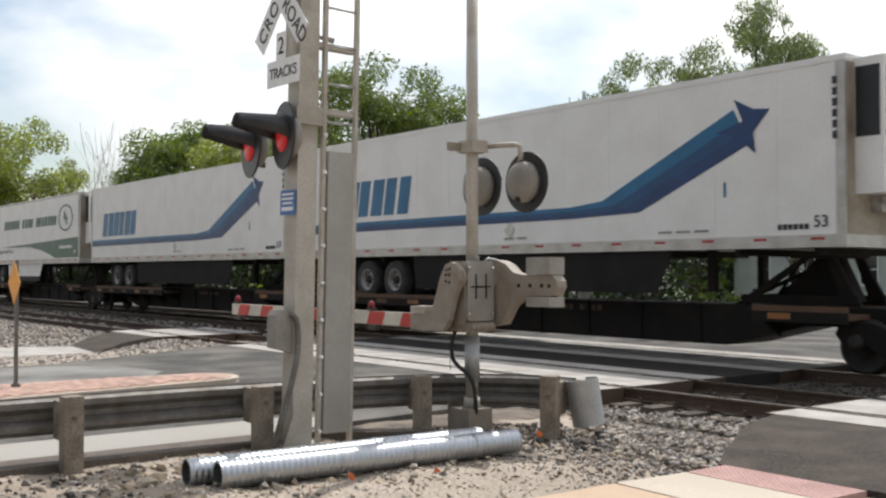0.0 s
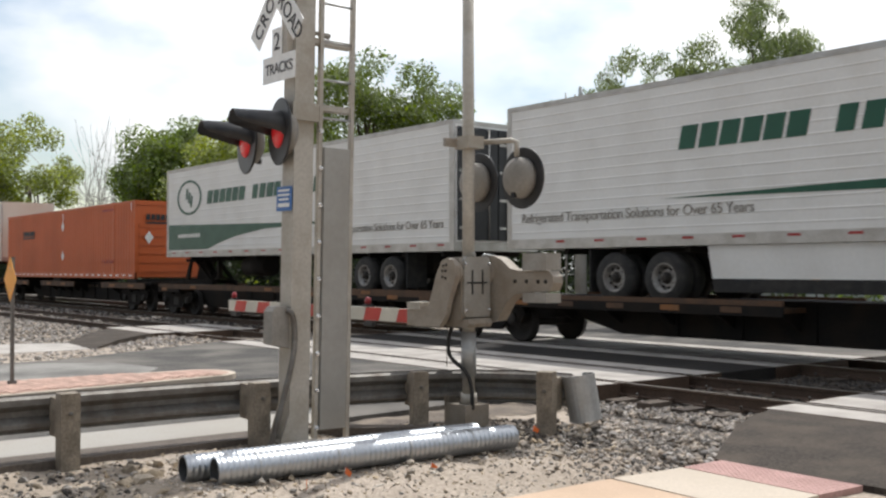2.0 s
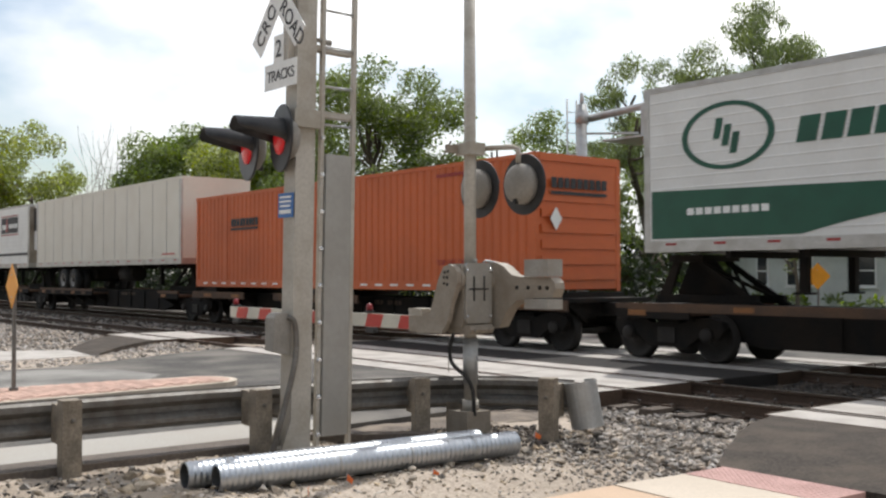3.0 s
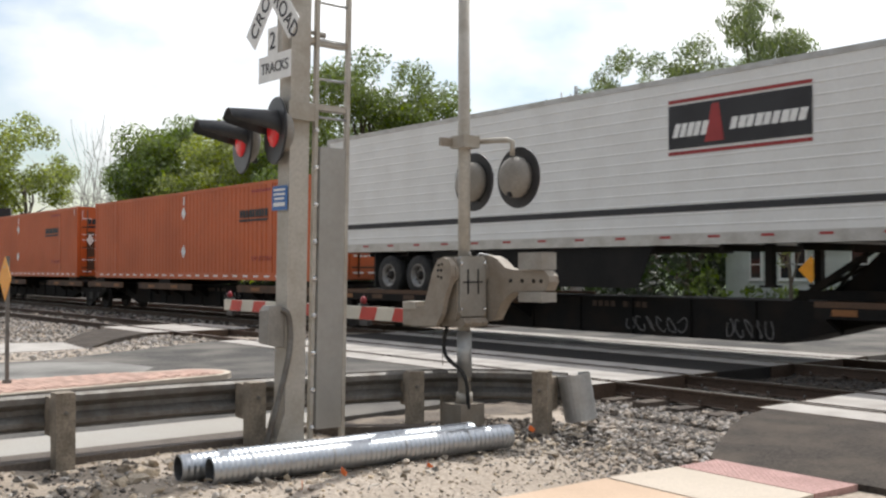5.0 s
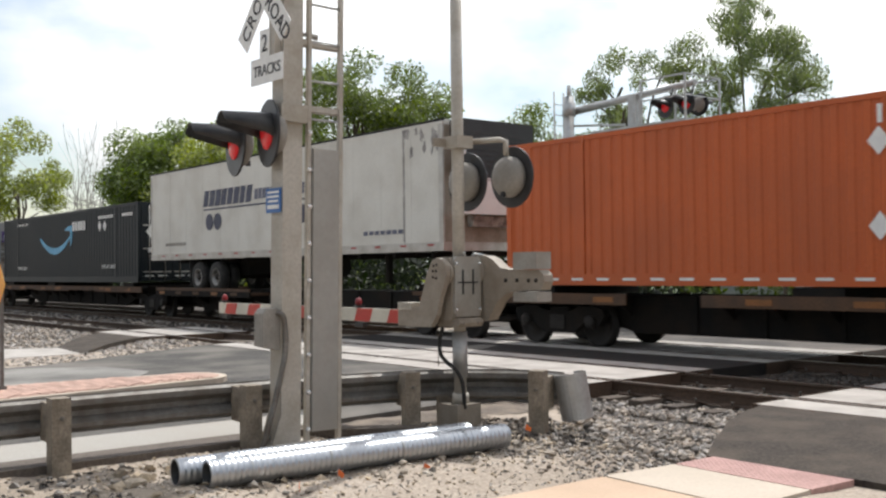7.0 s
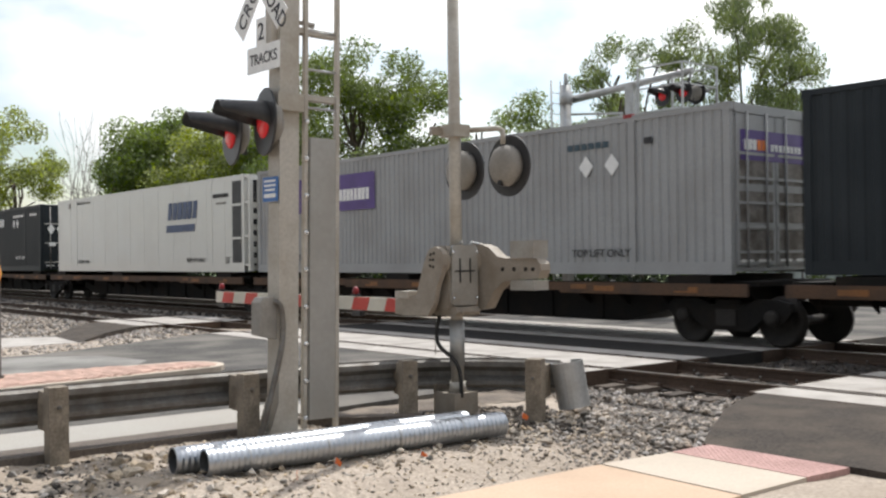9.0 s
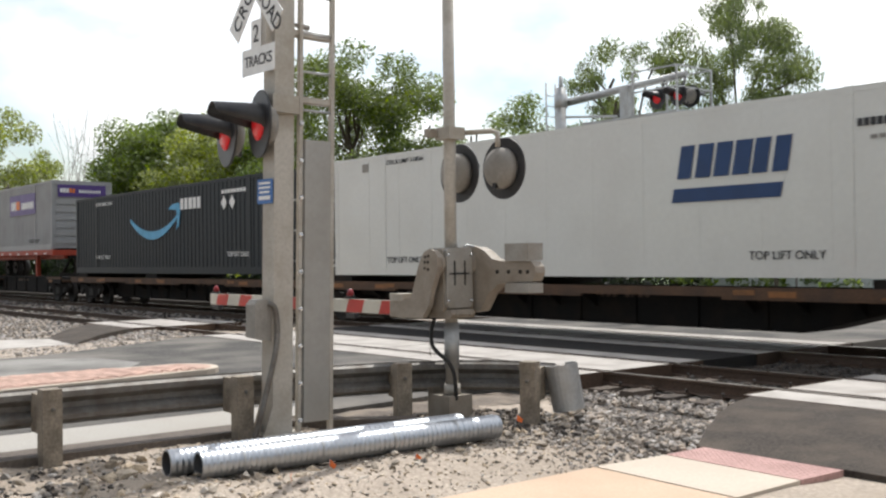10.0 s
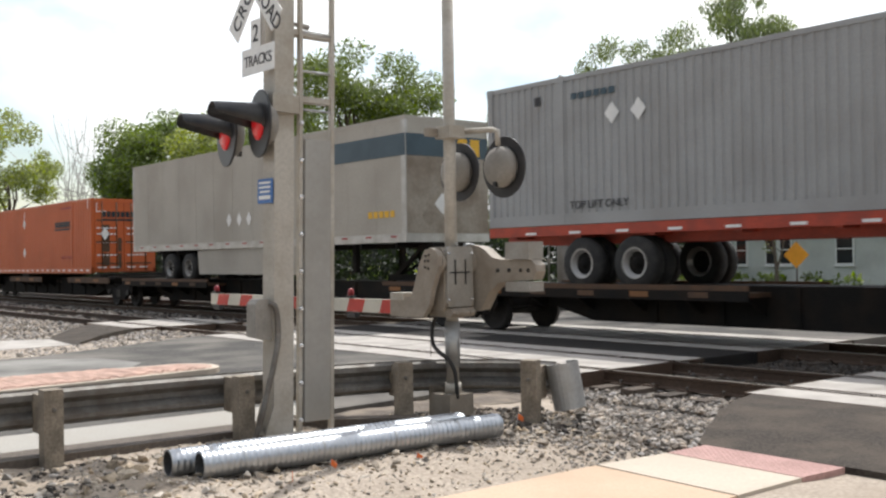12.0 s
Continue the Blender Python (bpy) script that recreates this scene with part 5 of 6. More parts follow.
def build_truck_parts(car, x):
    """A two-axle railway truck about x."""
    y0 = 1.295
    tr = part("truck", bx(B(), x - 0.25, x + 0.25, y0 - 1.0, y0 + 1.0, 0.42, 0.78), "car_black", car, "black two-axle truck", 0.04)
    side = [(-1.25, 0.62), (-1.2, 0.74), (-0.95, 0.8), (-0.6, 0.80), (-0.35, 0.70), (0.35, 0.70), (0.6, 0.80), (0.95, 0.8), (1.2, 0.74), (1.25, 0.62), (1.1, 0.42), (0.7, 0.46), (0.42, 0.26), (-0.42, 0.26), (-0.7, 0.46), (-1.1, 0.42)]
    for y in (y0 - 1.04, y0 + 0.90):
        sf = part("side_frame", prism(B(), [(x + a, b) for a, b in side], "y", y, y + 0.14), "car_black", tr, "cast black side frame", 0.015)
        part("spring_nest", bx(B(), x - 0.2, x + 0.2, y - 0.03, y + 0.1, 0.34, 0.62), "wheel_steel", sf)
        for dx in (-0.89, 0.89):
            part("bearing_cap", lathe(B(), [(0.13, 0), (0.13, 0.05), (0.06, 0.07)], (x + dx, y - (0 if y < y0 else -0.14), 0.5), (0, -1 if y < y0 else 1, 0), 14), "wheel_steel", sf)
    for dx in (-0.89, 0.89):
        part("axle", tube(B(), (x + dx, y0 - 0.9, 0.42), (x + dx, y0 + 0.9, 0.42), 0.08, 0.08, 12), "wheel_steel", tr)
        for y in (y0 - 0.75, y0 + 0.75):
            s = -1 if y < y0 else 1
            part("wheel", lathe(B(), [(0.445, -0.07), (0.445, -0.045), (0.42, -0.035), (0.415, 0.06), (0.36, 0.065), (0.34, 0.02), (0.16, 0.03), (0.14, 0.08), (0.05, 0.08)], (x + dx, y, 0.42), (0, s, 0), 28), "wheel_steel", tr, "steel railway wheel")


def build_spine_car(front, rear, kind, head=0.0, tail=None, sill=False, scrawl=(), flip=False):
    """One platform of an articulated car. front, rear: distances behind the train's head of the gaps it spans."""
    L = rear - front
    car = thing("spine_car", {"c": "grimy black railway platform car under a container", "t": "grimy black railway car with rusty deck under a trailer"}[kind], "railway car", group="railway cars of the train")
    X_OF[car] = -front
    MOVING.append(car)
    y0 = 1.295
    belly = [(-0.5, 1.02), (-L + 0.5, 1.02), (-L + 0.5, 0.72), (-L + 2.0, 0.70), (-L + 3.6, 0.30), (-3.6, 0.30), (-2.0, 0.70), (-0.5, 0.72)]
    beam = part("spine_beam", prism(B(), belly, "y", y0 - 0.62, y0 + 0.62), "car_black", car, "deep black centre beam", 0.01)
    rng = random.Random(int(front * 10))
    for i in range(7):
        x = -L * (0.24 + 0.08 * i)
        part("stiffener", bx(B(), x - 0.03, x + 0.03, y0 - 0.66, y0 - 0.62, 0.32, 1.0), "car_black", beam)
    # plain pale bars for the painted car marks
    for i in range(9):
        if i == 4:
            continue
        x = -L * 0.46 + i * 0.16
        part("mark_bar", bx(B(), x, x + 0.11, y0 - 0.627, y0 - 0.62, 0.82, 0.93), "rail", beam, "faded painted mark")
    truck_x = [-head] + ([-L + tail] if tail is not None else [])
    for x in truck_x:
        build_truck_parts(car, x)
    if sill:
        s = part("side_sill", bx(B(), -L + 1.2, -1.2, -0.002, 0.06, 0.90, 1.06), "car_rust", car, "long rusty side sill", 0.006)
        for i in range(6):
            x = -1.6 - i * (L - 3.0) / 6
            part("reflector", bx(B(), x - 0.4, x, -0.01, -0.004, 0.93, 1.02), "reflector_dull" if i % 2 else "car_rust", s, "dull orange reflector strip")
    for x0, x1, z0, z1, n in scrawl:
        w, h = (x1 - x0) / n, z1 - z0
        for i in range(n):
            xc, zc = x0 + (i + 0.5) * w, (z0 + z1) / 2
            loop = [(xc + 0.42 * w * math.sin(a * rng.uniform(0.8, 1.2) + i), y0 - 0.626, zc + 0.5 * h * math.cos(a + i * 1.7)) for a in (0, 0.9, 1.9, 3.0, 4.2, 5.3)]
            part("paint_scrawl", path_tube(B(), smooth_path(loop, 4), 0.013, 5), "chalk", beam, "pale spray-paint scrawl")
    part("coupler_casting", bx(B(), -0.55, 0.55, y0 - 0.2, y0 + 0.2, 0.78, 1.0), "car_black", car, bevel=0.03)

    def deck(x0, x1):
        d = part("deck", bx(B(), x0, x1, 0.052, 2.538, 0.84, 0.92), "car_rust", car, "rusty brown steel deck", 0.006)
        for y in (0.0, 2.54):
            part("deck_edge", bx(B(), x0, x1, y, y + 0.05, 0.957, 1.05), "car_rust", d, "raised rusty deck edge", 0.006)
        part("deck_sill", bx(B(), x0, x1, 0.0, 0.05, 0.78, 0.955), "car_black", d)
        n = int((x1 - x0) / 1.3)
        for i in range(n):
            x = x0 + 0.3 + i * 1.3
            part("reflector", bx(B(), x, x + 0.42, -0.006, 0.0, 0.83, 0.93), "reflector_dull" if i % 3 == 0 else "car_rust", d, "dull orange reflector strip")
        for i in range(n + 1):
            x = x0 + 0.1 + i * (x1 - x0 - 0.2) / max(1, n)
            part("deck_rib", prism(B(), [(0.06, 0.835), (0.67, 0.835), (0.67, 0.5)], "x", x - 0.02, x + 0.02), "car_black", d)
    if kind == "t":
        at = (lambda u: -L - u) if flip else (lambda u: u)

        def span(u, v):
            return sorted((at(u), at(v)))
        deck(*span(-L + 0.9, -L + 7.6))
        deck(*span(-2.6, -0.9))
        hitch = part("trailer_hitch", bx(B(), *span(-2.35, -1.55), y0 - 0.55, y0 + 0.55, 1.82, 1.94), "car_black", car, "black fifth-wheel hitch stand", 0.02)
        for y in (y0 - 0.45, y0 + 0.40):
            part("strut", prism(B(), [(at(u), z) for u, z in ((-1.75, 1.84), (-1.6, 1.84), (-1.15, 1.04), (-1.45, 1.04))], "y", y, y + 0.08), "car_black", hitch)
            part("brace", bx(B(), *span(-3.4, -1.2), y - 0.02, y + 0.1, 1.05, 1.2), "car_black", hitch, bevel=0.01)
            part("strut", prism(B(), [(at(u), z) for u, z in ((-2.2, 1.84), (-2.05, 1.84), (-3.3, 1.02), (-3.55, 1.02))], "y", y, y + 0.08), "car_black", hitch)
        part("cross_brace", tube(B(), (at(-3.3), y0 - 0.45, 1.1), (at(-2.2), y0 + 0.45, 1.8), 0.035, 0.035, 8), "car_black", hitch)
        part("cross_brace", tube(B(), (at(-3.3), y0 + 0.45, 1.1), (at(-2.2), y0 - 0.45, 1.8), 0.035, 0.035, 8), "car_black", hitch)
        part("hitch_web", prism(B(), [(at(u), z) for u, z in ((-2.9, 1.1), (-1.35, 1.1), (-1.7, 1.83), (-2.15, 1.83))], "y", y0 - 0.1, y0 + 0.1), "car_black", hitch, "dark web plate")
    else:
        for xc, e0, e1 in ((-1.6, -4.7, -0.4), (-10.1, -12.3, -7.9), (-L + 1.6, -L + 0.3, -L + 3.9)):
            d = part("container_support", bx(B(), xc - 0.45, xc + 0.45, 0.02, 2.57, 1.02, 1.2), "car_black", car, bevel=0.01)
            part("support_edge", bx(B(), e0, e1, 0.0, 0.05, 0.85, 1.06), "car_rust", d, "rusty side ledge", 0.006)
            for x in np.arange(e0 + 0.9, e1 - 0.3, 1.9):
                part("reflector", bx(B(), x, x + 0.5, -0.008, 0.0, 0.90, 1.0), "reflector_dull", d, "dull orange reflector strip")
            for x in np.arange(e0 + 0.2, e1, 1.0):
                part("gusset", prism(B(), [(0.05, 1.02), (0.68, 1.02), (0.68, 0.6)], "x", x - 0.015, x + 0.015), "car_black", d)
        part("end_platform", bx(B(), -1.0, -0.3, 0.2, 2.4, 1.02, 1.10), "car_black", car)
        part("end_platform", bx(B(), -L + 0.3, -L + 1.0, 0.2, 2.4, 1.02, 1.10), "car_black", car)
    return car


def strip_polygon(name, bm_pts, mat, parent, y=-0.012, label=""):
    return part(name, prism(B(), bm_pts, "y", y, y + 0.006), mat, parent, label)


def letter_blocks(parent, x0, x1, z0, z1, n, mat, slant=0.15, y=-0.012, seed=0, gaps=()):
    """A brand's name as plain slanted shapes in its colour."""
    rng = random.Random(seed)
    w = (x1 - x0) / n
    h = z1 - z0
    for i in range(n):
        if i in gaps:
            continue
        a, b = x0 + i * w + 0.06 * w, x0 + (i + 1) * w - 0.10 * w
        s = slant * h
        bm = B()
        def quad(p, q, u, v):
            prism(bm, [(p + s * u, z0 + h * u), (q + s * u, z0 + h * u), (q + s * v, z0 + h * v), (p + s * v, z0 + h * v)], "y", y, y + 0.006)
        g = b - a
        wide = rng.uniform(0.86, 1.04)
        quad(a, a + wide * g, 0, 1)
        part("livery_shape", bm, mat, parent)


def ring_mark(parent, x, z, r, mat, y=-0.012, squash=1.0):
    bm = B()
    n = 40
    v = [[bm.verts.new((x + q * squash * math.cos(2 * math.pi * i / n), yy, z + q * math.sin(2 * math.pi * i / n))) for i in range(n)] for q in (r, r * 0.87) for yy in (y, y + 0.006)]
    for i in range(n):
        j = (i + 1) % n
        bm.faces.new((v[0][i], v[0][j], v[2][j], v[2][i]))
        bm.faces.new((v[0][i], v[1][i], v[1][j], v[0][j]))
        bm.faces.new((v[2][i], v[2][j], v[3][j], v[3][i]))
    part("livery_ring", bm, mat, parent)
    for k, (dx, dz) in enumerate(((-0.32, 0.22), (-0.02, 0.0), (0.26, -0.24))):
        bm = B()
        a, b, h = x + (dx - 0.16) * r, x + (dx + 0.2) * r, 0.62 * r
        zz = z + dz * r - h / 2
        prism(bm, [(a, zz), (a + 0.24 * r, zz), (a + 0.24 * r + 0.2 * h, zz + h), (a + 0.2 * h, zz + h)], "y", y, y + 0.006)
        part("livery_shape", bm, mat, parent)


def diamond(parent, x, z, w, h, mat="sign_white", y=-0.014):
    strip_polygon("placard", [(x - w / 2, z), (x, z - h / 2), (x + w / 2, z), (x, z + h / 2)], mat, parent, y, "pale diamond placard")


def bars(parent, x0, x1, z0, z1, n, mat, y=-0.012, name="mark_bar"):
    """Small lettering that cannot be read, as plain bars."""
    w = (x1 - x0) / n
    for i in range(n):
        part(name, bx(B(), x0 + i * w + 0.1 * w, x0 + (i + 0.85) * w, y, y + 0.006, z0, z1), mat, parent)


def build_trailer(front, L, skin, label, ribs=False, reefer=True, reverse=False, skirt=None, doors_right=False, rim="wheel_alu", axles=(3.6, 4.85), nose=0.42):
    t = thing("semi_trailer", label, "semi-trailer", group="trailers on the train")
    X_OF[t] = -front
    MOVING.append(t)
    W, z0, z1 = 2.59, 1.98, 4.97
    box = part("box", bx(B(), -L, 0, 0.0, W, z0 + 0.2, z1 - 0.1), skin, t, "smooth trailer box", 0.012)
    part("bottom_rail", bx(B(), -L - 0.005, 0.005, -0.012, W + 0.012, z0, z0 + 0.2), "alu", t, "aluminium bottom rail", 0.01)
    part("top_rail", bx(B(), -L - 0.005, 0.005, -0.012, W + 0.012, z1 - 0.1, z1), "alu" if ribs else skin, t, "top rail", 0.015)
    for i in range(int(L / 1.05)):
        x = -0.35 - i * 1.05
        part("reflector", bx(B(), x - 0.24, x, -0.018, -0.012, z0 + 0.115, z0 + 0.16), "maroon", t, "red reflective strip")
    part("corner_post", bx(B(), -0.16, 0.004, -0.010, 0.05, z0 + 0.2, z1 - 0.1), "alu", t, bevel=0.01)
    part("corner_post", bx(B(), -L - 0.004, -L + 0.12, -0.010, 0.05, z0 + 0.2, z1 - 0.1), "alu", t, bevel=0.01)
    if ribs:
        for i in range(13):
            z = z0 + 0.32 + i * 0.197
            part("rib", prism(B(), [(0.001, z), (-0.007, z + 0.012), (-0.007, z + 0.03), (0.001, z + 0.042)], "x", -L + 0.12, -0.16), skin, box)
    else:
        for i in range(int(L / 1.22)):
            x = -1.22 * (i + 1)
            if -L + 0.2 < x:
                part("panel_seam", bx(B(), x - 0.02, x + 0.02, -0.004, 0.0, z0 + 0.2, z1 - 0.1), skin, box)
    sgn = (lambda u: -u) if not reverse else (lambda u: -L + u)
    if reefer and not reverse:
        part("front_wall", bx(B(), 0.004, 0.014, 0.03, W - 0.03, z0 + 0.2, z1 - 0.12), "grime", t, "dirty tan front wall")
        u = part("cooling_unit", bx(B(), 0.014, nose, 0.24, 2.35, z0 + 0.82, z1 - 0.06), "sign_white", t, "white refrigeration unit with dark grille", 0.07)
        part("grille", prism(B(), [(0.31, z1 - 0.24), (0.38, z1 - 0.15), (2.21, z1 - 0.15), (2.28, z1 - 0.24), (2.28, z0 + 1.76), (2.0, z0 + 1.66), (0.6, z0 + 1.66), (0.31, z0 + 1.70)], "x", nose, nose + 0.012), "reefer_dark", u, "black grille", 0.004)
        for i in range(8):
            part("louvre", bx(B(), nose + 0.012, nose + 0.03, 0.48, 2.11, z0 + 1.80 + i * 0.12, z0 + 1.835 + i * 0.12), "black", u)
        part("side_vent", bx(B(), 0.03, nose - 0.07, 0.232, 0.24, z0 + 1.70, z1 - 0.20), "reefer_dark", u, "black side vent")
        part("panel_gap", bx(B(), nose, nose + 0.004, 0.36, 2.23, z0 + 1.60, z0 + 1.615), "reefer_dark", u)
        part("latch", bx(B(), nose, nose + 0.02, 1.85, 2.0, z0 + 0.94, z0 + 1.04), "reefer_dark", u)
        part("fuel_shelf", bx(B(), 0.014, 0.2, 0.7, 1.9, z0 + 0.55, z0 + 0.80), "soot", t, "sooty shelf under the unit", 0.02)
    if doors_right:
        for y in (0.10, 1.32):
            d = part("door", bx(B(), 0.004, 0.05, y, y + 1.18, z0 + 0.25, z1 - 0.16), "reefer_dark", t, "dark rear door", 0.01)
            for q in (0.25, 0.9):
                part("lock_rod", tube(B(), (0.07, y + q, z0 + 0.25), (0.07, y + q, z1 - 0.18), 0.018, 0.018, 8), "alu", d)
            for k in range(4):
                part("hinge", bx(B(), 0.05, 0.07, y + 0.02, y + 0.3, z0 + 0.5 + k * 0.65, z0 + 0.56 + k * 0.65), "alu", d)
    # running gear
    bogie = part("bogie", bx(B(), sgn(L - axles[1] - 0.8) if not reverse else sgn(L - axles[0] + 0.8), sgn(L - axles[0] + 0.8) if not reverse else sgn(L - axles[1] - 0.8), 0.75, 1.85, 1.46, 1.97), "car_black", t, "dark axle slider frame")
    for u in (L - axles[0], L - axles[1]):
        for y in (0.16, 0.50, 2.09, 2.43):
            tyre(t, "tyre", sgn(u), y, 0.925 + 0.48, 0.48, 0.27, rim)
        part("axle", tube(B(), (sgn(u), 0.3, 1.405), (sgn(u), 2.3, 1.405), 0.07, 0.07, 10), "car_black", bogie)
    part("mud_flap", bx(B(), min(sgn(L - axles[0] + 0.62), sgn(L - axles[0] + 0.66)), max(sgn(L - axles[0] + 0.62), sgn(L - axles[0] + 0.66)), 0.05, 0.65, 1.12, 1.95), "rubber", t)
    for y in (0.5, 2.0):
        leg = part("landing_leg", bx(B(), sgn(2.9) - 0.07, sgn(2.9) + 0.07, y, y + 0.14, 1.28, 2.0), "car_black", t, "folded landing leg", 0.01)
        part("foot", bx(B(), sgn(2.9) - 0.14, sgn(2.9) + 0.14, y - 0.06, y + 0.2, 1.24, 1.28), "car_black", leg)
    for i in range(int(L / 1.5)):
        part("floor_beam", bx(B(), -0.6 - i * 1.5, -0.5 - i * 1.5, 0.1, W - 0.1, 1.86, 1.98), "car_black", t)
    if skirt:
        u0, u1, mat = skirt
        x0, x1 = sorted((sgn(u0), sgn(u1)))
        low = 1.40 if mat == "paint_white" else 1.20
        part("side_skirt", prism(B(), [(x0, 1.97), (x1, 1.97), (x1 - 0.38, low), (x0 + 0.1, low)], "y", 0.06, 0.085), mat, t, "smooth side skirt panel")
        if low > 1.3:
            part("skirt_flap", prism(B(), [(x0 + 0.1, low - 0.003), (x1 - 0.38, low - 0.003), (x1 - 0.44, 1.17), (x0 + 0.12, 1.17)], "y", 0.064, 0.08), "rubber", t, "black rubber flap under the skirt")
    else:
        part("fuel_tank", tube(B(), (sgn(5.0), 0.55, 1.66), (sgn(6.4), 0.55, 1.66), 0.3, 0.3, 20), "car_black", t, "round dark fuel tank")
    return t


def build_container(front, skin, label, zb=1.22, L=16.15, H=2.9, smooth=False, doors=True, end_shapes=None, rod="alu", pitch=0.27):
    c = thing("shipping_container", label, "container", group="containers on the train")
    X_OF[c] = -front
    MOVING.append(c)
    W = 2.59
    z1 = zb + H
    fr = part("frame", bx(B(), -L, 0, 0.0, 0.09, zb, zb + 0.22), skin, c, "bottom side rail", 0.01)
    part("top_rail", bx(B(), -L, 0, 0.0, 0.08, z1 - 0.09, z1), skin, fr, bevel=0.01)
    part("top_rail", bx(B(), -L, 0, W - 0.08, W, z1 - 0.09, z1), skin, fr, bevel=0.01)
    part("bottom_rail", bx(B(), -L, 0, W - 0.09, W, zb, zb + 0.22), skin, fr, bevel=0.01)
    posts = (0.0, -2.06, -L + 2.2, -L + 0.14)
    for x in posts:
        for y in (0.0, W - 0.12):
            part("post", bx(B(), x - 0.14, x, y - (0.004 if y == 0 else 0), y + 0.12, zb, z1), skin, fr, bevel=0.01)
    part("roof_panel", bx(B(), -L + 0.02, -0.02, 0.04, W - 0.04, z1 - 0.06, z1 - 0.02), skin, c)
    part("floor_panel", bx(B(), -L + 0.02, -0.02, 0.05, W - 0.05, zb + 0.05, zb + 0.15), "car_black", c)
    # corrugated sides
    bm = B()
    za, zt = zb + 0.2, z1 - 0.07
    for ys in ((0.012, 0.034), (W - 0.034, W - 0.012)):
        if smooth:
            bx(bm, -L + 0.02, -0.02, ys[0] - 0.006, ys[0] + 0.02, za, zt)
            continue
        xs = []
        n = int((L - 0.1) / pitch)
        for i in range(n):
            x = -L + 0.07 + i * pitch
            for q, deep in ((0.0, 0), (0.11, 0), (0.14, 1), (0.24, 1)):
                xs.append((x + q * pitch / 0.27, ys[1] if deep else ys[0]))
        xs.append((-0.06, ys[0]))
        lo, hi = [bm.verts.new((x, y, za)) for x, y in xs], [bm.verts.new((x, y, zt)) for x, y in xs]
        for i in range(len(xs) - 1):
            bm.faces.new((lo[i], lo[i + 1], hi[i + 1], hi[i]))
    sp = part("corrugated_skin", bm, skin, c, "corrugated side panels" if not smooth else "smooth insulated side panels")
    if smooth:
        for i in range(1, 13):
            part("panel_seam", bx(B(), -i * 1.22 - 0.015, -i * 1.22 + 0.015, 0.002, 0.006, za, zt), skin, sp)
    # ends
    for x, sg in ((-0.03, 1), (-L + 0.03, -1)):
        e = part("end_panel", bx(B(), x - 0.02, x + 0.02, 0.1, W - 0.1, zb + 0.05, z1 - 0.04), skin, c, "container end")
        part("header", bx(B(), x - 0.03, x + 0.035 * sg + (0.03 if sg > 0 else 0), 0.1, W - 0.1, z1 - 0.16, z1), skin, e, bevel=0.01) if sg > 0 else None
        if sg > 0 and doors:
            for y in (0.14, 1.31):
                d = part("door", bx(B(), x + 0.02, x + 0.055, y, y + 1.14, zb + 0.16, z1 - 0.18), skin, c, "container door", 0.008)
                for q in (0.28, 0.86):
                    part("lock_rod", tube(B(), (x + 0.08, y + q, zb + 0.1), (x + 0.08, y + q, z1 - 0.12), 0.02, 0.02, 8), rod, d, "vertical lock rod")
                for k in range(5):
                    part("hinge", bx(B(), x + 0.055, x + 0.075, y + 0.05, y + 1.1, zb + 0.35 + k * 0.42, zb + 0.40 + k * 0.42), skin if k % 2 else rod, d)
                for k in range(2):
                    part("reflector", bx(B(), x + 0.056, x + 0.062, y + 0.1 + 0.5 * k, y + 0.45 + 0.5 * k, zb + 0.2, zb + 0.25), "sign_white", d)
        elif sg > 0:
            for k in range(6):
                part("end_rib", bx(B(), x + 0.02, x + 0.06, 0.16, W - 0.16, zb + 0.25 + k * 0.33, zb + 0.42 + k * 0.33), skin, e, bevel=0.02)
    for x in posts:
        part("casting", bx(B(), x - 0.16, x + 0.02, -0.008, 0.16, z1 - 0.13, z1 + 0.008), skin, fr)
    for i in range(int(L / 0.655) if skin == "orange" else 0):
        x = -0.25 - i * 0.655
        part("reflector", bx(B(), x - 0.3, x, -0.006, 0.0, zb + 0.09, zb + 0.14), "sign_white", fr, "pale reflective strip")
    return c


def marten_trailer(front, label):
    t = build_trailer(front, 15.92, "paint_white", label, skirt=(3.4, 11.2, "skirt"), axles=(2.8, 4.0), nose=0.5)
    letter_blocks(t, -14.68, -11.25, 3.0, 3.9, 6, "blue_mid", 0.18, seed=int(front))
    # stripe that climbs to a bird-like arrow: pale to deep blue from its upper edge down
    steps = (("blue_mid", 0.0, 0.36), ("blue_soft", 0.36, 0.66), ("blue", 0.66, 1.0))
    upper = [(-15.78, 2.86), (-5.9, 2.87), (-5.05, 2.95), (-2.04, 4.34)]
    lower = [(-15.78, 2.62), (-5.9, 2.64), (-4.12, 2.69), (-1.74, 3.72)]
    for mat, p, q in steps:
        pts = [(u[0] + (v[0] - u[0]) * p, u[1] + (v[1] - u[1]) * p) for u, v in zip(upper, lower)]
        pts += [(u[0] + (v[0] - u[0]) * q, u[1] + (v[1] - u[1]) * q) for u, v in zip(upper, lower)][::-1]
        strip_polygon("livery_stripe", pts, mat, t, -0.010)
    strip_polygon("livery_bird", [(-2.02, 4.5), (-1.63, 4.30), (-1.33, 4.27), (-1.47, 4.12), (-1.65, 3.91), (-1.60, 3.56), (-1.82, 3.74), (-2.22, 3.66), (-2.03, 3.9), (-2.40, 3.97), (-1.85, 4.12)], "blue", t, -0.016, "blue bird-like arrow")
    bars(t, -3.7, -2.5, 2.28, 2.32, 3, "housing")
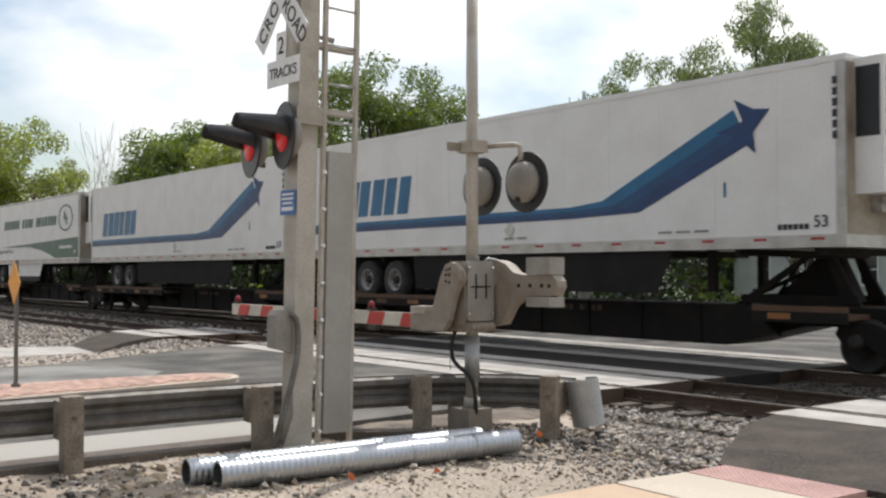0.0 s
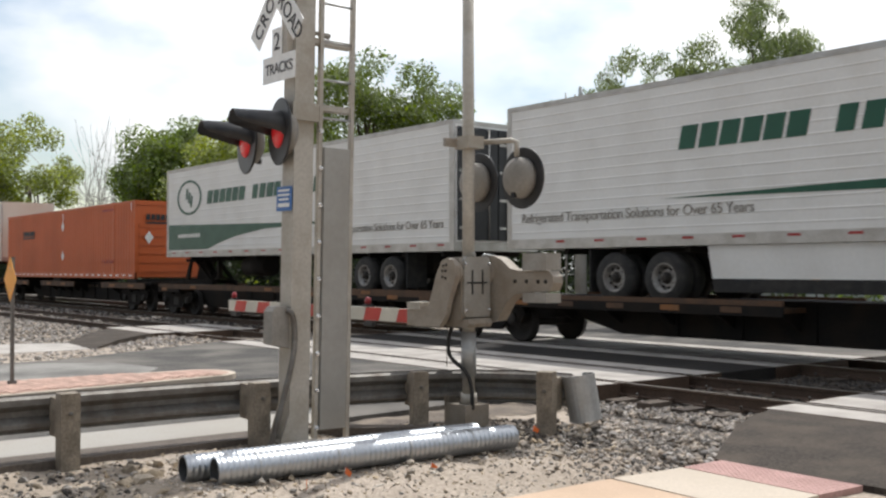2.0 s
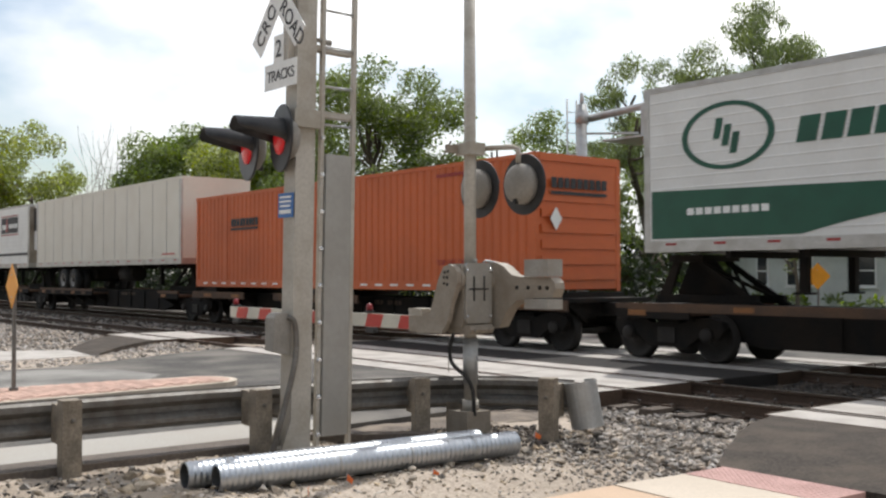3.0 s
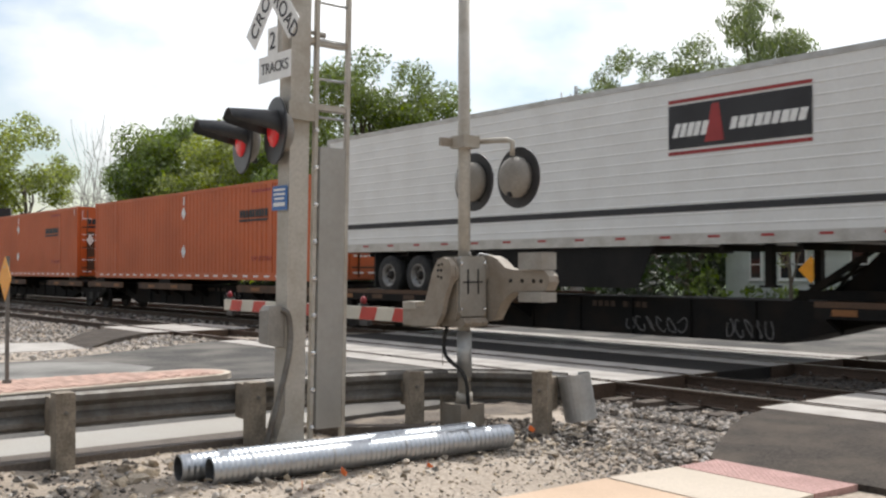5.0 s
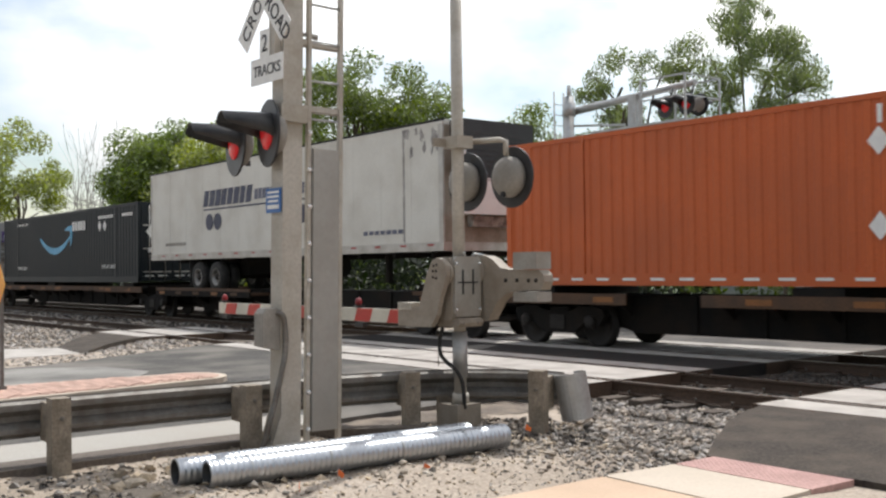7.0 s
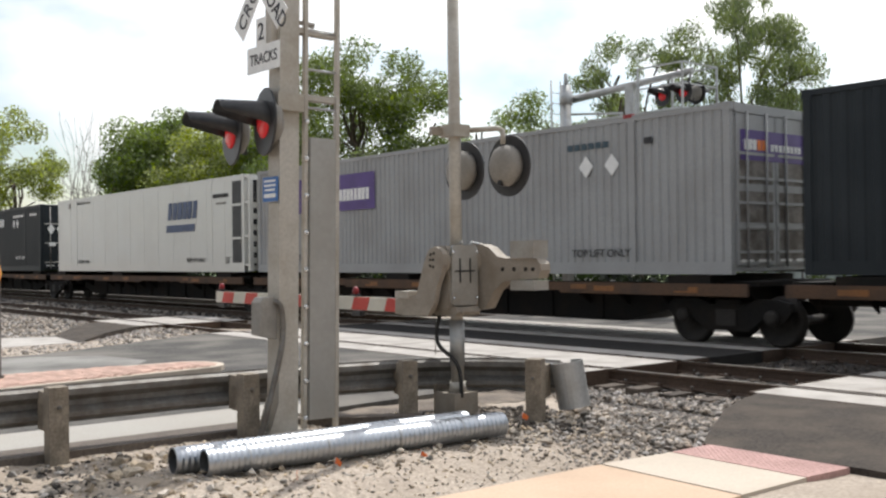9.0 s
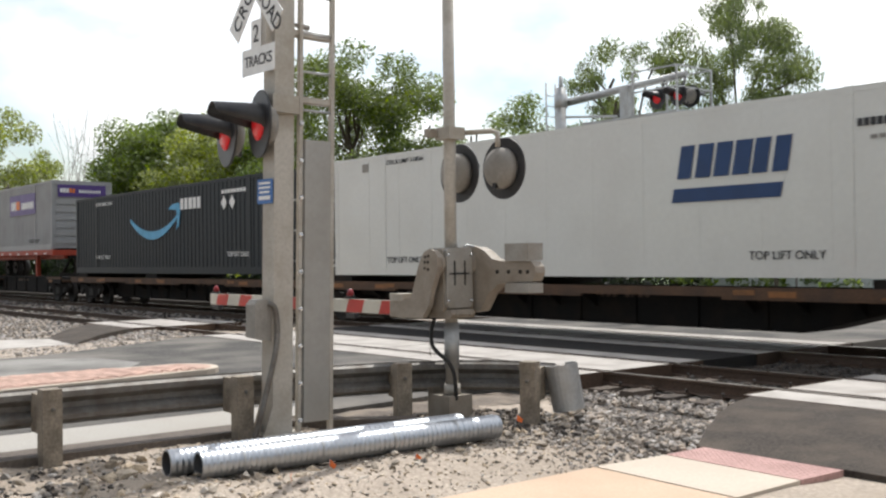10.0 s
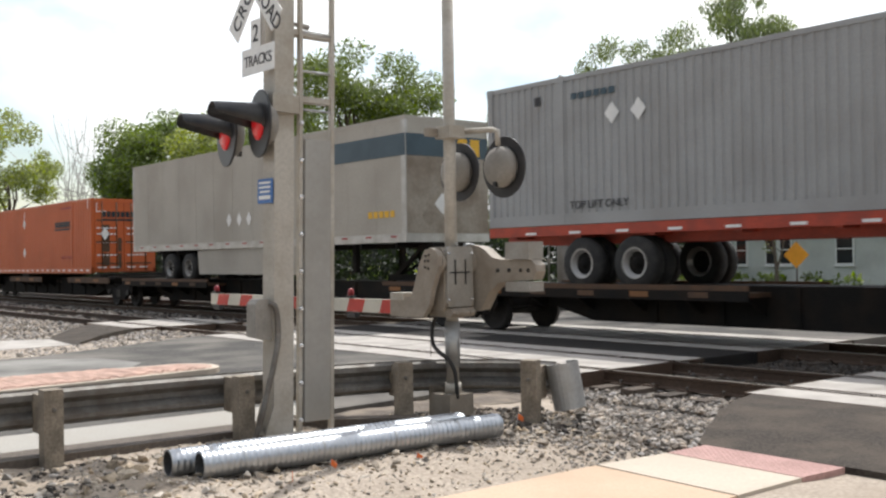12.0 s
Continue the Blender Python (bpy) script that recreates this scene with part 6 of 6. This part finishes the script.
    bars(t, -7.9, -7.1, 2.28, 2.32, 2, "housing")
    bars(t, -1.2, -0.62, 2.27, 2.36, 6, "ink")
    for i in range(6):
        part("mark_bar", bx(B(), -0.21, -0.13, -0.018, -0.012, 3.66 + i * 0.17, 3.78 + i * 0.17), "ink", t)
    lettering("length_mark", "53", 0.19, "ink", t, facing(-0.55, -0.016, 2.30))
    diamond(t, -7.68, 2.48, 0.32, 0.36, "alu")
    part("pilot_window", bx(B(), -2.24, -2.20, -0.014, -0.008, 2.86, 3.12), "blue_mid", t)
    return t


def green_trailer(front, label, reverse):
    L = 15.78 if reverse else 15.68
    t = build_trailer(front, L, "paint_white", label, ribs=True, reefer=not reverse, reverse=reverse, doors_right=reverse, axles=(2.5, 3.65) if reverse else (2.95, 4.15), skirt=None if reverse else (5.2, 10.6, "paint_white"))
    f = (lambda x: x) if not reverse else (lambda x: -L - x)

    def poly(pts):
        return [(f(x), z) for x, z in pts]
    ring_mark(t, -1.8 if not reverse else -L + 1.8, 3.95, 0.58, "green", squash=1.62)
    x0, x1 = (-11.2, -3.0) if not reverse else (-L + 3.1, -L + 11.4)
    w = (x1 - x0) / 19
    letter_blocks(t, x0, x1, 3.68, 4.10, 19, "green", 0.22, seed=5, gaps=(6, 11))
    strip_polygon("livery_band", poly([(-0.17, 2.22), (-0.17, 3.08), (-3.5, 3.00), (-7.0, 2.92), (-11.5, 2.83), (-7.0, 2.76), (-5.2, 2.60), (-4.0, 2.40), (-3.2, 2.22)]), "green", t, -0.0105, "green swoosh band")
    lettering("slogan", "Refrigerated Transportation Solutions for Over 65 Years", 0.19, "housing", t, facing(-15.25 if not reverse else -6.0, -0.014, 2.52), 0.93)
    bx0 = -2.6 if not reverse else -L + 0.95
    bars(t, bx0, bx0 + 1.7, 2.62, 2.74, 9, "sign_white", -0.016)
    if not reverse:
        lettering("length_mark", "53'", 0.17, "sign_white", t, facing(-0.75, -0.018, 2.35))
        for i in range(6):
            part("mark_bar", bx(B(), -0.12, -0.06, -0.018, -0.012, 3.5 + i * 0.2, 3.62 + i * 0.2), "ink", t)
    return t


def orange_container(front, label, doors=True, flip=False):
    c = build_container(front, "orange", label, doors=doors, rod="car_rust")
    lx = -13.65 if flip else -4.03
    letter_blocks(c, lx, lx + 1.75, 3.09, 3.32, 9, "ink", 0.0, seed=9)
    part("livery_bar", bx(B(), lx - 0.03, lx + 1.72, -0.012, -0.006, 2.97, 3.04), "ink", c)
    for x in (-8.0,):
        diamond(c, x, 3.40, 0.36, 0.44)
        diamond(c, x, 2.13, 0.36, 0.44)
    part("white_tick", bx(B(), -8.02, -7.94, -0.01, -0.004, 3.66, 3.94), "sign_white", c)
    part("white_tick", bx(B(), -0.34, -0.29, -0.01, -0.004, 3.75, 4.05), "sign_white", c)
    lettering("lift_mark", "TOP LIFT ONLY", 0.13, "maroon", c, facing(-3.3, -0.008, 1.80))
    bars(c, -3.3, -2.1, 3.82, 3.9, 9, "maroon")
    # end face marks
    e = 0.045 if doors else 0.06
    for i in range(9):
        part("livery_shape", bx(B(), e, e + 0.006, 0.42 + i * 0.19, 0.57 + i * 0.19, 3.40, 3.62), "ink", c)
    part("livery_bar", bx(B(), e, e + 0.006, 0.40, 2.1, 3.26, 3.33), "ink", c)
    if doors:
        for y0 in (0.22, 1.42):
            for k, z in enumerate((2.95, 2.72, 2.40, 1.9)):
                for q in range(5):
                    part("mark_bar", bx(B(), 0.03, 0.034, y0 + q * 0.17, y0 + 0.12 + q * 0.17, z, z + 0.05), "sign_white", c)
        for y, w in ((0.2, 0.03), (2.32, 0.03)):
            part("white_tick", bx(B(), 0.045, 0.05, y, y + w, 3.62, 3.95), "sign_white", c)
        for y in (0.2, 1.9):
            part("white_tick", bx(B(), 0.045, 0.05, y, y + 0.4, 3.60, 3.64), "sign_white", c)
        part("rust_smear", bx(B(), 0.028, 0.031, 0.45, 0.72, 1.5, 3.1), "car_rust", c, "dark rusty smear")
        part("rust_smear", bx(B(), 0.028, 0.031, 1.05, 1.2, 1.4, 2.6), "car_rust", c, "dark rusty smear")
    bm = prism(B(), [(0.35, 2.75), (0.52, 2.5), (0.69, 2.75), (0.52, 3.0)], "x", e + 0.03, e + 0.036)
    part("placard", bm, "sign_white", c, "pale diamond placard")
    return c


def grey_container(front, label, zb, L, panel, placards, doors=False):
    c = build_container(front, "grey", label, zb=zb, L=L, doors=doors, pitch=0.19, rod="grey")
    x0, x1 = panel
    za, zt = zb + 1.58, zb + 2.50
    p = part("livery_panel", bx(B(), x0, x1, -0.012, -0.004, za, zt), "purple", c, "purple name panel")
    w = x1 - x0
    letter_blocks(c, x0 + 0.06 * w, x0 + 0.255 * w, za + 0.25, za + 0.63, 3, "sign_white", 0, -0.018, 1)
    letter_blocks(c, x0 + 0.265 * w, x0 + 0.41 * w, za + 0.25, za + 0.63, 2, "orange_text", 0, -0.018, 2)
    letter_blocks(c, x0 + 0.47 * w, x0 + 0.94 * w, za + 0.25, za + 0.54, 10, "sign_white", 0, -0.018, 3)
    for x in placards:
        diamond(c, x, zb + 2.05, 0.36, 0.42)
    lettering("lift_mark", "TOP LIFT ONLY", 0.15, "ink", c, facing(x0 + 2.6 if x0 > -8 else x0 + 0.02, -0.010, zb + 0.32))
    zp = zb - 0.28 if doors else zb
    ep = part("livery_panel", bx(B(), 0.03, 0.036, 0.25, 2.3, zp + 2.22, zp + 2.74), "purple", c, "purple name panel")
    for i in range(5):
        part("livery_shape", bx(B(), 0.036, 0.042, 0.35 + i * 0.13, 0.45 + i * 0.13, zp + 2.4, zp + 2.58), "sign_white" if i < 3 else "orange_text", ep)
    for i in range(8):
        part("livery_shape", bx(B(), 0.036, 0.042, 1.15 + i * 0.12, 1.23 + i * 0.12, zp + 2.4, zp + 2.52), "sign_white", ep)
    if doors:
        for y in (0.2, 1.37):
            for k in range(3):
                part("grime_smear", bx(B(), 0.025, 0.028, y + 0.02, y + 1.0, zb + 0.22 + k * 0.66, zb + 0.75 + k * 0.66), "door_grime", c, "dark brown grime")
        lettering("lift_mark", "TOP LIFT ONLY", 0.15, "ink", c, facing(-3.65, -0.010, zb + 0.32))
        bars(c, -3.75, -2.65, zb + 2.38, zb + 2.50, 6, "slate")
        bars(c, -1.85, -1.6, zb + 2.36, zb + 2.48, 1, "ink")
        part("red_mark", bx(B(), -2.3, -2.1, -0.012, 0.06, zb + 2.87, zb + 2.94), "maroon", c)
    return c


def slate_container(front, label):
    c = build_container(front, "navy", label, doors=True, rod="alu")
    zb = 1.22
    letter_blocks(c, -6.72, -5.2, 3.30, 3.66, 5, "sign_white", 0, seed=4)
    # curved smile with arrow head
    pts_lo, pts_hi = [], []
    for i in range(15):
        t = i / 14
        x = -10.75 + 3.85 * t
        z = 3.08 - 2.35 * t * (1 - t) + 0.05 * t
        th = 0.05 + 0.23 * math.sin(math.pi * (0.15 + 0.75 * t)) ** 1.2
        pts_hi.append((x, z + th / 2))
        pts_lo.append((x, z - th / 2))
    strip_polygon("livery_smile", pts_lo + pts_hi[::-1], "cyan", c, -0.012, "light blue curved stripe")
    strip_polygon("livery_arrow", [(x + 1.3, z + 0.06) for x, z in ((-8.95, 3.3), (-8.55, 3.45), (-8.05, 3.48), (-8.0, 3.2), (-8.12, 2.75), (-8.28, 2.6), (-8.22, 3.0), (-8.3, 3.25))], "cyan", c, -0.016)
    diamond(c, -3.68, 3.38, 0.36, 0.42)
    diamond(c, -3.16, 3.38, 0.36, 0.42)
    bars(c, -3.85, -2.3, 3.66, 3.77, 8, "sign_white")
    bars(c, -1.45, -0.45, 3.66, 3.77, 6, "sign_white")
    lettering("lift_mark", "TOP LIFT ONLY", 0.14, "sign_white", c, facing(-14.0, -0.010, 1.75))
    lettering("lift_mark", "TOP LIFT ONLY", 0.14, "sign_white", c, facing(-3.5, -0.010, 1.75))
    lettering("stack_mark", "STACK LIMIT 3 HIGH", 0.12, "sign_white", c, facing(-14.0, -0.010, 3.75))
    for i, y in enumerate((0.45, 0.85)):
        part("placard", prism(B(), [(y - 0.17, 3.05), (y, 2.82), (y + 0.17, 3.05), (y, 3.28)], "x", 0.07, 0.076), "sign_white", c, "pale diamond placard")
    for y, z, w, h in ((1.62, 3.66, 0.5, 0.13), (1.75, 2.25, 0.34, 0.24), (0.35, 2.3, 0.3, 0.16), (1.55, 2.9, 0.4, 0.06), (1.55, 2.75, 0.4, 0.05), (1.7, 2.6, 0.3, 0.05)):
        part("label_plate", bx(B(), 0.07, 0.074, y, y + w, z, z + h), "sign_white", c)
    return c


def build_train():
    """Fronts are metres behind the train's zero mark."""
    marten_trailer(8.45, "white refrigerated trailer with a climbing blue stripe, riding a flat car")
    marten_trailer(25.65, "white refrigerated trailer with a climbing blue stripe, riding a flat car")
    green_trailer(43.0, "white ribbed trailer with a green swoosh, nose forward", False)
    green_trailer(60.5, "white ribbed trailer with a green swoosh, dark doors forward", True)
    orange_container(79.2, "bright orange corrugated container with ribbed end", False, True)
    t = build_trailer(96.55, 15.8, "paint_warm", "plain cream box trailer with vertical seams", reefer=False, skirt=None)
    for i in range(1, 13):
        strip_polygon("seam_line", [(-i * 1.22 - 0.012, 2.2), (-i * 1.22 + 0.012, 2.2), (-i * 1.22 + 0.012, 4.86), (-i * 1.22 - 0.012, 4.86)], "soot", t, -0.0085)
    bars(t, -1.6, -0.5, 2.3, 2.36, 4, "arm_red")
    t = build_trailer(113.6, 15.93, "paint_white", "white ribbed refrigerated trailer with a dark name banner", ribs=True, axles=(2.75, 3.92), skirt=(5.0, 11.5, "skirt"))
    part("livery_panel", bx(B(), -4.58, -1.75, -0.014, -0.007, 3.68, 4.45), "ink", t, "black name banner")
    for z in (3.57, 4.49):
        part("livery_bar", bx(B(), -4.58, -1.75, -0.014, -0.007, z, z + 0.06), "maroon", t)
    strip_polygon("livery_shape", [(-3.8, 3.75), (-3.4, 3.75), (-3.5, 4.4), (-3.65, 4.4)], "maroon", t, -0.018)
    letter_blocks(t, -4.5, -3.75, 3.88, 4.12, 5, "sign_white", 0.3, -0.018, 7)
    letter_blocks(t, -3.3, -1.85, 3.92, 4.12, 9, "sign_white", 0.3, -0.018, 8)
    part("livery_bar", bx(B(), -15.75, -0.18, -0.012, -0.007, 2.56, 2.68), "ink", t, "long black stripe")
    for i in range(5):
        part("mark_bar", bx(B(), -0.12, -0.05, -0.018, -0.012, 2.3 + i * 0.16, 2.41 + i * 0.16), "ink", t)
    orange_container(130.45, "orange corrugated container with locking-rod doors")
    orange_container(148.75, "orange corrugated container with locking-rod doors")
    t = build_trailer(167.0, 16.2, "paint_cream", "dirty white trailer with dark blue lettering and spots", reefer=True, skirt=None, nose=0.45)
    letter_blocks(t, -12.15, -8.95, 3.62, 4.12, 8, "indigo", 0.25, seed=11)
    letter_blocks(t, -8.8, -5.5, 3.68, 3.98, 14, "indigo_pale", 0.1, seed=12, gaps=(8,))
    part("livery_bar", bx(B(), -12.1, -5.5, -0.012, -0.006, 3.50, 3.55), "indigo", t)
    for x in (-11.7, -6.65):
        for d in (0, 0.56):
            part("livery_spot", lathe(B(), [(0.26, 0), (0.26, 0.006)], (x + d, -0.006, 3.13), (0, -1, 0), 20), "indigo", t, "round dark blue spot")
    bars(t, -15, -13.4, 2.45, 2.55, 6, "housing")
    bars(t, -3.2, -1.5, 2.42, 2.52, 7, "indigo_pale")
    part("roof_edge", bx(B(), -16.21, 0.01, -0.018, 0.04, 4.93, 4.985), "rubber", t, "dark worn roof edge")
    rng = random.Random(4)
    for i in range(9):
        x, z, r = rng.uniform(-1.5, -0.15), rng.uniform(4.25, 4.8), rng.uniform(0.06, 0.2)
        pts = [(x + 0.7 * r * rng.uniform(0.5, 1.2) * math.cos(k * 0.628), z + 1.3 * r * rng.uniform(0.5, 1.2) * math.sin(k * 0.628)) for k in range(10)]
        strip_polygon("grime_smudge", pts, "soot", t, -0.0065 - 0.0004 * i)
    part("black_cap", bx(B(), 0.016, 0.47, 0.2, 2.39, 4.30, 4.95), "reefer_dark", t, "black cap over the refrigeration unit", 0.05)
    strip_polygon("panel_joint", [(-5.62, 2.2), (-5.58, 2.2), (-5.58, 4.86), (-5.62, 4.86)], "soot", t, -0.006)
    strip_polygon("panel_joint", [(-1.52, 2.2), (-1.46, 2.2), (-1.46, 4.86), (-1.52, 4.86)], "soot", t, -0.006)
    slate_container(184.4, "dark slate container with a light blue curved arrow")
    grey_container(201.9, "grey corrugated container with a purple name panel", 1.22, 16.1, (-13.88, -10.25), (-3.25, -2.6), True)
    c = build_container(218.85, "gloss_cream", "off-white smooth refrigerated container with blue lettering", smooth=True, doors=False)
    letter_blocks(c, -5.35, -3.1, 2.93, 3.5, 6, "blue", 0.18, seed=13)
    strip_polygon("livery_bar", [(-5.45, 2.52), (-3.3, 2.52), (-3.25, 2.76), (-5.40, 2.76)], "blue", c)
    lettering("lift_mark", "TOP LIFT ONLY", 0.14, "ink", c, facing(-3.9, -0.008, 1.52))
    lettering("lift_mark", "TOP LIFT ONLY", 0.14, "ink", c, facing(-13.9, -0.008, 1.52))
    lettering("stack_mark", "STACK LIMIT 3 HIGH", 0.11, "ink", c, facing(-13.9, -0.008, 3.86))
    part("vent_hatch", bx(B(), -14.9, -14.65, -0.012, 0.0, 3.75, 3.95), "housing", c)
    # flat dark panel imitates the shade inside the open end frame
    part("side_recess", bx(B(), -0.72, -0.16, -0.008, 0.0, 1.5, 3.95), "reefer_dark", c, "flat dark panel for the shade in the recess beside the cooling unit")
    for z in (2.2, 3.2):
        part("recess_bar", bx(B(), -0.72, -0.16, -0.016, -0.008, z, z + 0.07), "gloss_cream", c)
    u = part("cooling_unit", bx(B(), 0.0, 0.30, 0.45, 2.3, 1.75, 3.95), "gloss_cream", c, "white cooling unit on the container end", 0.06)
    part("unit_display", bx(B(), 0.30, 0.32, 0.5, 1.1, 3.3, 3.62), "reefer_dark", u, "dark control panel")
    part("unit_display", bx(B(), 0.30, 0.32, 0.65, 0.85, 3.05, 3.2), "alu", u)
    part("unit_grille", bx(B(), 0.30, 0.32, 1.3, 2.2, 2.7, 3.8), "reefer_dark", u, "dark grille")
    part("unit_tank", bx(B(), 0.02, 0.32, 0.5, 2.2, 1.35, 1.72), "alu", u, "grey tank under the unit", 0.04)
    # another flat dark sheet in place of the recess's shade
    part("unit_recess", bx(B(), -0.001, 0.012, 0.13, 0.42, 1.4, 4.0), "reefer_dark", u)
    for z in (1.4, 2.25, 3.25, 4.02):
        part("guard_bar", bx(B(), 0.0, 0.33, 0.02, 0.10, z, z + 0.07), "gloss_cream", u)
    part("guard_post", bx(B(), 0.25, 0.35, 0.0, 0.12, 1.24, 4.1), "gloss_cream", u, bevel=0.01)
    bars(c, -2.0, -0.95, 3.5, 3.62, 10, "ink")
    bars(c, -1.8, -1.1, 3.3, 3.36, 5, "housing")
    lettering("length_mark", "53'", 0.2, "ink", c, facing(-1.2, -0.008, 1.48))
    slate_container(237.36, "dark slate container with a light blue curved arrow")
    # container riding on a red road chassis
    c = grey_container(256.4, "grey corrugated container riding on a red road chassis", 2.2, 15.3, (-5.6, -2.03), (-11.85, -11.22))
    lettering("lift_mark", "TOP LIFT ONLY", 0.15, "ink", c, facing(-12.95, -0.010, 2.5))
    bars(c, -12.9, -11.75, 4.62, 4.74, 6, "slate")
    bars(c, -13.9, -13.7, 4.6, 4.78, 1, "ink")
    t = thing("container_chassis", "red steel road chassis with white-rimmed tyres", "chassis", group="trailers on the train")
    X_OF[t] = -256.4
    MOVING.append(t)
    for y in (0.55, 1.9):
        part("main_beam", bx(B(), -15.3, -0.1, y, y + 0.14, 1.82, 2.19), "chassis", t, "red main beam", 0.01)
    part("side_rail", bx(B(), -15.3, -0.1, 0.0, 0.06, 1.99, 2.19), "chassis", t, "red side rail with pale markers")
    for i in range(12):
        part("reflector", bx(B(), -1.0 - i * 1.2, -0.7 - i * 1.2, -0.006, 0.0, 2.02, 2.07), "sign_white", t)
    for i in range(9):
        part("cross_member", bx(B(), -0.3 - i * 1.8, -0.14 - i * 1.8, 0.06, 2.5, 1.95, 2.18), "chassis", t)
    part("front_bolster", bx(B(), -0.12, 0.12, 0.0, 2.59, 1.95, 2.19), "chassis", t, bevel=0.02)
    for y in (0.3, 2.1):
        part("landing_leg", bx(B(), -3.0, -2.82, y, y + 0.16, 1.06, 1.98), "chassis", t)
    for u in (-11.4, -12.7):
        for y in (0.16, 0.50, 2.09, 2.43):
            tyre(t, "tyre", u, y, 1.44, 0.51, 0.27, "rim")
    t = build_trailer(274.6, 15.9, "paint_tan", "dusty grey trailer with a dark band and yellow shapes", reefer=False, axles=(2.9, 4.3), skirt=(4.6, 11.0, "paint_tan"))
    part("livery_panel", bx(B(), -4.35, 0.0, -0.014, -0.007, 4.03, 4.55), "slate", t, "dark slate band")
    letter_blocks(t, -4.3, -3.1, 4.08, 4.50, 3, "yellow", 0.2, -0.018, 15)
    part("livery_panel", bx(B(), 0.004, 0.012, 0.02, 2.57, 4.03, 4.55), "slate", t, "dark slate band")
    for i in range(3):
        part("livery_shape", bx(B(), 0.012, 0.018, 1.2 + i * 0.4, 1.5 + i * 0.4, 4.08, 4.50), "yellow", t)
    for i in range(4):
        part("livery_shape", bx(B(), 0.012, 0.018, 1.1 + i * 0.22, 1.27 + i * 0.22, 3.6, 3.72), "yellow", t)
    part("nose_panel", bx(B(), 0.004, 0.010, 0.02, 2.57, 2.2, 4.02), "grime", t, "stained brown nose panel")
    bars(t, -1.55, -0.42, 2.58, 2.74, 5, "yellow")
    for x in (-8.74, -8.11, -7.53):
        diamond(t, x, 2.83, 0.3, 0.42)
    for y, z, mat in ((0.7, 2.6, "mech"), (1.1, 2.9, "sign_white"), (1.45, 2.6, "mech")):
        part("placard", prism(B(), [(y - 0.25, z), (y, z - 0.27), (y + 0.25, z), (y, z + 0.27)], "x", 0.006, 0.012), mat, t)
    orange_container(294.6, "orange corrugated container with locking-rod doors")
    # platforms under them, from gap to gap
    gaps = [7.55, 24.9, 42.0, 59.7, 77.9, 95.95, 112.75, 129.95, 147.7, 165.6, 183.75, 201.2, 218.6, 236.35, 254.5, 273.0, 292.5, 311.6]
    kinds = ["t", "t", "t", "t", "c", "t", "t", "c", "c", "t", "c", "c", "c", "c", "t", "t", "c"]
    for i, k in enumerate(kinds):
        build_spine_car(gaps[i], gaps[i + 1], k, head=1.9 if i in (4, 9, 14) else (1.0 if i == 11 else 0.0), tail=1.9 if i in (3, 8, 13) else (0.0 if i == 16 else None), sill=i in (3, 10, 11, 12, 13), scrawl={6: ((-7.05, -5.55, 0.38, 0.66, 6), (-4.75, -3.75, 0.36, 0.68, 5)), 7: ((-6.9, -5.7, 0.42, 0.80, 5),)}.get(i, ()), flip=i == 3)


build_train()


def motions():
    for ob in MOVING:
        walk(ob, [(t, pose(X_OF[ob] + SPEED * t, SIDE, 0)) for t in (0.0, 3.0, 6.0, 9.0, 12.0)])


motions()
